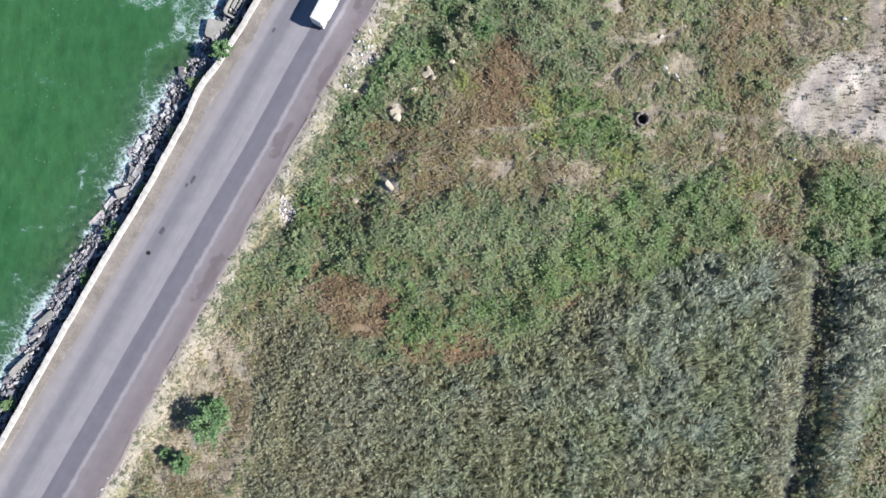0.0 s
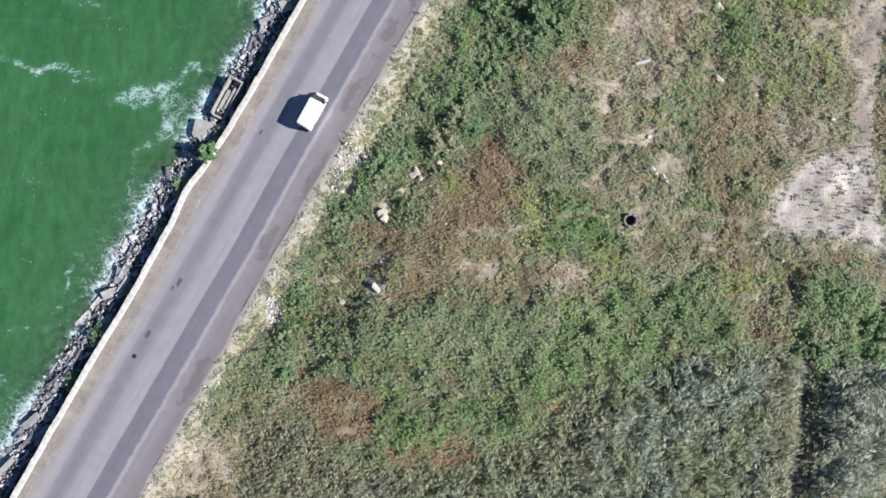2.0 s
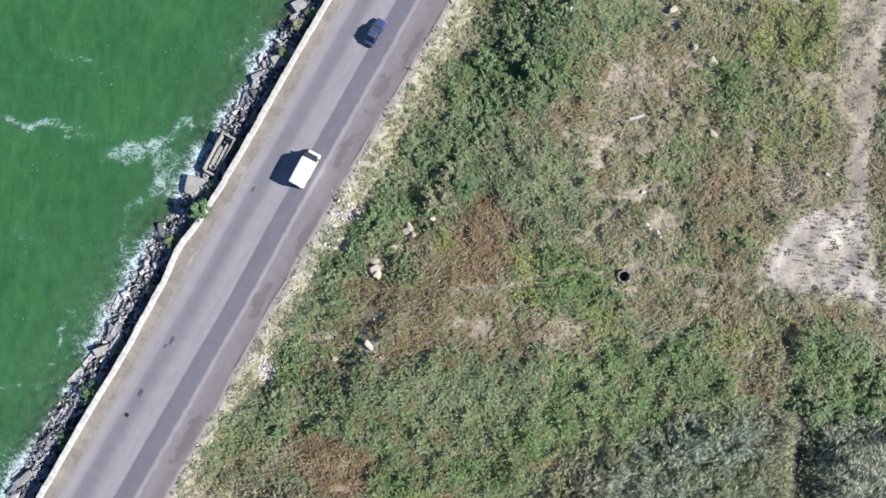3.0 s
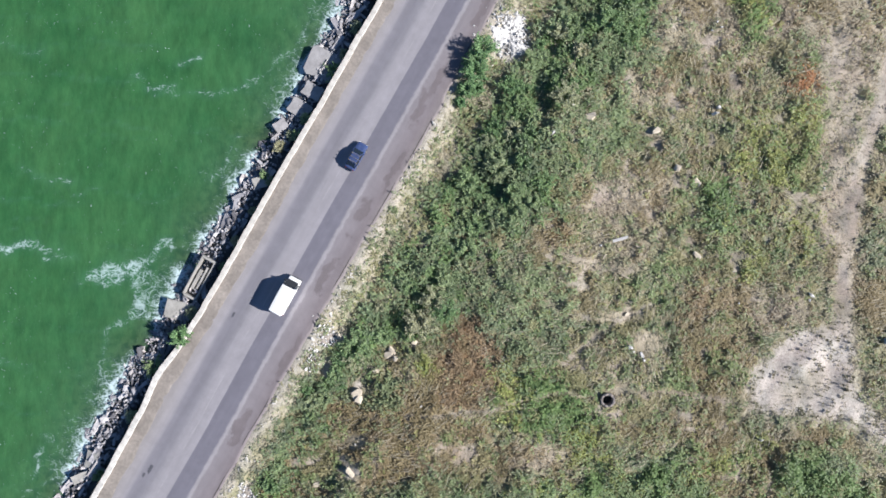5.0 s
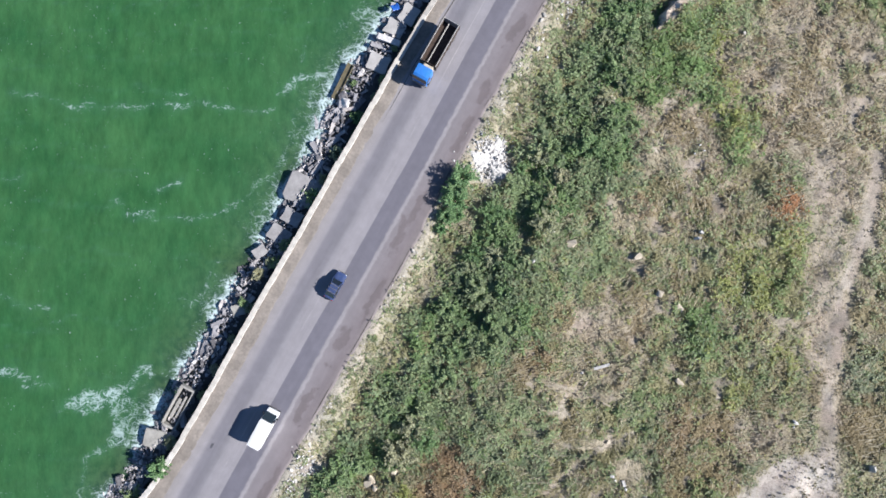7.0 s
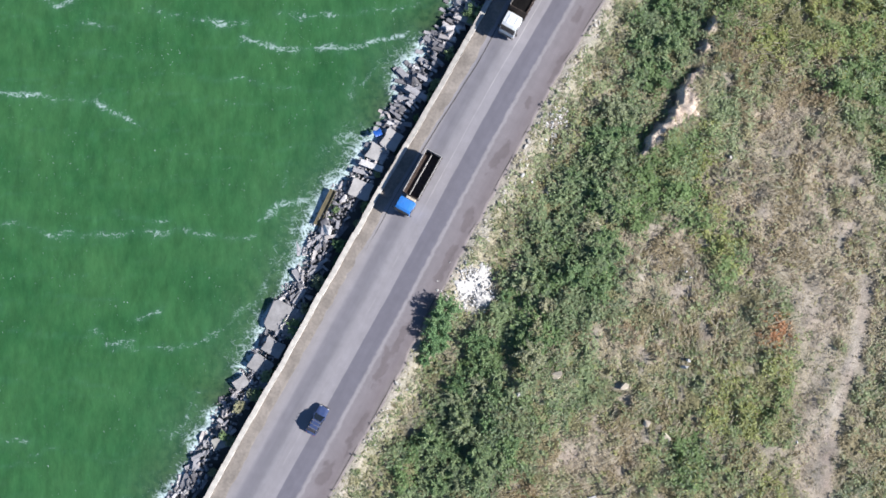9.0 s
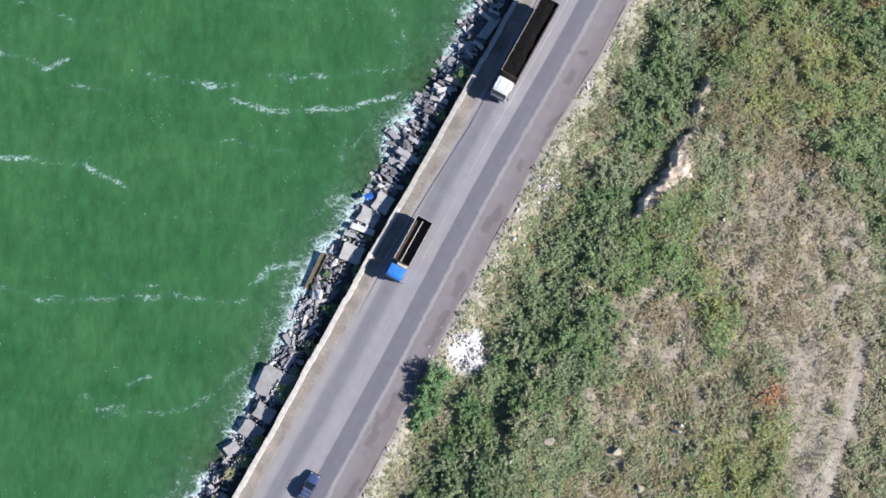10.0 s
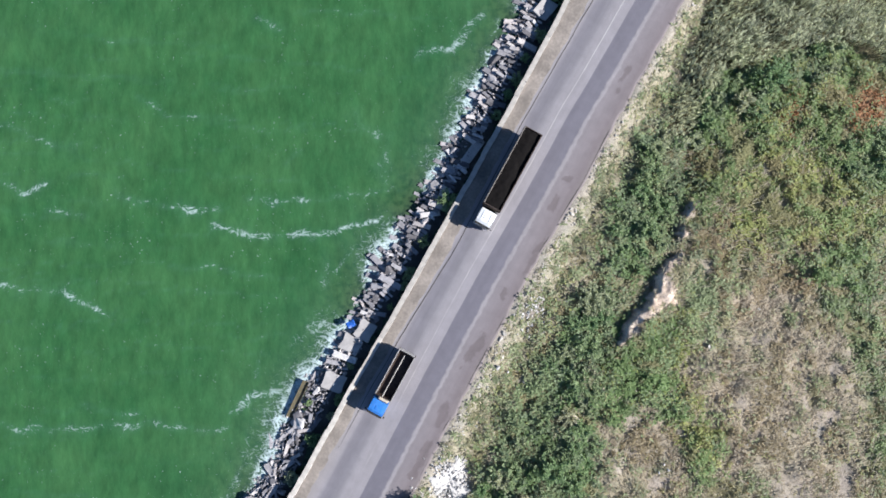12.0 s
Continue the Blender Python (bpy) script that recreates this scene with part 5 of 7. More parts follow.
# stones: single parts on the middle stretch, the rest joined
spots = []
tries = np.stack([rng.uniform(-118, 120, 9000), rng.uniform(-0.08, 0.74, 9000)], -1)
for s, k in tries:
    k = k * (1.08 if s < 38 else 1.0)
    d = shore_line(s) * (1 - k) + (wall_line(s) - 0.6) * k
    if all((s - a) ** 2 + (d - b) ** 2 > q * q for a, b, q in CLEAR) and all((s - a) ** 2 + (d - b) ** 2 > 0.52**2 for a, b, *_ in spots):
        spots.append((s, d, k))
joined_v, joined_f, count, singles = [], [], 0, 0
LONG_HEADING = 4
for s, d, k in spots:
    longish = rng.random() < (0.75 if s > 38 or s < -55 else 0.5)
    me = (LONG_ROCKS if longish else ROUGH_ROCKS)[rng.integers(4 if longish else 7)]
    head = rng.normal(LONG_HEADING if s > 38 else 82, 14 if s > 38 or s < -55 else 45) if longish else rng.uniform(0, 360)
    size = float(np.clip(rng.lognormal(-0.3 if s > 38 else -0.5, 0.42), 0.28, 1.5))
    m = pose(d, s, float(rubble_height(s, d)) + rng.uniform(0.0, 0.22), rng.normal(0, 6 if longish else 17), rng.normal(0, 6 if longish else 17), head) @ Matrix.Scale(size, 4)
    if -18 < s < 18 and singles < 300:
        singles += 1
        ob = part("stone", me, None, bank)
        ob.matrix_basis = m
    else:
        co = np.array([m @ v.co for v in me.vertices])
        joined_v.append(co)
        for p in me.polygons:
            joined_f.append([count + v for v in p.vertices])
        count += len(co)
# small broken pieces between the larger ones
for s, k in zip(rng.uniform(-118, 120, 4200), rng.uniform(-0.05, 0.78, 4200)):
    if s > 38 and rng.random() < 0.7:
        continue
    d = shore_line(s) * (1 - k) + (wall_line(s) - 0.6) * k
    me = ROUGH_ROCKS[rng.integers(7)]
    m = pose(d, s, float(rubble_height(s, d)) + rng.uniform(0.1, 0.42), rng.normal(0, 25), rng.normal(0, 25), rng.uniform(0, 360)) @ Matrix.Scale(float(rng.uniform(0.2, 0.42)), 4)
    co = np.array([m @ v.co for v in me.vertices])
    joined_v.append(co)
    for p in me.polygons:
        joined_f.append([count + v for v in p.vertices])
    count += len(co)
me = bpy.data.meshes.new("stones")
me.from_pydata(np.concatenate(joined_v).tolist(), [], joined_f)
me.materials.append(MAT_ROCK)
ob = new("stones", me)
ob.parent = bank
tagged(ob, "many loose grey stones and concrete lumps", kind="stuff")


def concrete_slab(x, y, length, width, turn, tilt):
    """A broken plate: an uneven outline with chipped corners, flat top, rough sides."""
    r = np.random.default_rng(int(abs(x) * 100))
    outline = []
    for cx, cy in ((-1, -1), (1, -1), (1, 1), (-1, 1)):
        cut_x, cut_y = r.uniform(0.04, 0.3, 2) * (1 if r.random() < 0.6 else 0.3)
        a, b = (cx * (1 - cut_x), cy), (cx, cy * (1 - cut_y))
        outline += [a, b] if cx * cy < 0 else [b, a]
        mid = (cx * 0.98, 0.0) if cx * cy < 0 else (0.0, cy * 0.98)
        outline.append((mid[0] * r.uniform(0.9, 1.04) + r.uniform(-0.1, 0.1), mid[1] * r.uniform(0.9, 1.04) + r.uniform(-0.1, 0.1)))
    ring_at = lambda k, z: [(px * length / 2 * k + float(r.normal(0, 0.02)), py * width / 2 * k + float(r.normal(0, 0.02)), z) for px, py in outline]
    bm = loft([ring_at(0.97, -0.16), ring_at(1.0, -0.04), ring_at(1.0, 0.07), ring_at(0.975, 0.11)])
    s, d = to_road(x, y)
    me = shared("concrete_slab", bm, MAT_PALE_SLAB if y > 80 else MAT_SLAB if y > 55 else MAT_CONCRETE)
    ob = tagged(new("concrete_slab", me), "flat broken grey concrete slab lying on the rubble", "slab", "slabs on the rubble")
    ob.matrix_world = pose(x, y, max(float(rubble_height(s, d)), WATER + 0.5) + 0.27, tilt, tilt * 0.6, turn)
    return ob


for row in SLABS:
    concrete_slab(*row)


# ---- vehicles ----
def ring(y, half, low, high, crown=0.06, tuck=0.1):
    """A rounded cross-section of a body at y."""
    return [(-half + tuck, y, low), (half - tuck, y, low), (half, y, low + (high - low) * 0.35), (half - 0.02, y, low + (high - low) * 0.75), (half - 0.09, y, high - 0.03),
            (half * 0.5, y, high + crown * 0.6), (-half * 0.5, y, high + crown * 0.6), (-half + 0.09, y, high - 0.03), (-half + 0.02, y, low + (high - low) * 0.75), (-half, y, low + (high - low) * 0.35)]


def greenhouse(base, paint_mat, y_rear, y_front, y_rear_top, y_front_top, half, half_top, low, high):
    """Windows, pillars and roof of a car or van."""
    roof = loft([[(-half_top, y_rear_top, high), (half_top, y_rear_top, high), (half_top, y_front_top, high), (-half_top, y_front_top, high)],
                 [(-half_top, y_rear_top, high + 0.03), (half_top, y_rear_top, high + 0.03), (half_top, y_front_top, high + 0.03), (-half_top, y_front_top, high + 0.03)],
                 [(-half_top * 0.8, y_rear_top + 0.1, high + 0.06), (half_top * 0.8, y_rear_top + 0.1, high + 0.06), (half_top * 0.8, y_front_top - 0.12, high + 0.06), (-half_top * 0.8, y_front_top - 0.12, high + 0.06)]])
    part("roof", roof, paint_mat, base)
    part("windscreen", panel([(-half + 0.08, y_front, low), (half - 0.08, y_front, low), (half_top - 0.04, y_front_top, high), (-half_top + 0.04, y_front_top, high)], -0.02), MAT_GLASS, base, "dark tinted windscreen")
    part("rear_window", panel([(-half + 0.08, y_rear, low), (half - 0.08, y_rear, low), (half_top - 0.04, y_rear_top, high), (-half_top + 0.04, y_rear_top, high)], 0.02), MAT_GLASS, base)
    for sg in (-1, 1):
        mid, midt = (y_rear + y_front) / 2, (y_rear_top + y_front_top) / 2
        part("side_window", panel([(sg * half, y_rear + 0.12, low), (sg * half, mid - 0.04, low), (sg * half_top, midt - 0.04, high), (sg * half_top, y_rear_top + 0.08, high)], 0.02 * sg), MAT_GLASS, base)
        part("side_window", panel([(sg * half, mid + 0.04, low), (sg * half, y_front - 0.12, low), (sg * half_top, y_front_top - 0.08, high), (sg * half_top, midt + 0.04, high)], 0.02 * sg), MAT_GLASS, base)
        for ya, yb in ((y_rear, y_rear_top), (mid, midt), (y_front, y_front_top)):
            bm = loft([[(sg * half - 0.05, ya - 0.05, low), (sg * half + 0.01, ya - 0.05, low), (sg * half + 0.01, ya + 0.05, low), (sg * half - 0.05, ya + 0.05, low)],
                       [(sg * half_top - 0.05, yb - 0.05, high), (sg * half_top + 0.01, yb - 0.05, high), (sg * half_top + 0.01, yb + 0.05, high), (sg * half_top - 0.05, yb + 0.05, high)]])
            part("pillar", bm, paint_mat, base)


def blue_car():
    base = tagged(new("car"), "dark blue small family car with roof bars driving on the road", "car")
    stations = [(-2.1, 0.70, 0.35, 0.72), (-2.02, 0.78, 0.25, 0.86), (-1.6, 0.82, 0.2, 0.92), (-0.6, 0.84, 0.18, 0.92), (0.7, 0.84, 0.18, 0.92), (1.1, 0.83, 0.2, 0.90), (1.8, 0.79, 0.22, 0.80), (2.04, 0.74, 0.3, 0.70), (2.1, 0.66, 0.38, 0.60)]
    body = part("body", loft([ring(*st) for st in stations]), MAT_BLUE, base, smooth=False)
    greenhouse(base, MAT_BLUE, -1.75, 0.95, -1.15, 0.25, 0.80, 0.62, 0.90, 1.38)
    for y in (-1.0, -0.45, 0.1):
        bm = boxed(-0.74, 0.74, y - 0.035, y + 0.035, 1.50, 1.54, bevel=0.01)
        for x in (-0.64, 0.64):
            box(bm, x - 0.025, x + 0.025, y - 0.03, y + 0.03, 1.40, 1.505)
        part("roof_bar", bm, MAT_RIM, base, "pale metal roof bar")
    for y, nm in ((-2.1, "rear_bumper"), (2.08, "front_bumper")):
        part(nm, boxed(-0.74, 0.74, y - 0.07, y + 0.07, 0.36, 0.52, bevel=0.03), MAT_RIM if y < 0 else MAT_BLACK, base)
    for sg in (-1, 1):
        part("headlight", boxed(sg * 0.58 - 0.13, sg * 0.58 + 0.13, 2.0, 2.1, 0.56, 0.68, bevel=0.02), MAT_LAMP, base)
        part("tail_light", boxed(sg * 0.6 - 0.1, sg * 0.6 + 0.1, -2.125, -2.02, 0.6, 0.76, bevel=0.02), MAT_TAIL, base)
        part("wing_mirror", boxed(sg * 0.92 - 0.09, sg * 0.92 + 0.09, 0.62, 0.74, 0.92, 1.04, bevel=0.03), MAT_BLUE, base)
    add_wheels(base, [(sx_ * 0.74, y) for sx_ in (-1, 1) for y in (-1.25, 1.3)], 0.30, 0.19)
    return base


def white_van():
    base = tagged(new("van"), "plain white delivery van driving on the road", "van")
    stations = [(-2.75, 0.90, 0.45, 2.30), (-2.7, 0.97, 0.35, 2.38), (-1.0, 0.99, 0.3, 2.42), (1.0, 0.99, 0.3, 2.42), (1.35, 0.97, 0.3, 2.34), (1.45, 0.97, 0.3, 1.22), (2.3, 0.95, 0.32, 1.10), (2.65, 0.88, 0.35, 0.95), (2.72, 0.8, 0.42, 0.8)]
    part("body", loft([ring(*st, 0.05, 0.08) for st in stations]), MAT_WHITE, base)
    part("windscreen", panel([(-0.86, 2.25, 1.16), (0.86, 2.25, 1.16), (0.80, 1.4, 2.28), (-0.80, 1.4, 2.28)], -0.03), MAT_GLASS, base, "dark sloping windscreen")
    for sg in (-1, 1):
        part("side_window", panel([(sg * 0.99, 1.42, 1.25), (sg * 0.97, 2.1, 1.25), (sg * 0.9, 1.5, 2.1), (sg * 0.95, 1.42, 2.1)], 0.03 * sg), MAT_GLASS, base)
        part("wing_mirror", boxed(sg * 1.12 - 0.11, sg * 1.12 + 0.11, 1.85, 2.0, 1.25, 1.6, bevel=0.03), MAT_BLACK, base)
        part("headlight", boxed(sg * 0.68 - 0.15, sg * 0.68 + 0.15, 2.62, 2.72, 0.68, 0.86, bevel=0.02), MAT_LAMP, base)
        part("tail_light", boxed(sg * 0.88 - 0.06, sg * 0.88 + 0.06, -2.79, -2.7, 0.9, 1.5, bevel=0.02), MAT_TAIL, base)
        part("rear_door", boxed(sg * 0.45 - 0.42, sg * 0.45 + 0.42, -2.785, -2.74, 0.55, 2.2, bevel=0.01), MAT_WHITE, base)
    for y, nm in ((-2.8, "rear_bumper"), (2.74, "front_bumper")):
        part(nm, boxed(-0.9, 0.9, y - 0.07, y + 0.07, 0.36, 0.58, bevel=0.03), MAT_BLACK, base)
    add_wheels(base, [(sx_ * 0.86, y) for sx_ in (-1, 1) for y in (-1.6, 1.75)], 0.34, 0.22)
    return base


def truck_cab(base, mat, y0, y1, top, half):
    """A square forward-control cab between y0 and y1."""
    st = [(y0, half - 0.05, 0.75, top - 0.1), (y0 + 0.1, half, 0.7, top), (y1 - 0.55, half, 0.6, top), (y1 - 0.18, half - 0.02, 0.55, top - 0.18), (y1 - 0.06, half - 0.02, 0.5, 1.75), (y1, half - 0.06, 0.5, 1.6)]
    part("cab", loft([ring(*q, 0.05, 0.05) for q in st]), mat, base)
    part("windscreen", panel([(-half + 0.12, y1 + 0.0, 1.72), (half - 0.12, y1 + 0.0, 1.72), (half - 0.16, y1 - 0.15, top - 0.25), (-half + 0.16, y1 - 0.15, top - 0.25)], -0.03), MAT_GLASS, base, "dark upright windscreen")
    part("sun_visor", boxed(-half + 0.1, half - 0.1, y1 - 0.16, y1 + 0.12, top - 0.2, top - 0.15, bevel=0.015), MAT_IRON, base)
    part("roof_hatch", boxed(-0.3, 0.3, (y0 + y1) / 2 - 0.3, (y0 + y1) / 2 + 0.25, top + 0.0, top + 0.07, bevel=0.02), mat, base)
    part("bumper", boxed(-half, half, y1 - 0.08, y1 + 0.1, 0.45, 0.8, bevel=0.04), MAT_RIM, base)
    for sg in (-1, 1):
        part("side_window", panel([(sg * (half + 0.005), y1 - 1.1, 1.65), (sg * (half + 0.005), y1 - 0.2, 1.65), (sg * (half - 0.02), y1 - 0.35, top - 0.3), (sg * (half - 0.02), y1 - 1.1, top - 0.3)], 0.02 * sg), MAT_GLASS, base)
        mirror = boxed(sg * (half + 0.22) - 0.1, sg * (half + 0.22) + 0.1, y1 - 0.12, y1 - 0.02, 1.7, 2.3, bevel=0.03)
        box(mirror, min(sg * half, sg * (half + 0.2)), max(sg * half, sg * (half + 0.2)), y1 - 0.1, y1 - 0.06, 2.2, 2.24)
        part("wing_mirror", mirror, MAT_BLACK, base)
        part("headlight", boxed(sg * (half - 0.3) - 0.16, sg * (half - 0.3) + 0.16, y1 + 0.05, y1 + 0.12, 0.85, 1.05, bevel=0.02), MAT_LAMP, base)


def open_body(base, y0, y1, half, low, high, ribs, rim_mat, bright=None):
    """An open cargo box with ribbed sides."""
    part("bed_floor", boxed(-half, half, y0, y1, low - 0.1, low), MAT_BED, base)
    for sg in (-1, 1):
        side = boxed(sg * half - 0.035, sg * half + 0.035, y0, y1, low, high)
        for k in range(ribs + 1):
            y = y0 + 0.05 + (y1 - y0 - 0.1) * k / ribs
            box(side, min(sg * half, sg * (half + 0.09)), max(sg * half, sg * (half + 0.09)), y - 0.05, y + 0.05, low - 0.1, high - 0.02)
        part("side_panel", side, MAT_BED, base)
        part("top_rail", boxed(sg * half - 0.06, sg * half + 0.06, y0, y1, high + 0.002, high + 0.08, bevel=0.015), bright if bright and sg > 0 else rim_mat, base, "worn steel top rail")
    part("headboard", boxed(-half + 0.04, half - 0.04, y1 - 0.07, y1, low, high + 0.1), MAT_BED, base)
    part("tailgate", boxed(-half + 0.04, half - 0.04, y0, y0 + 0.07, low, high), rim_mat, base)


def blue_truck():
    base = tagged(new("truck"), "flatbed truck with bright blue cab and empty dark open body", "truck")
    truck_cab(base, MAT_CABBLUE, 2.75, 4.75, 2.75, 1.2)
    part("chassis", boxed(-0.45, 0.45, -4.6, 4.3, 0.65, 0.95, bevel=0.02), MAT_IRON, base)
    open_body(base, -4.8, 2.15, 1.2, 1.25, 2.55, 8, plain("worn_pale_steel", (0.44, 0.425, 0.415), 0.6, 0.1, wear=0.3))
    part("ridge_pole", boxed(0.10, 0.22, -4.3, 2.08, 2.42, 2.52, bevel=0.03), MAT_FADED, base, "pale ridge pole over the open truck body")
    part("equipment_box", boxed(-0.95, 0.5, 2.22, 2.68, 0.95, 2.35, bevel=0.12), MAT_LIMESTONE, base, "dusty tan equipment behind the cab")
    part("fuel_tank", boxed(-1.15, -0.55, 0.4, 1.6, 0.55, 1.05, bevel=0.1), MAT_IRON, base)
    add_wheels(base, [(sx_ * 1.0, y) for sx_ in (-1, 1) for y in (-3.4, -2.1, 3.6)], 0.5, 0.32)
    return base


def coal_truck():
    base = tagged(new("truck"), "long open trailer truck with white cab and black bulk load", "truck")
    truck_cab(base, MAT_SILVER, 5.3, 7.6, 2.95, 1.22)
    part("chassis", boxed(-0.45, 0.45, -7.2, 7.2, 0.7, 1.0, bevel=0.02), MAT_IRON, base)
    open_body(base, -7.5, 4.75, 1.3, 1.3, 3.3, 14, MAT_BED, MAT_RIM)
    xs, ys, q = sheet(np.linspace(-1.25, 1.25, 13), np.linspace(-7.4, 4.66, 61))
    z = 3.18 + (fbm(xs, ys, 2.0, 151) - 0.5) * 0.3 + (vnoise(xs, ys, 0.4, 153) - 0.5) * 0.12 - 0.1 * np.abs(xs)
    part("load", fast_mesh("load", np.stack([xs, ys, z], -1), q), MAT_COAL, base, "black lumpy bulk load")
    for x in (-0.6, 0.6):
        part("roof_rib", boxed(x - 0.06, x + 0.06, 5.6, 7.0, 2.94, 3.03, bevel=0.02), MAT_SILVER, base)
    part("mudguard", boxed(-1.2, 1.2, 4.82, 5.25, 0.95, 1.15, bevel=0.04), MAT_IRON, base)
    add_wheels(base, [(sx_ * 1.02, y) for sx_ in (-1, 1) for y in (-6.2, -4.9, -3.6, 4.2, 6.5)], 0.5, 0.34)
    return base


at_road(blue_car(), *to_road(-5.5, 55.6))
at_road(white_van(), *to_road(-15.2, 35.6), turn=1)
at_road(blue_truck(), *to_road(8.7, 89.1), turn=180)
at_road(coal_truck(), *to_road(25.1, 117.6), turn=180)


# ---- plants ----
def shrub_mesh(name, radius, height, seed, mat, leaf=0.22, fronds=22, per=34):
    """The crown: arching fronds that fan out from the foot, each with two rows of leaves."""
    r = np.random.default_rng(seed)
    ang = np.arange(fronds) * 2.4 + r.normal(0, 0.3, fronds)
    inner = r.random(fronds)
    reach = radius * (0.45 + 0.65 * inner) * r.uniform(0.75, 1.15, fronds)
    top = height * (1.12 - 0.5 * inner) * r.uniform(0.8, 1.12, fronds)
    u = np.tile(np.linspace(0.25, 1.0, per), (fronds, 1)) + r.normal(0, 0.03, (fronds, per))
    bend = r.normal(0, 0.35, fronds)[:, None] * u
    px, py = reach[:, None] * u * np.cos(ang[:, None] + bend), reach[:, None] * u * np.sin(ang[:, None] + bend)
    pz = top[:, None] * (2.1 * u - 1.15 * u * u)
    n = fronds * per
    base = np.stack([px, py, pz], -1).reshape(-1, 3) + r.normal(0, 0.05 * radius, (n, 3))
    base[:, 2] = np.maximum(base[:, 2], 0.06)
    side = np.tile(np.where(np.arange(per) % 2 == 0, 1.0, -1.0), fronds)
    head = np.repeat(ang, per) + bend.ravel() + side * r.uniform(0.3, 1.2, n)
    v, q = leaf_quads(base, r.uniform(0.7, 1.35, n) * leaf, r.uniform(0.42, 0.7, n) * leaf, head, r.normal(0.05, 0.35, n), r.normal(0, 0.45, n))
    me = fast_mesh(name, v, q)
    me.materials.append(mat)
    stems = bmesh.new()
    for k in range(0, fronds, 3):
        c, d = math.cos(ang[k]) * reach[k], math.sin(ang[k]) * reach[k]
        tube(stems, [Vector((c * 0.04, d * 0.04, -0.1)), Vector((c * 0.4, d * 0.4, top[k] * 0.6)), Vector((c * 0.85, d * 0.85, top[k] * 0.92))], [0.05, 0.03, 0.01], 5)
    return me, shared("branchwork", stems, MAT_BARK)


SHRUBS = [shrub_mesh("crown", rr, hh, 300 + k, MAT_SHRUB, 0.26, 27, 42) for k, (rr, hh) in enumerate([(1.5, 1.4), (1.2, 1.1), (1.8, 1.6), (1.0, 1.0), (1.4, 1.2), (1.7, 1.3)])]
LUSH = [shrub_mesh("crown", rr, hh, 320 + k, MAT_LUSH, 0.26, 46, 52) for k, (rr, hh) in enumerate([(2.3, 3.0), (1.5, 1.8), (2.1, 2.7)])]


def plant_shrub(x, y, meshes, size, turn, label, group, name="shrub", z=None, stretch=1.0):
    base = tagged(new(name), label, "shrub", group)
    s, d = to_road(np.array([x]), np.array([y]))
    if z is None:
        z = float(land_height(np.array([x]), np.array([y]))[0])
    part("crown", meshes[0], None, base)
    part("branchwork", meshes[1], None, base)
    base.matrix_world = pose(x, y, z, 0, 0, turn) @ Matrix.Diagonal((size, size, size * stretch, 1))
    return base


# single bushes: x, y, kind, size
BUSHES = [(-31.3, -23.9, 0, 1.3), (-30.6, -22.4, 1, 1.2), (-35.6, -29.8, 1, 1.0), (-38.2, -28.6, 1, 0.6), (12.6, 71.2, 2, 1.0), (11.6, 67.8, 0, 0.9), (11.6, 69.6, 1, 1.15), (10.4, 65.6, 1, 0.9), (11.9, 66.0, 1, 0.8), (9.6, 63.8, 1, 0.6)]
for bx, by, kind, size in BUSHES:
    plant_shrub(bx, by, LUSH[kind], size, bx * 37, "bright green leafy bush on the dry roadside verge", "roadside bushes")
WALL_BUSHES = [(-30.3, 29.6, 1, 1.01), (-13.3, 61.4, 3, 0.9), (-15.0, 58.8, 3, 1.0), (-17.0, 57.2, 3, 0.9), (-19.2, 53.0, 3, 0.7), (-23.3, 43.3, 3, 0.8), (11.2, 104.2, 3, 1.0), (10.4, 102.4, 3, 0.8), (8.3, 99.3, 3, 0.5), (2.6, 90.8, 3, 0.5), (1.0, 86.0, 3, 0.9), (-0.2, 83.6, 3, 0.7), (-3.4, 85.6, 3, 0.5), (28.4, 136.2, 3, 0.7), (25.8, 130.7, 3, 0.8), (-60.4, -21.6, 3, 1.0)]
for bx, by, kind, size in WALL_BUSHES:
    s, d = to_road(bx, by)
    big = size > 1
    plant_shrub(bx, by, LUSH[1] if big else SHRUBS[3], size, bx * 51, "green bush growing from the foot of the sea wall", "sea wall bushes", z=-0.75 if big else float(rubble_height(s, d)) + 0.1)

# low growth in the lee of the wall
rng = np.random.default_rng(29)
for lo, hi, step in ((-10, 32, 4.6), (60, 108, 7.0), (-70, -15, 8.5)):
    for s in np.arange(lo, hi, step):
        s = float(s + rng.normal(0, 0.6))
        if rng.random() < 0.78:
            bx, by = from_road(s, float(wall_line(s)) - rng.uniform(1.0, 1.5))
            plant_shrub(bx, by, SHRUBS[rng.integers(6)], float(rng.uniform(0.65, 0.95)), rng.uniform(0, 360), "olive green bush growing from the foot of the sea wall", "sea wall bushes", z=float(rubble_height(s, wall_line(s) - 1.0)) + 0.1, stretch=1.25)

rng = np.random.default_rng(23)
placed = []
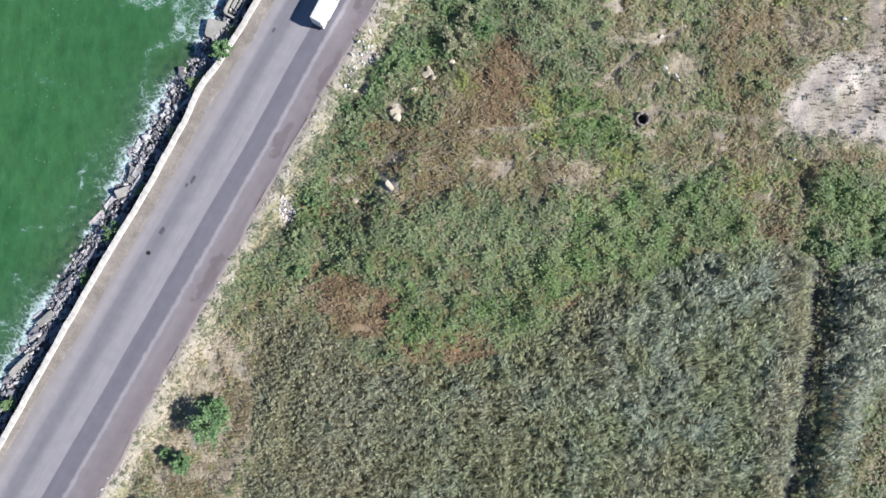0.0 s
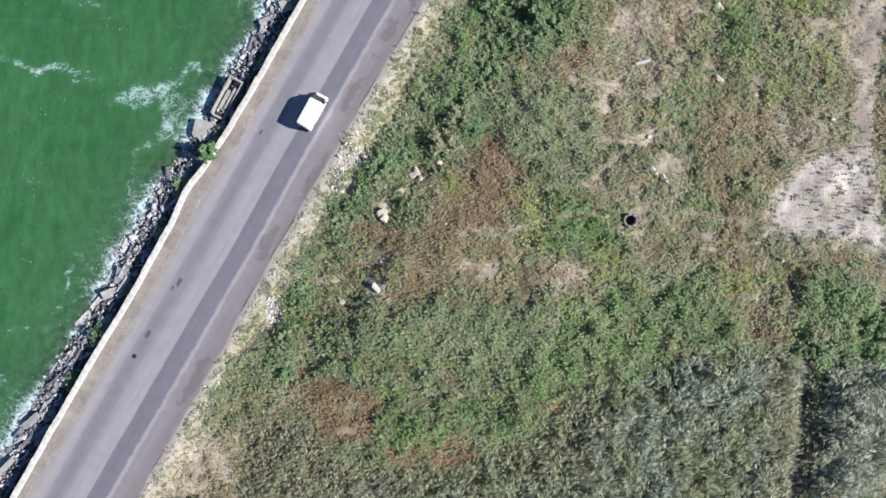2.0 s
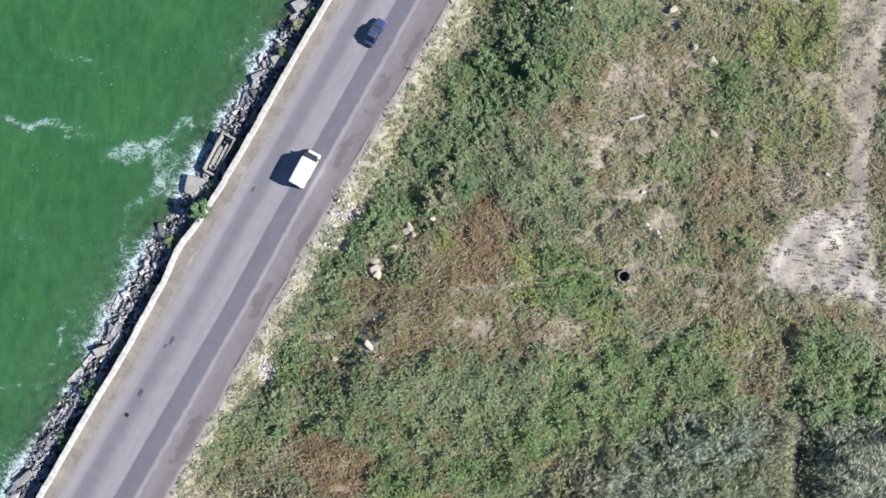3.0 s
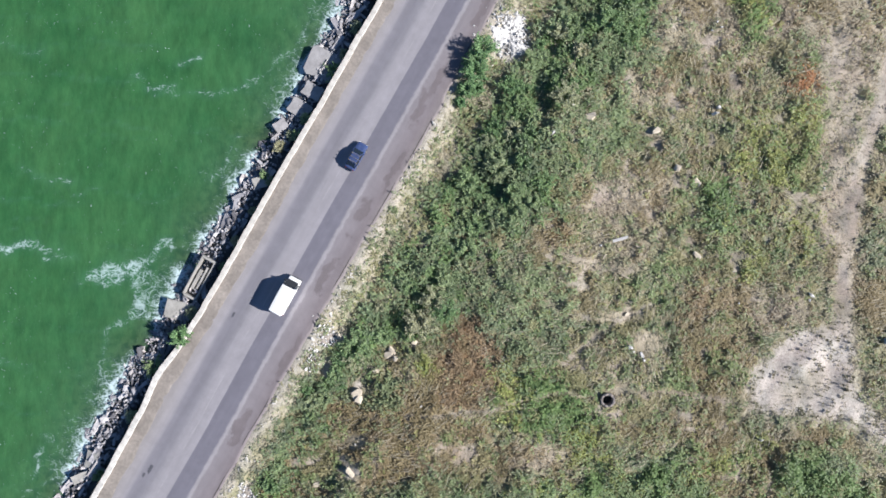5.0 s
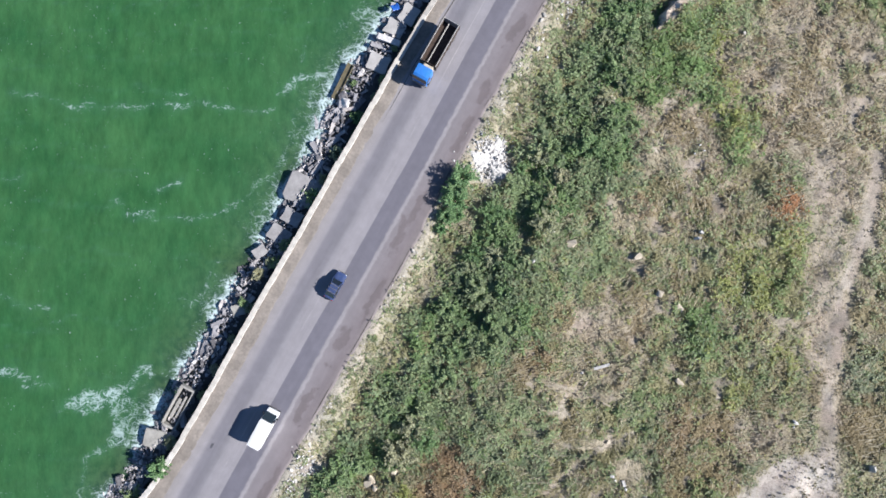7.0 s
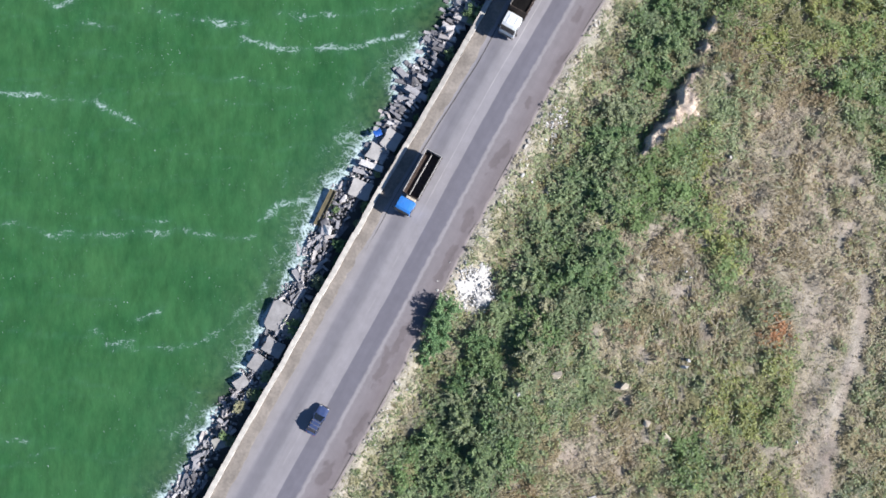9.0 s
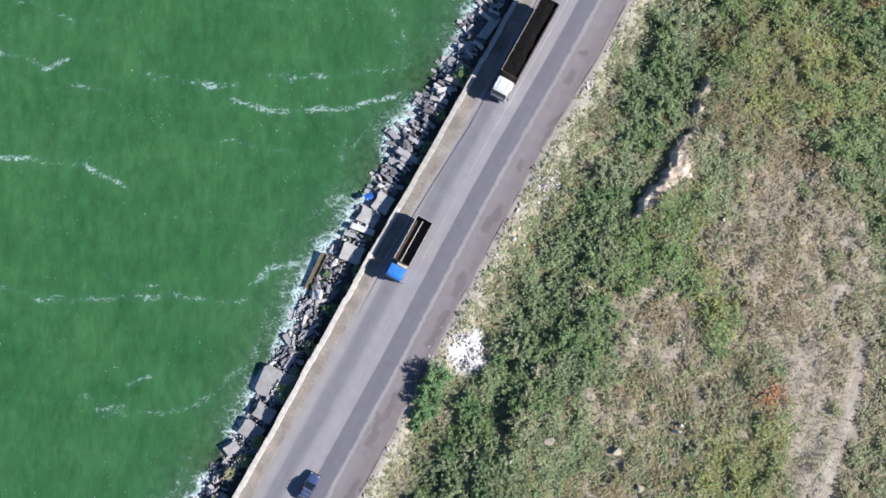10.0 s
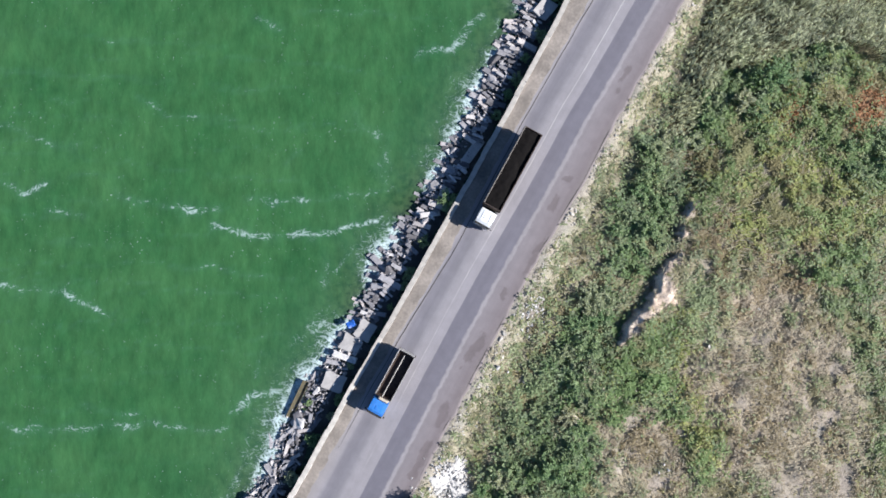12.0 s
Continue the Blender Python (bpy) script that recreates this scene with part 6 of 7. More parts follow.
# the thicket: shrubs strewn over its patches, no two too close
tx, ty = rng.uniform(-30, 84, 26000), rng.uniform(-8, 140, 26000)
found = growth(tx, ty)
ts, td = to_road(tx, ty)
fits = grows(found, "thicket", "copse") & (td > thicket_edge(ts) + 0.4 + 1.2 * (vnoise(tx, ty, 2.0, 409) - 0.5)) & (vnoise(tx, ty, 2.6, 407) > 0.42) & ~((beside(BANK, tx, ty) < 3.6) & (tx > np.interp(ty, [p[1] for p in BANK], [p[0] for p in BANK]) - 1.2) & (bank_side(tx, ty)[1] > 0.05))
for x, y in zip(tx[fits], ty[fits]):
    if all((x - p) ** 2 + (y - q) ** 2 > 1.72**2 for p, q in placed):
        placed.append((x, y))
        plant_shrub(float(x), float(y), SHRUBS[rng.integers(6)], float(np.clip(rng.lognormal(-0.12, 0.28), 0.5, 1.35)), rng.uniform(0, 360), "dark green wild shrub in the roadside thicket", "thicket shrubs")

# meadow
COLOURS = {"olive": (0.335, 0.312, 0.172), "green": (0.165, 0.27, 0.10), "teal": (0.195, 0.258, 0.163), "grey": (0.325, 0.325, 0.205), "dry": (0.445, 0.382, 0.312),
           "rust": (0.285, 0.205, 0.13), "yellow": (0.335, 0.375, 0.12), "sage": (0.255, 0.335, 0.182), "brown": (0.285, 0.228, 0.13)}


# shares of those kinds in each patch of growth
MIXES = {"lush": (3, 10, 1, 0, 0.5, 0.8, 3, 1, 3), "verge": (3, 1.2, 1, 5, 6, 0.1, 1.2, 6, 0.8), "rust": (0, 0, 0, 0, 2, 10, 0, 0, 5), "orange": (0, 0, 0, 0, 1, 12, 0, 0, 3), "brown": (4, 1.5, 0, 1, 3, 3, 0.5, 0.5, 9), "green": (1, 11, 2, 0, 0.3, 0.3, 2, 3, 0.5), "sage": (1, 2.5, 4, 3, 1, 0, 0.5, 8, 0.5), "thicket": (0.5, 7, 8, 2, 0, 0.1, 0, 7, 0.8),
         "copse": (0, 10, 6, 0, 0, 0, 2, 1, 1), "dry": (3, 0.6, 0.4, 3, 10, 0.8, 0.6, 0.3, 3.5), "yellow": (4, 4, 0, 0.8, 1.2, 1, 8, 1, 2.5), "olive": (7, 2.5, 1, 3, 6, 0.7, 1, 1, 3)}


def meadow(count, seed, leaves_each):
    r = np.random.default_rng(seed)
    x, y = r.uniform(-58, 84, count), r.uniform(-46, 152, count)
    s, d = to_road(x, y)
    keep = d > road_edge(s) + 0.35
    x, y, s, d = x[keep], y[keep], s[keep], d[keep]
    gone, lines = trodden(x, y)
    bare = np.maximum(np.maximum(np.maximum(patch(BARE, x, y, 0.32, 76), gone), lines), 0.8 * patch(PALE, x, y, 0.32, 75))
    found = growth(x, y, r)
    bare = np.maximum(bare, 1.17 * ((x - 31.2) ** 2 + (y - 20.4) ** 2 < 1.5**2))
    bare = np.maximum(bare, 1.1 * (((x - 17.0) / 2.9) ** 2 + ((y - 74.2) / 3.6) ** 2 < 1))
    dry, green, rust, yellow, teal, sage, brown = (patch(b, x, y, 0.32, sd, 0.6) for b, sd in ((DRY, 71), (GREEN, 72), (RUST, 73), (YELLOW, 77), (TEAL, 78), (SAGE, 70), (BROWN, 69)))
    green, teal, sage = 0.4 * green, 0.4 * teal, 0.5 * sage
    thick = 1.0 * grows(found, "thicket", "copse")
    reed = reed_share(x, y)
    edge = np.clip((8.4 - d) / 2.0 + (fbm(x, y, 2.0, 81) - 0.5) * 2.6, 0, 1)
    verge_dry = np.clip((12.0 - d) / 3 + (fbm(x, y, 3.0, 85) - 0.5) * 2.0, 0, 1)
    strip = np.clip(1.5 - (d - road_edge(s)) + (fbm(x, y, 1.6, 215) - 0.5) * 2.4, 0, 1)
    cliff = bank_rim(x, y)
    bed = np.exp(-((x - np.interp(y, [-60, -35, -19, -9, -4, 0], [51.0, 53.0, 55.4, 56.9, 57.6, 57.0])) / 1.4) ** 4) * (y < 0.5)
    dens = (0.45 + 0.55 * np.clip(fbm(x, y, 1.3, 161, 3) * 3.2 - 1.0, 0, 1)) * (1 - 0.93 * np.minimum(bare, 1)) * (1 - (0.12 + 0.4 * np.clip((s + 55) / 15, 0, 1) * np.clip(vnoise(x, y, 1.4, 213) * 2.2 - 0.5, 0, 1)) * np.clip(edge + 0.5 * verge_dry, 0, 1)) * (1 - 0.3 * grows(found, "dry")) * (1 - 0.3 * grows(found, "verge")) * (1 - 0.8 * strip) * (1 - reed) * (1 - 0.95 * cliff) * (1 - 0.95 * bed)
    keep = r.random(len(x)) < dens
    x, y, d, dry, green, rust, yellow, verge_dry, thick, teal, sage, brown, bare, found = (a[keep] for a in (x, y, d, dry, green, rust, yellow, verge_dry, thick, teal, sage, brown, bare, found))
    verge_dry = verge_dry * np.where(grows(found, "sage", "verge"), 0.3, np.where(grows(found, "thicket"), 0.4, 1.0))
    big, mid_n, clump = fbm(x, y, 9.0, 165), fbm(x, y, 3.0, 167), fbm(x, y, 2.0, 187, 3)
    some = np.clip(1.3 - dry - green - rust - yellow - teal - sage - brown, 0.06, 1) * (1 - 0.75 * verge_dry)
    w = np.stack([0.5 * some, 0.12 * some + 3.0 * green + np.clip(big - 0.5, 0, 1) * 1.5 * some + 0.8 * thick, 0.15 * some + 0.5 * green + 0.9 * thick + 3.0 * teal + np.clip(vnoise(x, y, 5.0, 191) - 0.5, 0, 1) * 2 * some,
                  (0.3 + np.clip(mid_n - 0.5, 0, 1) * 3) * some + 0.4 * teal + 0.4 * sage, 0.75 * some + 2.6 * dry + 1.5 * verge_dry + 0.25 * brown + np.clip(0.5 - mid_n, 0, 1) * 2, 0.03 + 4.5 * rust + 0.2 * brown,
                  0.05 * some + 2.6 * yellow + 0.3 * sage, 0.12 * some + 4.2 * sage + 0.3 * green + 0.3 * verge_dry, 0.35 * some + 2.6 * brown + 0.5 * dry + 0.4 * rust + np.clip(0.45 - big, 0, 1) * 2], -1)
    w = w / w.sum(1, keepdims=True)
    for kind, shares in MIXES.items():
        m = grows(found, kind)
        own = 0.85 if kind in ("thicket", "lush", "green", "yellow") else 0.65
        w[m] = (1 - own) * w[m] + own * np.array(shares) / sum(shares)
    order = 0.5 * vnoise(x, y, 0.9, 181) + 1.2 * vnoise(x, y, 2.6, 183) + 0.6 * vnoise(x, y, 6.0, 185) + 0.25 * r.random(len(x))
    chance = order.argsort().argsort() / len(x)
    pick = (w.cumsum(1) / w.sum(1, keepdims=True) < chance[:, None]).sum(1).clip(0, 8)
    pal = np.array(list(COLOURS.values()))
    col = pal[pick] * 0.6 + (w / w.sum(1, keepdims=True)) @ pal * 0.4
    turf = np.clip(vnoise(x, y, 1.1, 205) * 1.6 + 0.5 * (vnoise(x, y, 4.0, 207) - 0.5) - 0.3 + 0.4 * np.clip((-50 - to_road(x, y)[0]) / 8, 0, 1), 0, 1)[:, None]
    col = col * (1 - 0.75 * verge_dry[:, None]) + (np.array((0.245, 0.275, 0.185)) * turf + np.array((0.395, 0.37, 0.325)) * (1 - turf)) * 0.75 * verge_dry[:, None]
    clod = 0.8 * (bare > 0.55)[:, None]
    col = col * (1 - clod) + np.array((0.21, 0.195, 0.135)) * clod
    col = col * (0.93 + 0.22 * vnoise(x, y, 0.7, 195) + 0.55 * (fbm(x, y, 4.0, 196, 3) - 0.5))[:, None]
    flame = 0.65 * grows(found, "orange")[:, None]
    col = col * (1 - flame) + np.array((0.52, 0.235, 0.105)) * flame
    rise = np.clip(clump * 2.4 - 0.7, 0, 1)
    tall = np.array([0.26, 0.46, 0.46, 0.3, 0.14, 0.28, 0.32, 0.5, 0.26])[pick] * (0.15 + 1.75 * rise)
    bushy = np.maximum(grows(found, "green", "lush", "thicket", "copse"), np.maximum(0.6 * grows(found, "sage", "yellow"), 0.3 * grows(found, "verge")))
    tall = tall + bushy * 0.95 * np.clip(fbm(x, y, 2.2, 203, 3) * 2.8 - 0.9, 0, 1)
    tall = tall * np.clip((d - 7.0) / 3.0, 0.45, 1) * (1 - 0.8 * np.minimum(bare, 1))
    k = leaves_each
    z = land_height(x, y)
    n = len(x) * k
    rep = lambda a: np.repeat(a, k, 0)
    px, py, h = rep(x) + r.normal(0, 0.14, n), rep(y) + r.normal(0, 0.14, n), rep(tall)
    base = np.stack([px, py, rep(z) + r.uniform(0.2, 1.0, n) * h], -1)
    slim = np.array([0.42, 0.62, 0.6, 0.42, 0.3, 0.46, 0.48, 0.55, 0.4])[pick]
    ln = 0.47 * r.uniform(0.55, 1.45, n) * rep(1 - 0.72 * np.minimum(bare, 1))
    combed = np.array([0.9, 2.5, 2.5, 0.8, 0.6, 1.3, 1.6, 2.0, 1.0])[pick]
    lie = rep(vnoise(x, y, 4.0, 193) * 4.5 + r.normal(0, 0.4, len(x))) + r.normal(0, 1, n) * rep(combed)
    v, q = leaf_quads(base, ln, ln * rep(slim) * 0.7, lie, r.normal(0.12, 0.2, n), r.normal(0, 0.22, n))
    # long pale stalks combed over by the wind
    m = 9000
    fx, fy = r.uniform(-20, 84, m * 3), r.uniform(0, 125, m * 3)
    fs, fd = to_road(fx, fy)
    fit = (fd > 16) & (reed_share(fx, fy) < 0.5) & (patch(GREEN, fx, fy, 0.32, 72) < 0.6) & (fbm(fx, fy, 5.0, 197) > 0.47) & (np.maximum(*trodden(fx, fy)) < 0.25)
    fx, fy = fx[fit][:m], fy[fit][:m]
    m = len(fx)
    foot = np.stack([fx, fy, land_height(fx, fy) + r.uniform(0.25, 0.5, m)], -1)
    sv, sq = leaf_quads(foot, r.uniform(0.7, 2.0, m), r.uniform(0.05, 0.11, m), radians(42) + (vnoise(fx, fy, 12.0, 199) - 0.5) * 2.2 + r.normal(0, 0.25, m), r.normal(0.03, 0.05, m), r.normal(0, 0.2, m))
    pale = np.array((0.52, 0.47, 0.37))[None] * r.uniform(0.75, 1.1, m)[:, None]
    # single dark tufts on the bare sand and the dry turf
    ux, uy = np.concatenate([r.uniform(50, 78, 1500), r.uniform(-58, 84, 15000)]), np.concatenate([r.uniform(10, 34, 1500), r.uniform(-40, 120, 15000)])
    us, ud = to_road(ux, uy)
    open_soil = np.maximum(*trodden(ux, uy)) > 0.5
    fit = (ud > 7.6) & (open_soil | (grows(growth(ux, uy), "dry") & (r.random(len(ux)) < 0.5))) & (reed_share(ux, uy) < 0.5) & (vnoise(ux, uy, 2.4, 211) > 0.3)
    ux, uy = np.repeat(ux[fit], 7), np.repeat(uy[fit], 7)
    u = len(ux)
    wide = np.repeat(r.lognormal(-1.75, 0.4, u // 7), 7)
    tv, tq = leaf_quads(np.stack([ux, uy, land_height(ux, uy) + r.uniform(0.02, 0.2, u)], -1), wide, wide * 0.45, r.uniform(0, 6.28, u), r.normal(0.55, 0.3, u), r.normal(0, 0.3, u))
    dull = np.repeat(np.array((0.16, 0.15, 0.10))[None] * r.uniform(0.7, 1.7, (u // 7, 1)), 7, 0)
    return fast_mesh("weeds", np.concatenate([v, sv, tv]), np.concatenate([q, sq + len(v), tq + len(v) + len(sv)]), np.concatenate([np.repeat(rep(col), 4, 0), np.repeat(pale, 4, 0), np.repeat(dull, 4, 0)]))


thing("weeds", meadow(425000, 401, 5), MAT_WEEDS, "mixed green, olive and dried wild weeds and grass", "weeds", kind="stuff")


def reed_bed(count, seed):
    r = np.random.default_rng(seed)
    x, y = r.uniform(-34, 92, count), r.uniform(-58, 165, count)
    keep = (y < 3) | (y > 108)
    x, y = x[keep], y[keep]
    dens = reed_share(x, y) * (0.6 + 0.4 * np.clip(fbm(x, y, 2.0, 171) * 2.4 - 0.5, 0, 1))
    keep = r.random(len(x)) < dens
    x, y = x[keep], y[keep]
    z = land_height(x, y)
    k = 4
    n = len(x) * k
    rep = lambda a: np.repeat(a, k, 0)
    top = (0.75 + 0.6 * fbm(x, y, 3.0, 173) + 1.3 * np.clip(fbm(x, y, 1.5, 174) * 2 - 0.5, 0, 1)) * np.clip((x + 31) / 26, 0.3, 1)
    for step in (0.8, 1.6, 2.6):
        top = top * np.where(reed_share(x - step, y + step * 0.9) > 0.5, 1.0, 0.72) + r.normal(0, 0.12, len(x))
    top = top * r.uniform(0.6, 1.3, len(x))
    rim = np.clip(1 - np.abs(x - np.interp(y, [-28, -9, 0], [49.5, 53.0, 51.5])) / 3.0, 0, 1) * (y < 2)
    brown, blue = np.clip(fbm(x, y, 8.0, 175) * 3 - 1.2, 0, 1), np.clip(fbm(x, y, 5.0, 177) * 3 - 1.1, 0, 1)
    col = np.array((0.31, 0.345, 0.22))[None] * (1 - blue[:, None]) + np.array((0.32, 0.37, 0.295))[None] * blue[:, None]
    pale = np.clip((14 - x) / 50, 0, 0.55)[:, None] * (y < 5)[:, None]
    col = col * (1 - pale) + np.array((0.37, 0.365, 0.275)) * pale
    cool = 0.5 * np.clip((x - 12) / 25, 0, 1)[:, None] * blue[:, None]
    col = col * (1 - cool) + np.array((0.335, 0.385, 0.33)) * cool
    col = col * (1 - 0.35 * brown[:, None]) + np.array((0.34, 0.29, 0.20)) * 0.35 * brown[:, None]
    col = col * (1 - 0.5 * rim[:, None]) + np.array((0.36, 0.31, 0.22)) * 0.5 * rim[:, None]
    top = top * np.where(x > 56, 1.45, 1.0)
    north = (y > 100)[:, None]
    east = np.clip((x - 58) / 2, 0, 1)[:, None] * ~north
    col = np.where(north, col * 0.4 + np.array((0.37, 0.395, 0.25)) * 0.72, col * 1.05 * (1 - 0.7 * east) + np.array((0.40, 0.43, 0.36)) * 0.76 * east) * r.lognormal(0, 0.17, (len(x), 1))
    base = np.stack([rep(x) + r.normal(0, 0.05, n), rep(y) + r.normal(0, 0.05, n), rep(z) + rep(top) * r.uniform(0.5, 1.0, n)], -1)
    fine = rep(np.interp(x, [-24, 34], [0.5, 0.92]) * np.where(y > 100, 0.68, 1.0))
    ln = r.uniform(0.6, 1.25, n) * fine
    heading = rep(0.85 + 1.5 * (vnoise(x, y, 2.2, 179) - 0.5) + r.normal(0, 0.4, len(x))) + r.normal(0, 0.3, n)
    v, q = leaf_quads(base, ln, r.uniform(0.12, 0.19, n) * (0.3 + 0.7 * fine), heading, r.normal(0.15, 0.3, n), r.normal(0, 0.4, n))
    m = len(x)
    sv, sq = leaf_quads(np.stack([x, y, z - 0.05], -1), top + 0.1, np.full(m, 0.06), r.uniform(0, 6.28, m), np.full(m, 1.5), r.normal(0, 0.5, m))
    return fast_mesh("reeds", np.concatenate([v, sv]), np.concatenate([q, sq + len(v)]), np.concatenate([np.repeat(rep(col), 4, 0), np.repeat(col * 0.8, 4, 0)]))


thing("reeds", reed_bed(330000, 411), MAT_REED, "dense grey-green reed bed swaying in the wind", "reeds", kind="stuff")


# ---- loose things on the land ----
def ground_z(x, y):
    return float(land_height(np.array([float(x)]), np.array([float(y)]))[0])


WHITE_ROCKS = [shared("chunk", rock_bmesh(sz, 500 + k), MAT_CHALK) for k, sz in enumerate([(0.7, 0.5, 0.4), (0.5, 0.45, 0.35), (0.9, 0.6, 0.4)])]
PALE_ROCKS = [shared("field_stone", rock_bmesh(sz, 520 + k), MAT_LIMESTONE) for k, sz in enumerate([(0.8, 0.6, 0.35), (0.6, 0.5, 0.35), (1.3, 0.6, 0.35)])]


def rubble_pile(x, y, rx, ry, count, height, label):
    """A heap of white building rubble: a low core with chunks over it."""
    r = np.random.default_rng(int(abs(x) * 10))
    n, m = 24, 7
    verts, faces = [(0, 0, height)], []
    for j in range(1, m + 1):
        for k in range(n):
            a, q = 2 * math.pi * k / n, j / m
            w = 1 + 0.28 * math.sin(3 * a + x) + 0.2 * math.sin(7 * a) + 0.12 * math.sin(11 * a + 1)
            verts.append((math.cos(a) * rx * q * w, math.sin(a) * ry * q * w, height * (1 - q**1.6) * r.uniform(0.7, 1.15) - 0.12 * (j == m) + ground_z(x + math.cos(a) * rx * q * w, y + math.sin(a) * ry * q * w) - ground_z(x, y)))
    for k in range(n):
        faces.append((0, 1 + k, 1 + (k + 1) % n))
        for j in range(m - 1):
            p = 1 + j * n
            faces.append((p + k, p + n + k, p + n + (k + 1) % n, p + (k + 1) % n))
    me = bpy.data.meshes.new("rubble_mound")
    me.from_pydata(verts, [], faces)
    me.materials.append(MAT_CHALK if height > 0.4 else MAT_DIRT)
    base = tagged(new("rubble_mound", me), label, "rubble mound")
    base.matrix_world = pose(x, y, ground_z(x, y) + 0.02)
    for k in range(count):
        a, q = r.uniform(0, 2 * math.pi), math.sqrt(r.random()) * 1.1 + 0.25 * r.exponential()
        ob = part("chunk", WHITE_ROCKS[r.integers(3)], None, base)
        px, py = math.cos(a) * q * rx, math.sin(a) * q * ry
        lift = height * max(0, 1 - q**1.6) + ground_z(x + px, y + py) - ground_z(x, y)
        ob.matrix_basis = pose(px, py, lift + 0.06, r.uniform(0, 360), r.uniform(0, 360), r.uniform(0, 360)) @ Matrix.Scale(min(0.95, r.lognormal(-0.85, 0.4)), 4)
    return base


rubble_pile(17.2, 74.3, 2.7, 2.9, 298, 0.5, "heap of bright white broken rubble on the verge")
rubble_pile(29.8, 98.0, 1.8, 2.4, 170, 0.18, "low scatter of white broken rubble on the verge")
rubble_pile(-9.6, 29.6, 1.1, 1.6, 75, 0.16, "small scatter of white rubble by the road")
rubble_pile(-20.9, 6.7, 0.9, 1.5, 60, 0.16, "small scatter of white rubble by the road")
rubble_pile(-11.6, 26.2, 0.8, 1.6, 55, 0.15, "small scatter of white rubble by the road")

# single stones: x, y, size
WHITE_STONES = [(34.6, 28.1, 1.1), (35.1, 27.4, 0.8), (36.3, 26.9, 0.9), (53.7, 14.7, 1.0), (22.8, 59.2, 1.3), (72.7, 29.1, 1.4), (36.5, 26.2, 0.8), (47.9, 63.6, 1.3), (47.4, 62.7, 1.0), (23.9, 90.6, 1.1), (25.5, 89.8, 0.8),
                (61.5, 35.8, 0.9), (57.6, 31.6, 0.6), (63.8, 51.7, 0.7), (61.5, 35.0, 0.5), (50.9, 34.5, 0.6), (47.2, 75.3, 0.7), (48.5, 75.7, 0.6), (47.9, 76.5, 0.6), (46.7, 124.1, 0.7), (30.3, 43.0, 0.6)]
for k, (x, y, size) in enumerate(WHITE_STONES):
    ob = tagged(new("stone", WHITE_ROCKS[k % 3]), "bright white lump of stone lying in the weeds", "stone", "white stones in the meadow")
    ob.matrix_world = pose(x, y, ground_z(x, y) + 0.4 * size, 10 * k, 15 * k, 47 * k) @ Matrix.Scale(size * 1.1, 4)
PALE_STONES = [(-5.4, 21.4, 1.3), (-5.0, 20.4, 1.3), (-5.6, 20.8, 0.9), (-0.8, 26.8, 1.0), (0.2, 26.3, 0.9), (-0.3, 27.4, 0.7), (-2.6, 24.6, 0.8), (3.0, 28.7, 0.9), (-6.1, 10.2, 0.8), (-11.0, 8.1, 0.8), (41.8, 54.5, 1.1), (44.7, 52.5, 0.8), (38.4, 60.0, 1.0), (34.3, 83.3, 0.9), (35.3, 82.8, 1.1), (28.6, 61.7, 1.2), (46.4, 51.4, 0.7), (44.6, 41.6, 0.7), (34.1, 32.9, 0.6), (39.1, 87.2, 0.9)]
for k, (x, y, size) in enumerate(PALE_STONES):
    ob = tagged(new("stone", PALE_ROCKS[k % 3]), "pale sandy limestone lump half sunk in weeds", "stone", "limestone lumps in the meadow")
    ob.matrix_world = pose(x, y, ground_z(x, y) + 0.36 * size, 5 * (k % 3), 4 * (k % 4), 61 * k) @ Matrix.Scale(size * 1.6, 4)


# crumbs of stone strewn over verge and meadow
def crumbs(count, seed):
    r = np.random.default_rng(seed)
    s, d = r.uniform(-100, 112, count), 6.9 + r.exponential(1.0, count) * np.where(r.random(count) < 0.72, 1.6, 26)
    x, y = from_road(s, d)
    clear = (reed_share(x, y) < 0.5) & (d < 75) & ((fbm(x, y, 4.0, 301) > 0.47) | (d > 13))
    x, y = x[clear], y[clear]
    z = land_height(x, y)
    verts, faces, shape = [], [], [np.array([v.co for v in me.vertices]) for me in WHITE_ROCKS + PALE_ROCKS]
    polys = [[list(p.vertices) for p in me.polygons] for me in WHITE_ROCKS + PALE_ROCKS]
    at = 0
    for k in range(len(x)):
        j = r.integers(6)
        size = float(np.clip(r.lognormal(-1.35, 0.45), 0.12, 0.6))
        a = r.uniform(0, 6.28)
        c = shape[j] * size
        verts.append(np.stack([x[k] + c[:, 0] * math.cos(a) - c[:, 1] * math.sin(a), y[k] + c[:, 0] * math.sin(a) + c[:, 1] * math.cos(a), z[k] + 0.12 + c[:, 2]], -1))
        faces += [[at + i for i in p] for p in polys[j]]
        at += len(c)
    me = bpy.data.meshes.new("crumbs")
    me.from_pydata(np.concatenate(verts).tolist(), [], faces)
    return me


thing("stone_crumbs", crumbs(1500, 611), plain("pale_crumbs", (0.56, 0.53, 0.48), 0.9, wear=0.35, scale=0.8), "small pale stone and rubble crumbs strewn over verge", "crumbs", kind="stuff")


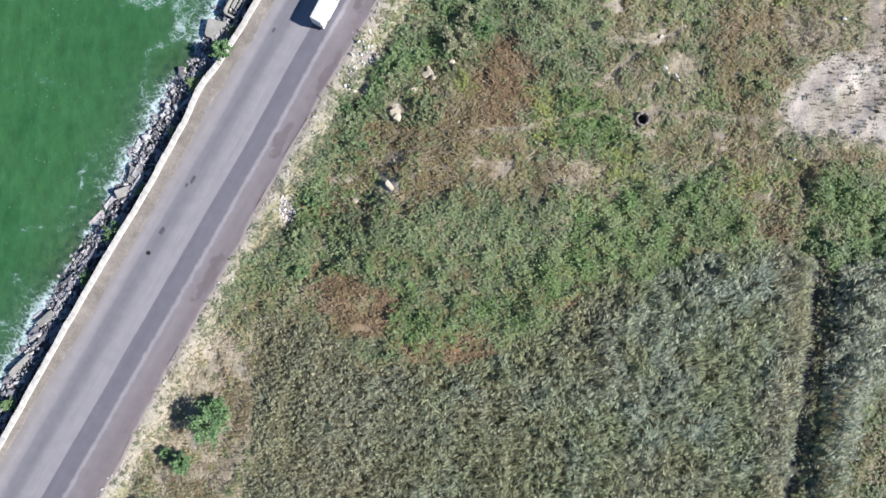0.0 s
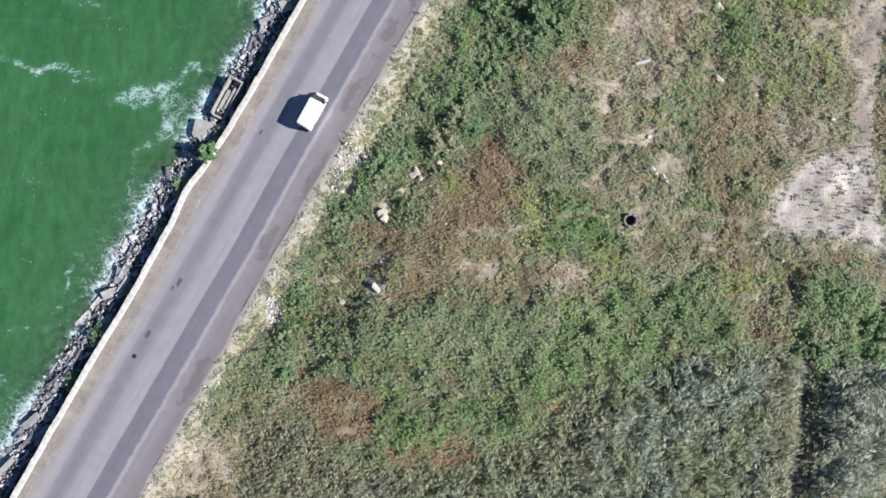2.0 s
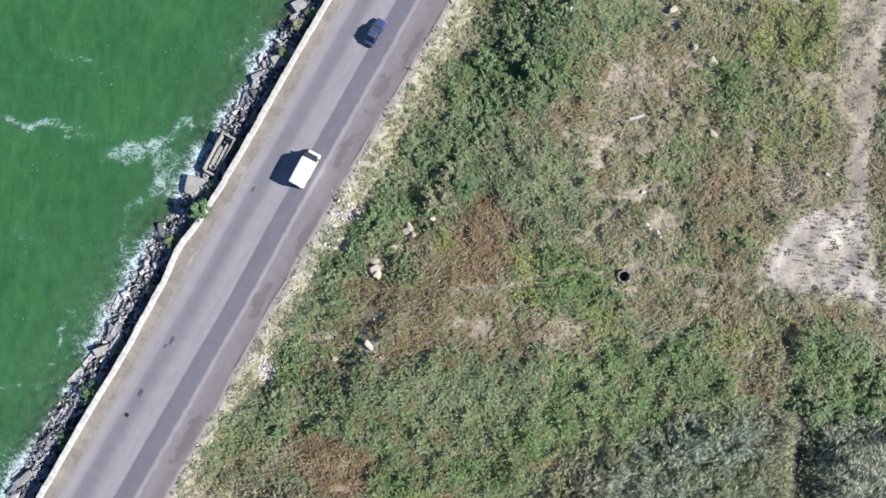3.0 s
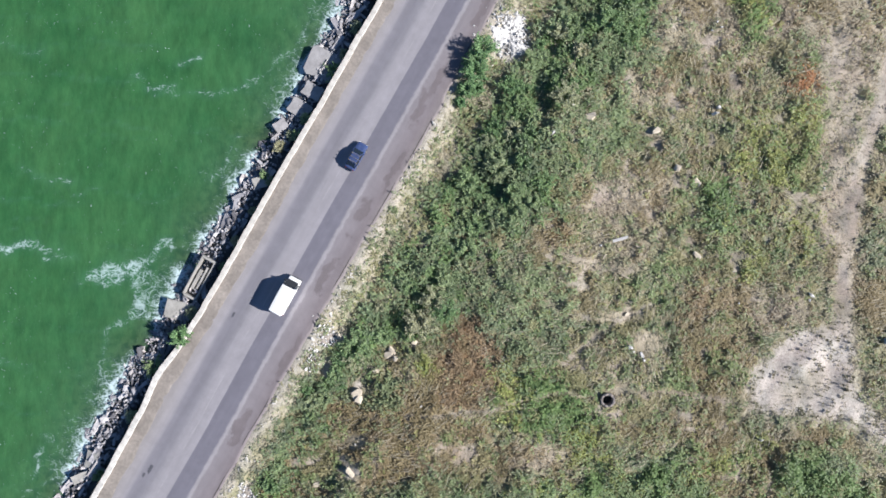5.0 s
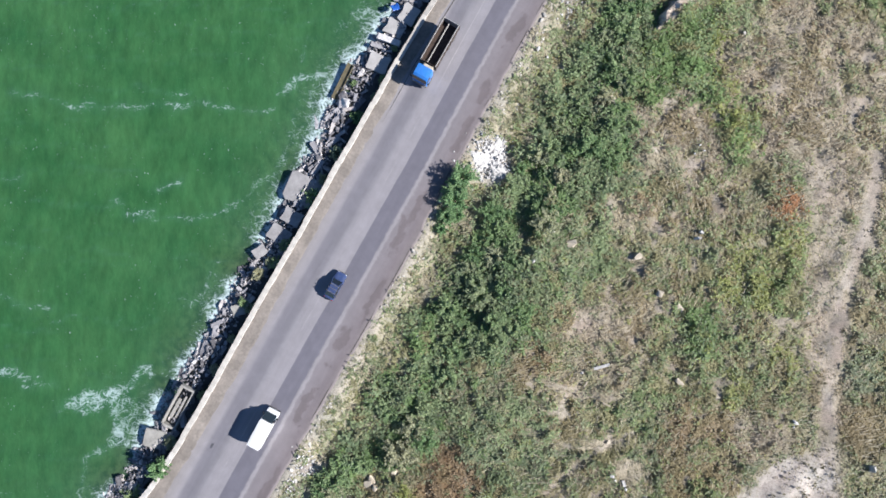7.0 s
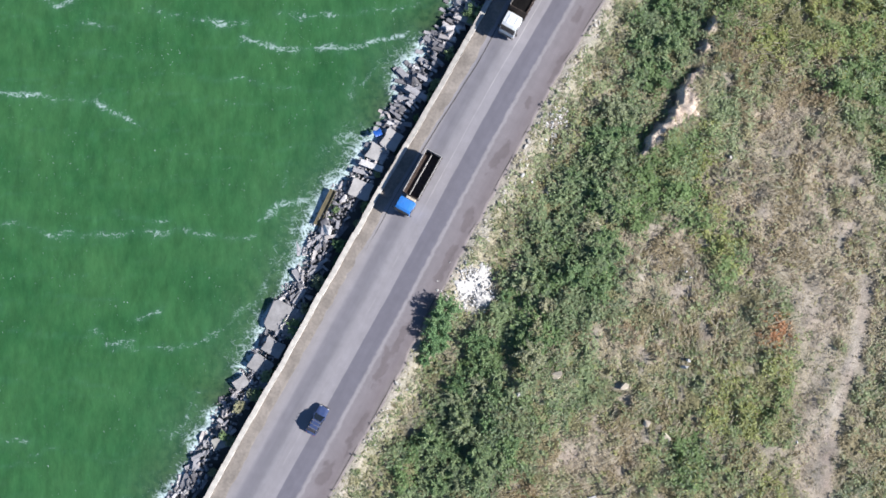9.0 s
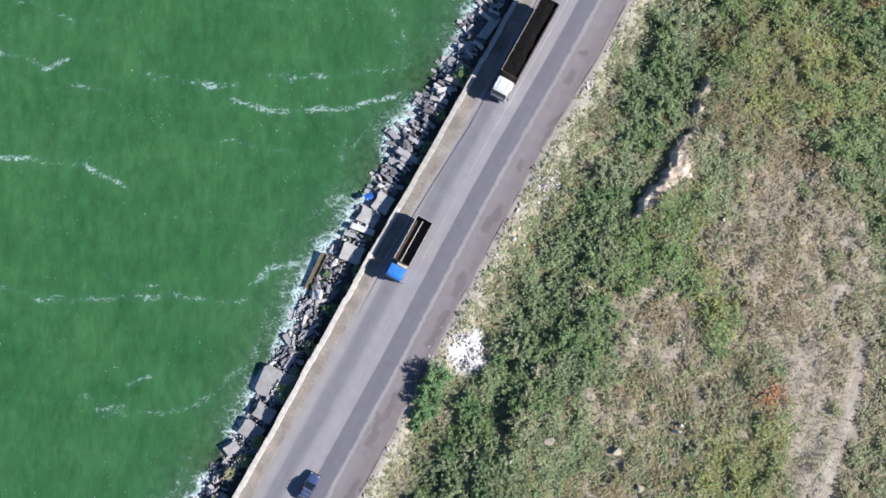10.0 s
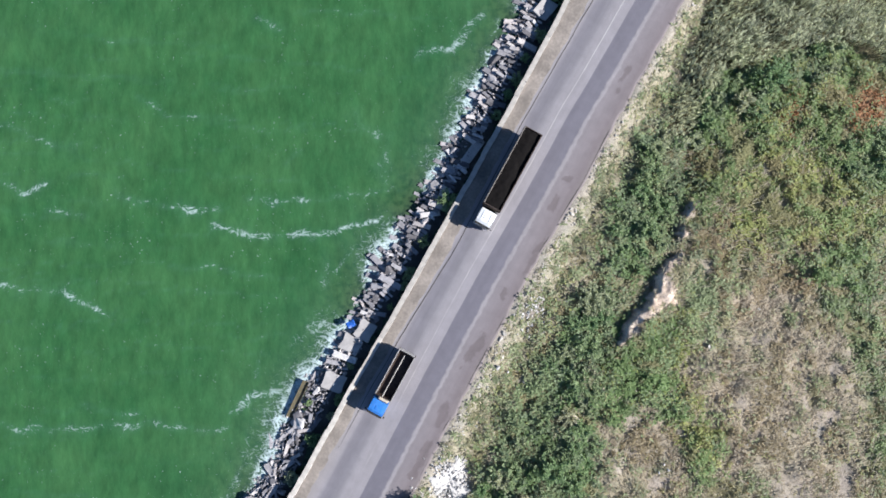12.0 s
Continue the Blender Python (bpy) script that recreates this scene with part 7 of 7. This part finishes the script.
def timber(x, y, length, width, turn, label, mat):
    bm = boxed(-length / 2, length / 2, -width / 2, width / 2, 0, 0.08, bevel=0.015)
    r = np.random.default_rng(int(abs(x) * 7))
    for v in bm.verts:
        v.co += Vector(r.normal(0, 0.012, 3))
    ob = tagged(new("plank", shared("plank", bm, mat)), label, "plank", "loose planks in the meadow")
    ob.matrix_world = pose(x, y, max(ground_z(x, y), ground_z(x + 0.7, y)) + 0.42, 3, 2, turn)
    prop = bmesh.new()
    for px in (-length * 0.35, length * 0.35):
        tube(prop, [(px, 0, -0.55), (px, 0, 0.01)], [0.05, 0.04], 5)
    part("prop", prop, MAT_BARK, ob)
    return ob


timber(33.1, 43.9, 2.4, 0.42, 15, "weathered grey plank lying in the weeds", plain("silvery_plank", (0.42, 0.41, 0.40), 0.8))
timber(36.0, 42.7, 1.4, 0.2, -20, "pale split plank lying in the weeds", MAT_TIMBER)
timber(33.8, 38.4, 1.3, 0.22, -25, "pale split plank lying in the weeds", MAT_TIMBER)
timber(30.8, 41.3, 0.9, 0.25, 60, "pale split plank lying in the weeds", MAT_TIMBER)
timber(75.1, 79.6, 2.6, 0.14, 83, "thin pale pole lying in the dry grass", MAT_TIMBER)
timber(71.3, 21.0, 1.9, 0.12, 35, "thin pale pole lying in the dry grass", MAT_TIMBER)


def old_well(x, y):
    """A broken concrete shaft ring with a dark open mouth."""
    bm = bmesh.new()
    n = 28
    rows = []
    for rad, z in ((0.72, -1.0), (0.72, 0.30), (0.78, 0.36), (0.98, 0.36), (1.04, 0.30), (1.04, -1.0)):
        rows.append([bm.verts.new((math.cos(2 * math.pi * k / n) * rad, math.sin(2 * math.pi * k / n) * rad, z + 0.05 * math.sin(k * 1.7) * (z > 0))) for k in range(n)])
    for a, b in zip(rows, rows[1:]):
        for k in range(n):
            bm.faces.new((a[k], a[(k + 1) % n], b[(k + 1) % n], b[k]))
    base = tagged(new("well", shared("well", bm, plain("muddy_concrete", (0.27, 0.235, 0.215), 0.9, wear=0.4, scale=1.5))), "open concrete well ring with a dark mouth", "well")
    base.matrix_world = pose(x, y, ground_z(x + 1.2, y) + 0.1, 4, -8, 0)
    # dark disc added low in the ring, in place of the shaft's deep shade
    bottom = bmesh.new()
    bmesh.ops.create_circle(bottom, cap_ends=True, segments=24, radius=0.8)
    for v in bottom.verts:
        v.co.z = -0.7
    part("mouth", bottom, MAT_IRON, base, "dark disc painted for the shade inside the well")
    return base


old_well(31.2, 20.4)


def concrete_trough(x, y, turn):
    """The broken frame of a concrete box, open at the top."""
    base = tagged(new("concrete_box"), "broken open concrete box lying on the rubble", "concrete box")
    for x0, x1, y0, y1 in ((-3.2, 3.2, -1.1, -0.85), (-3.0, 3.2, 0.85, 1.1), (-3.2, -2.9, -0.84, 0.84), (2.9, 3.2, -0.84, 0.84)):
        part("wall", boxed(x0, x1, y0, y1, -0.5, 0.35, bevel=0.03), MAT_CONCRETE, base)
    part("beam", boxed(-1.6, 1.9, -0.5, -0.2, -0.1, 0.1, bevel=0.03), MAT_CONCRETE, base)
    part("beam", boxed(-1.9, 1.2, 0.1, 0.55, -0.2, 0.05, bevel=0.03), MAT_CONCRETE, base)
    s, d = to_road(x, y)
    base.matrix_world = pose(x, y, float(rubble_height(s, d)) + 0.45, 3, -2, turn)


concrete_trough(-28.3, 37.9, 62)

def steel_girder(x0, y0, x1, y1):
    """A rusty channel: a flat web with two upright flanges."""
    length = math.hypot(x1 - x0, y1 - y0)
    base = tagged(new("girder"), "olive-brown rusty steel channel girder lying at the waterline", "girder")
    mat = plain("rusty_olive_steel", (0.13, 0.113, 0.07), 0.75, 0.1, wear=0.4, scale=1.5)
    part("web", boxed(-length / 2, length / 2, -0.42, 0.42, -0.04, 0.02, bevel=0.01), mat, base)
    for sg in (-1, 1):
        part("flange", boxed(-length / 2, length / 2, sg * 0.46 - 0.035, sg * 0.46 + 0.035, -0.06, 0.34, bevel=0.012), mat, base)
    x, y = (x0 + x1) / 2, (y0 + y1) / 2
    base.matrix_world = pose(x, y, WATER + 0.3, 5, -2, math.degrees(math.atan2(y1 - y0, x1 - x0)))


steel_girder(-6.4, 83.4, -3.9, 88.6)

pole = bmesh.new()
tube(pole, [(0, 0, 0), (1.2, 2.1, 0.05)], [0.07, 0.06], 8)
ob = tagged(new("pole", shared("pole", pole, MAT_LIMED)), "short white-painted pole lying on a broken slab", "pole")
ob.matrix_world = pose(-11.3, 68.2, -1.1)


def plastic_sheet(x, y):
    """A crumpled sheet caught between slabs."""
    px, py, q = sheet(np.linspace(-0.6, 0.6, 13), np.linspace(-0.5, 0.5, 11))
    z = fbm(px + 9, py, 0.5, 621, 3) * 0.5
    verts = np.stack([px + (fbm(px, py, 0.4, 623) - 0.5) * 0.3, py + (fbm(px, py, 0.4, 625) - 0.5) * 0.3, z], -1)
    ob = thing("plastic_sheet", fast_mesh("plastic_sheet", verts, q), plain("blue_plastic", (0.02, 0.10, 0.42), 0.35, wear=0.3), "crumpled blue plastic sheet caught beside a slab", "plastic sheet", smooth=True)
    ob.matrix_world = pose(x, y, -1.25, 0, 12, 30)
    thick = ob.modifiers.new("thickness", "SOLIDIFY")
    thick.thickness = 0.01


plastic_sheet(2.6, 96.9)

# patches and a cover on the road: s, d, half length, half width
MAT_PATCH = plain("fresh_asphalt_patch", (0.085, 0.085, 0.10), 0.85, wear=0.25, scale=2.0)
PATCHES = [(-49.0, -3.6, 0.7, 0.22), (-50.2, -4.0, 0.35, 0.18), (-57.6, -3.8, 0.6, 0.3), (-24.4, -4.3, 0.45, 0.16)]
for s, d, a, b in PATCHES:
    r = np.random.default_rng(int(abs(s) * 10))
    bm = bmesh.new()
    ring_v = []
    for k in range(18):
        t = 2 * math.pi * k / 18
        q = r.uniform(0.75, 1.15)
        ring_v.append(bm.verts.new((math.copysign(abs(math.cos(t)) ** 0.6, math.cos(t)) * b * q, math.copysign(abs(math.sin(t)) ** 0.6, math.sin(t)) * a * q, 0)))
    face = bm.faces.new(ring_v)
    ext = bmesh.ops.extrude_face_region(bm, geom=[face])
    for v in ext["geom"]:
        if isinstance(v, bmesh.types.BMVert):
            v.co.z += 0.03
    ob = part("asphalt_patch", bm, MAT_PATCH, road, "dark asphalt patch")
    ob.location = (d, s, 0.03 - 0.0016 * (d + 0.5) ** 2 - 0.008)
bm = bmesh.new()
bmesh.ops.create_cone(bm, cap_ends=True, segments=20, radius1=0.33, radius2=0.31, depth=0.04)
ob = part("manhole_cover", bm, MAT_IRON, road, "dark iron manhole cover")
ob.location = (-3.9, -61.3, 0.022)
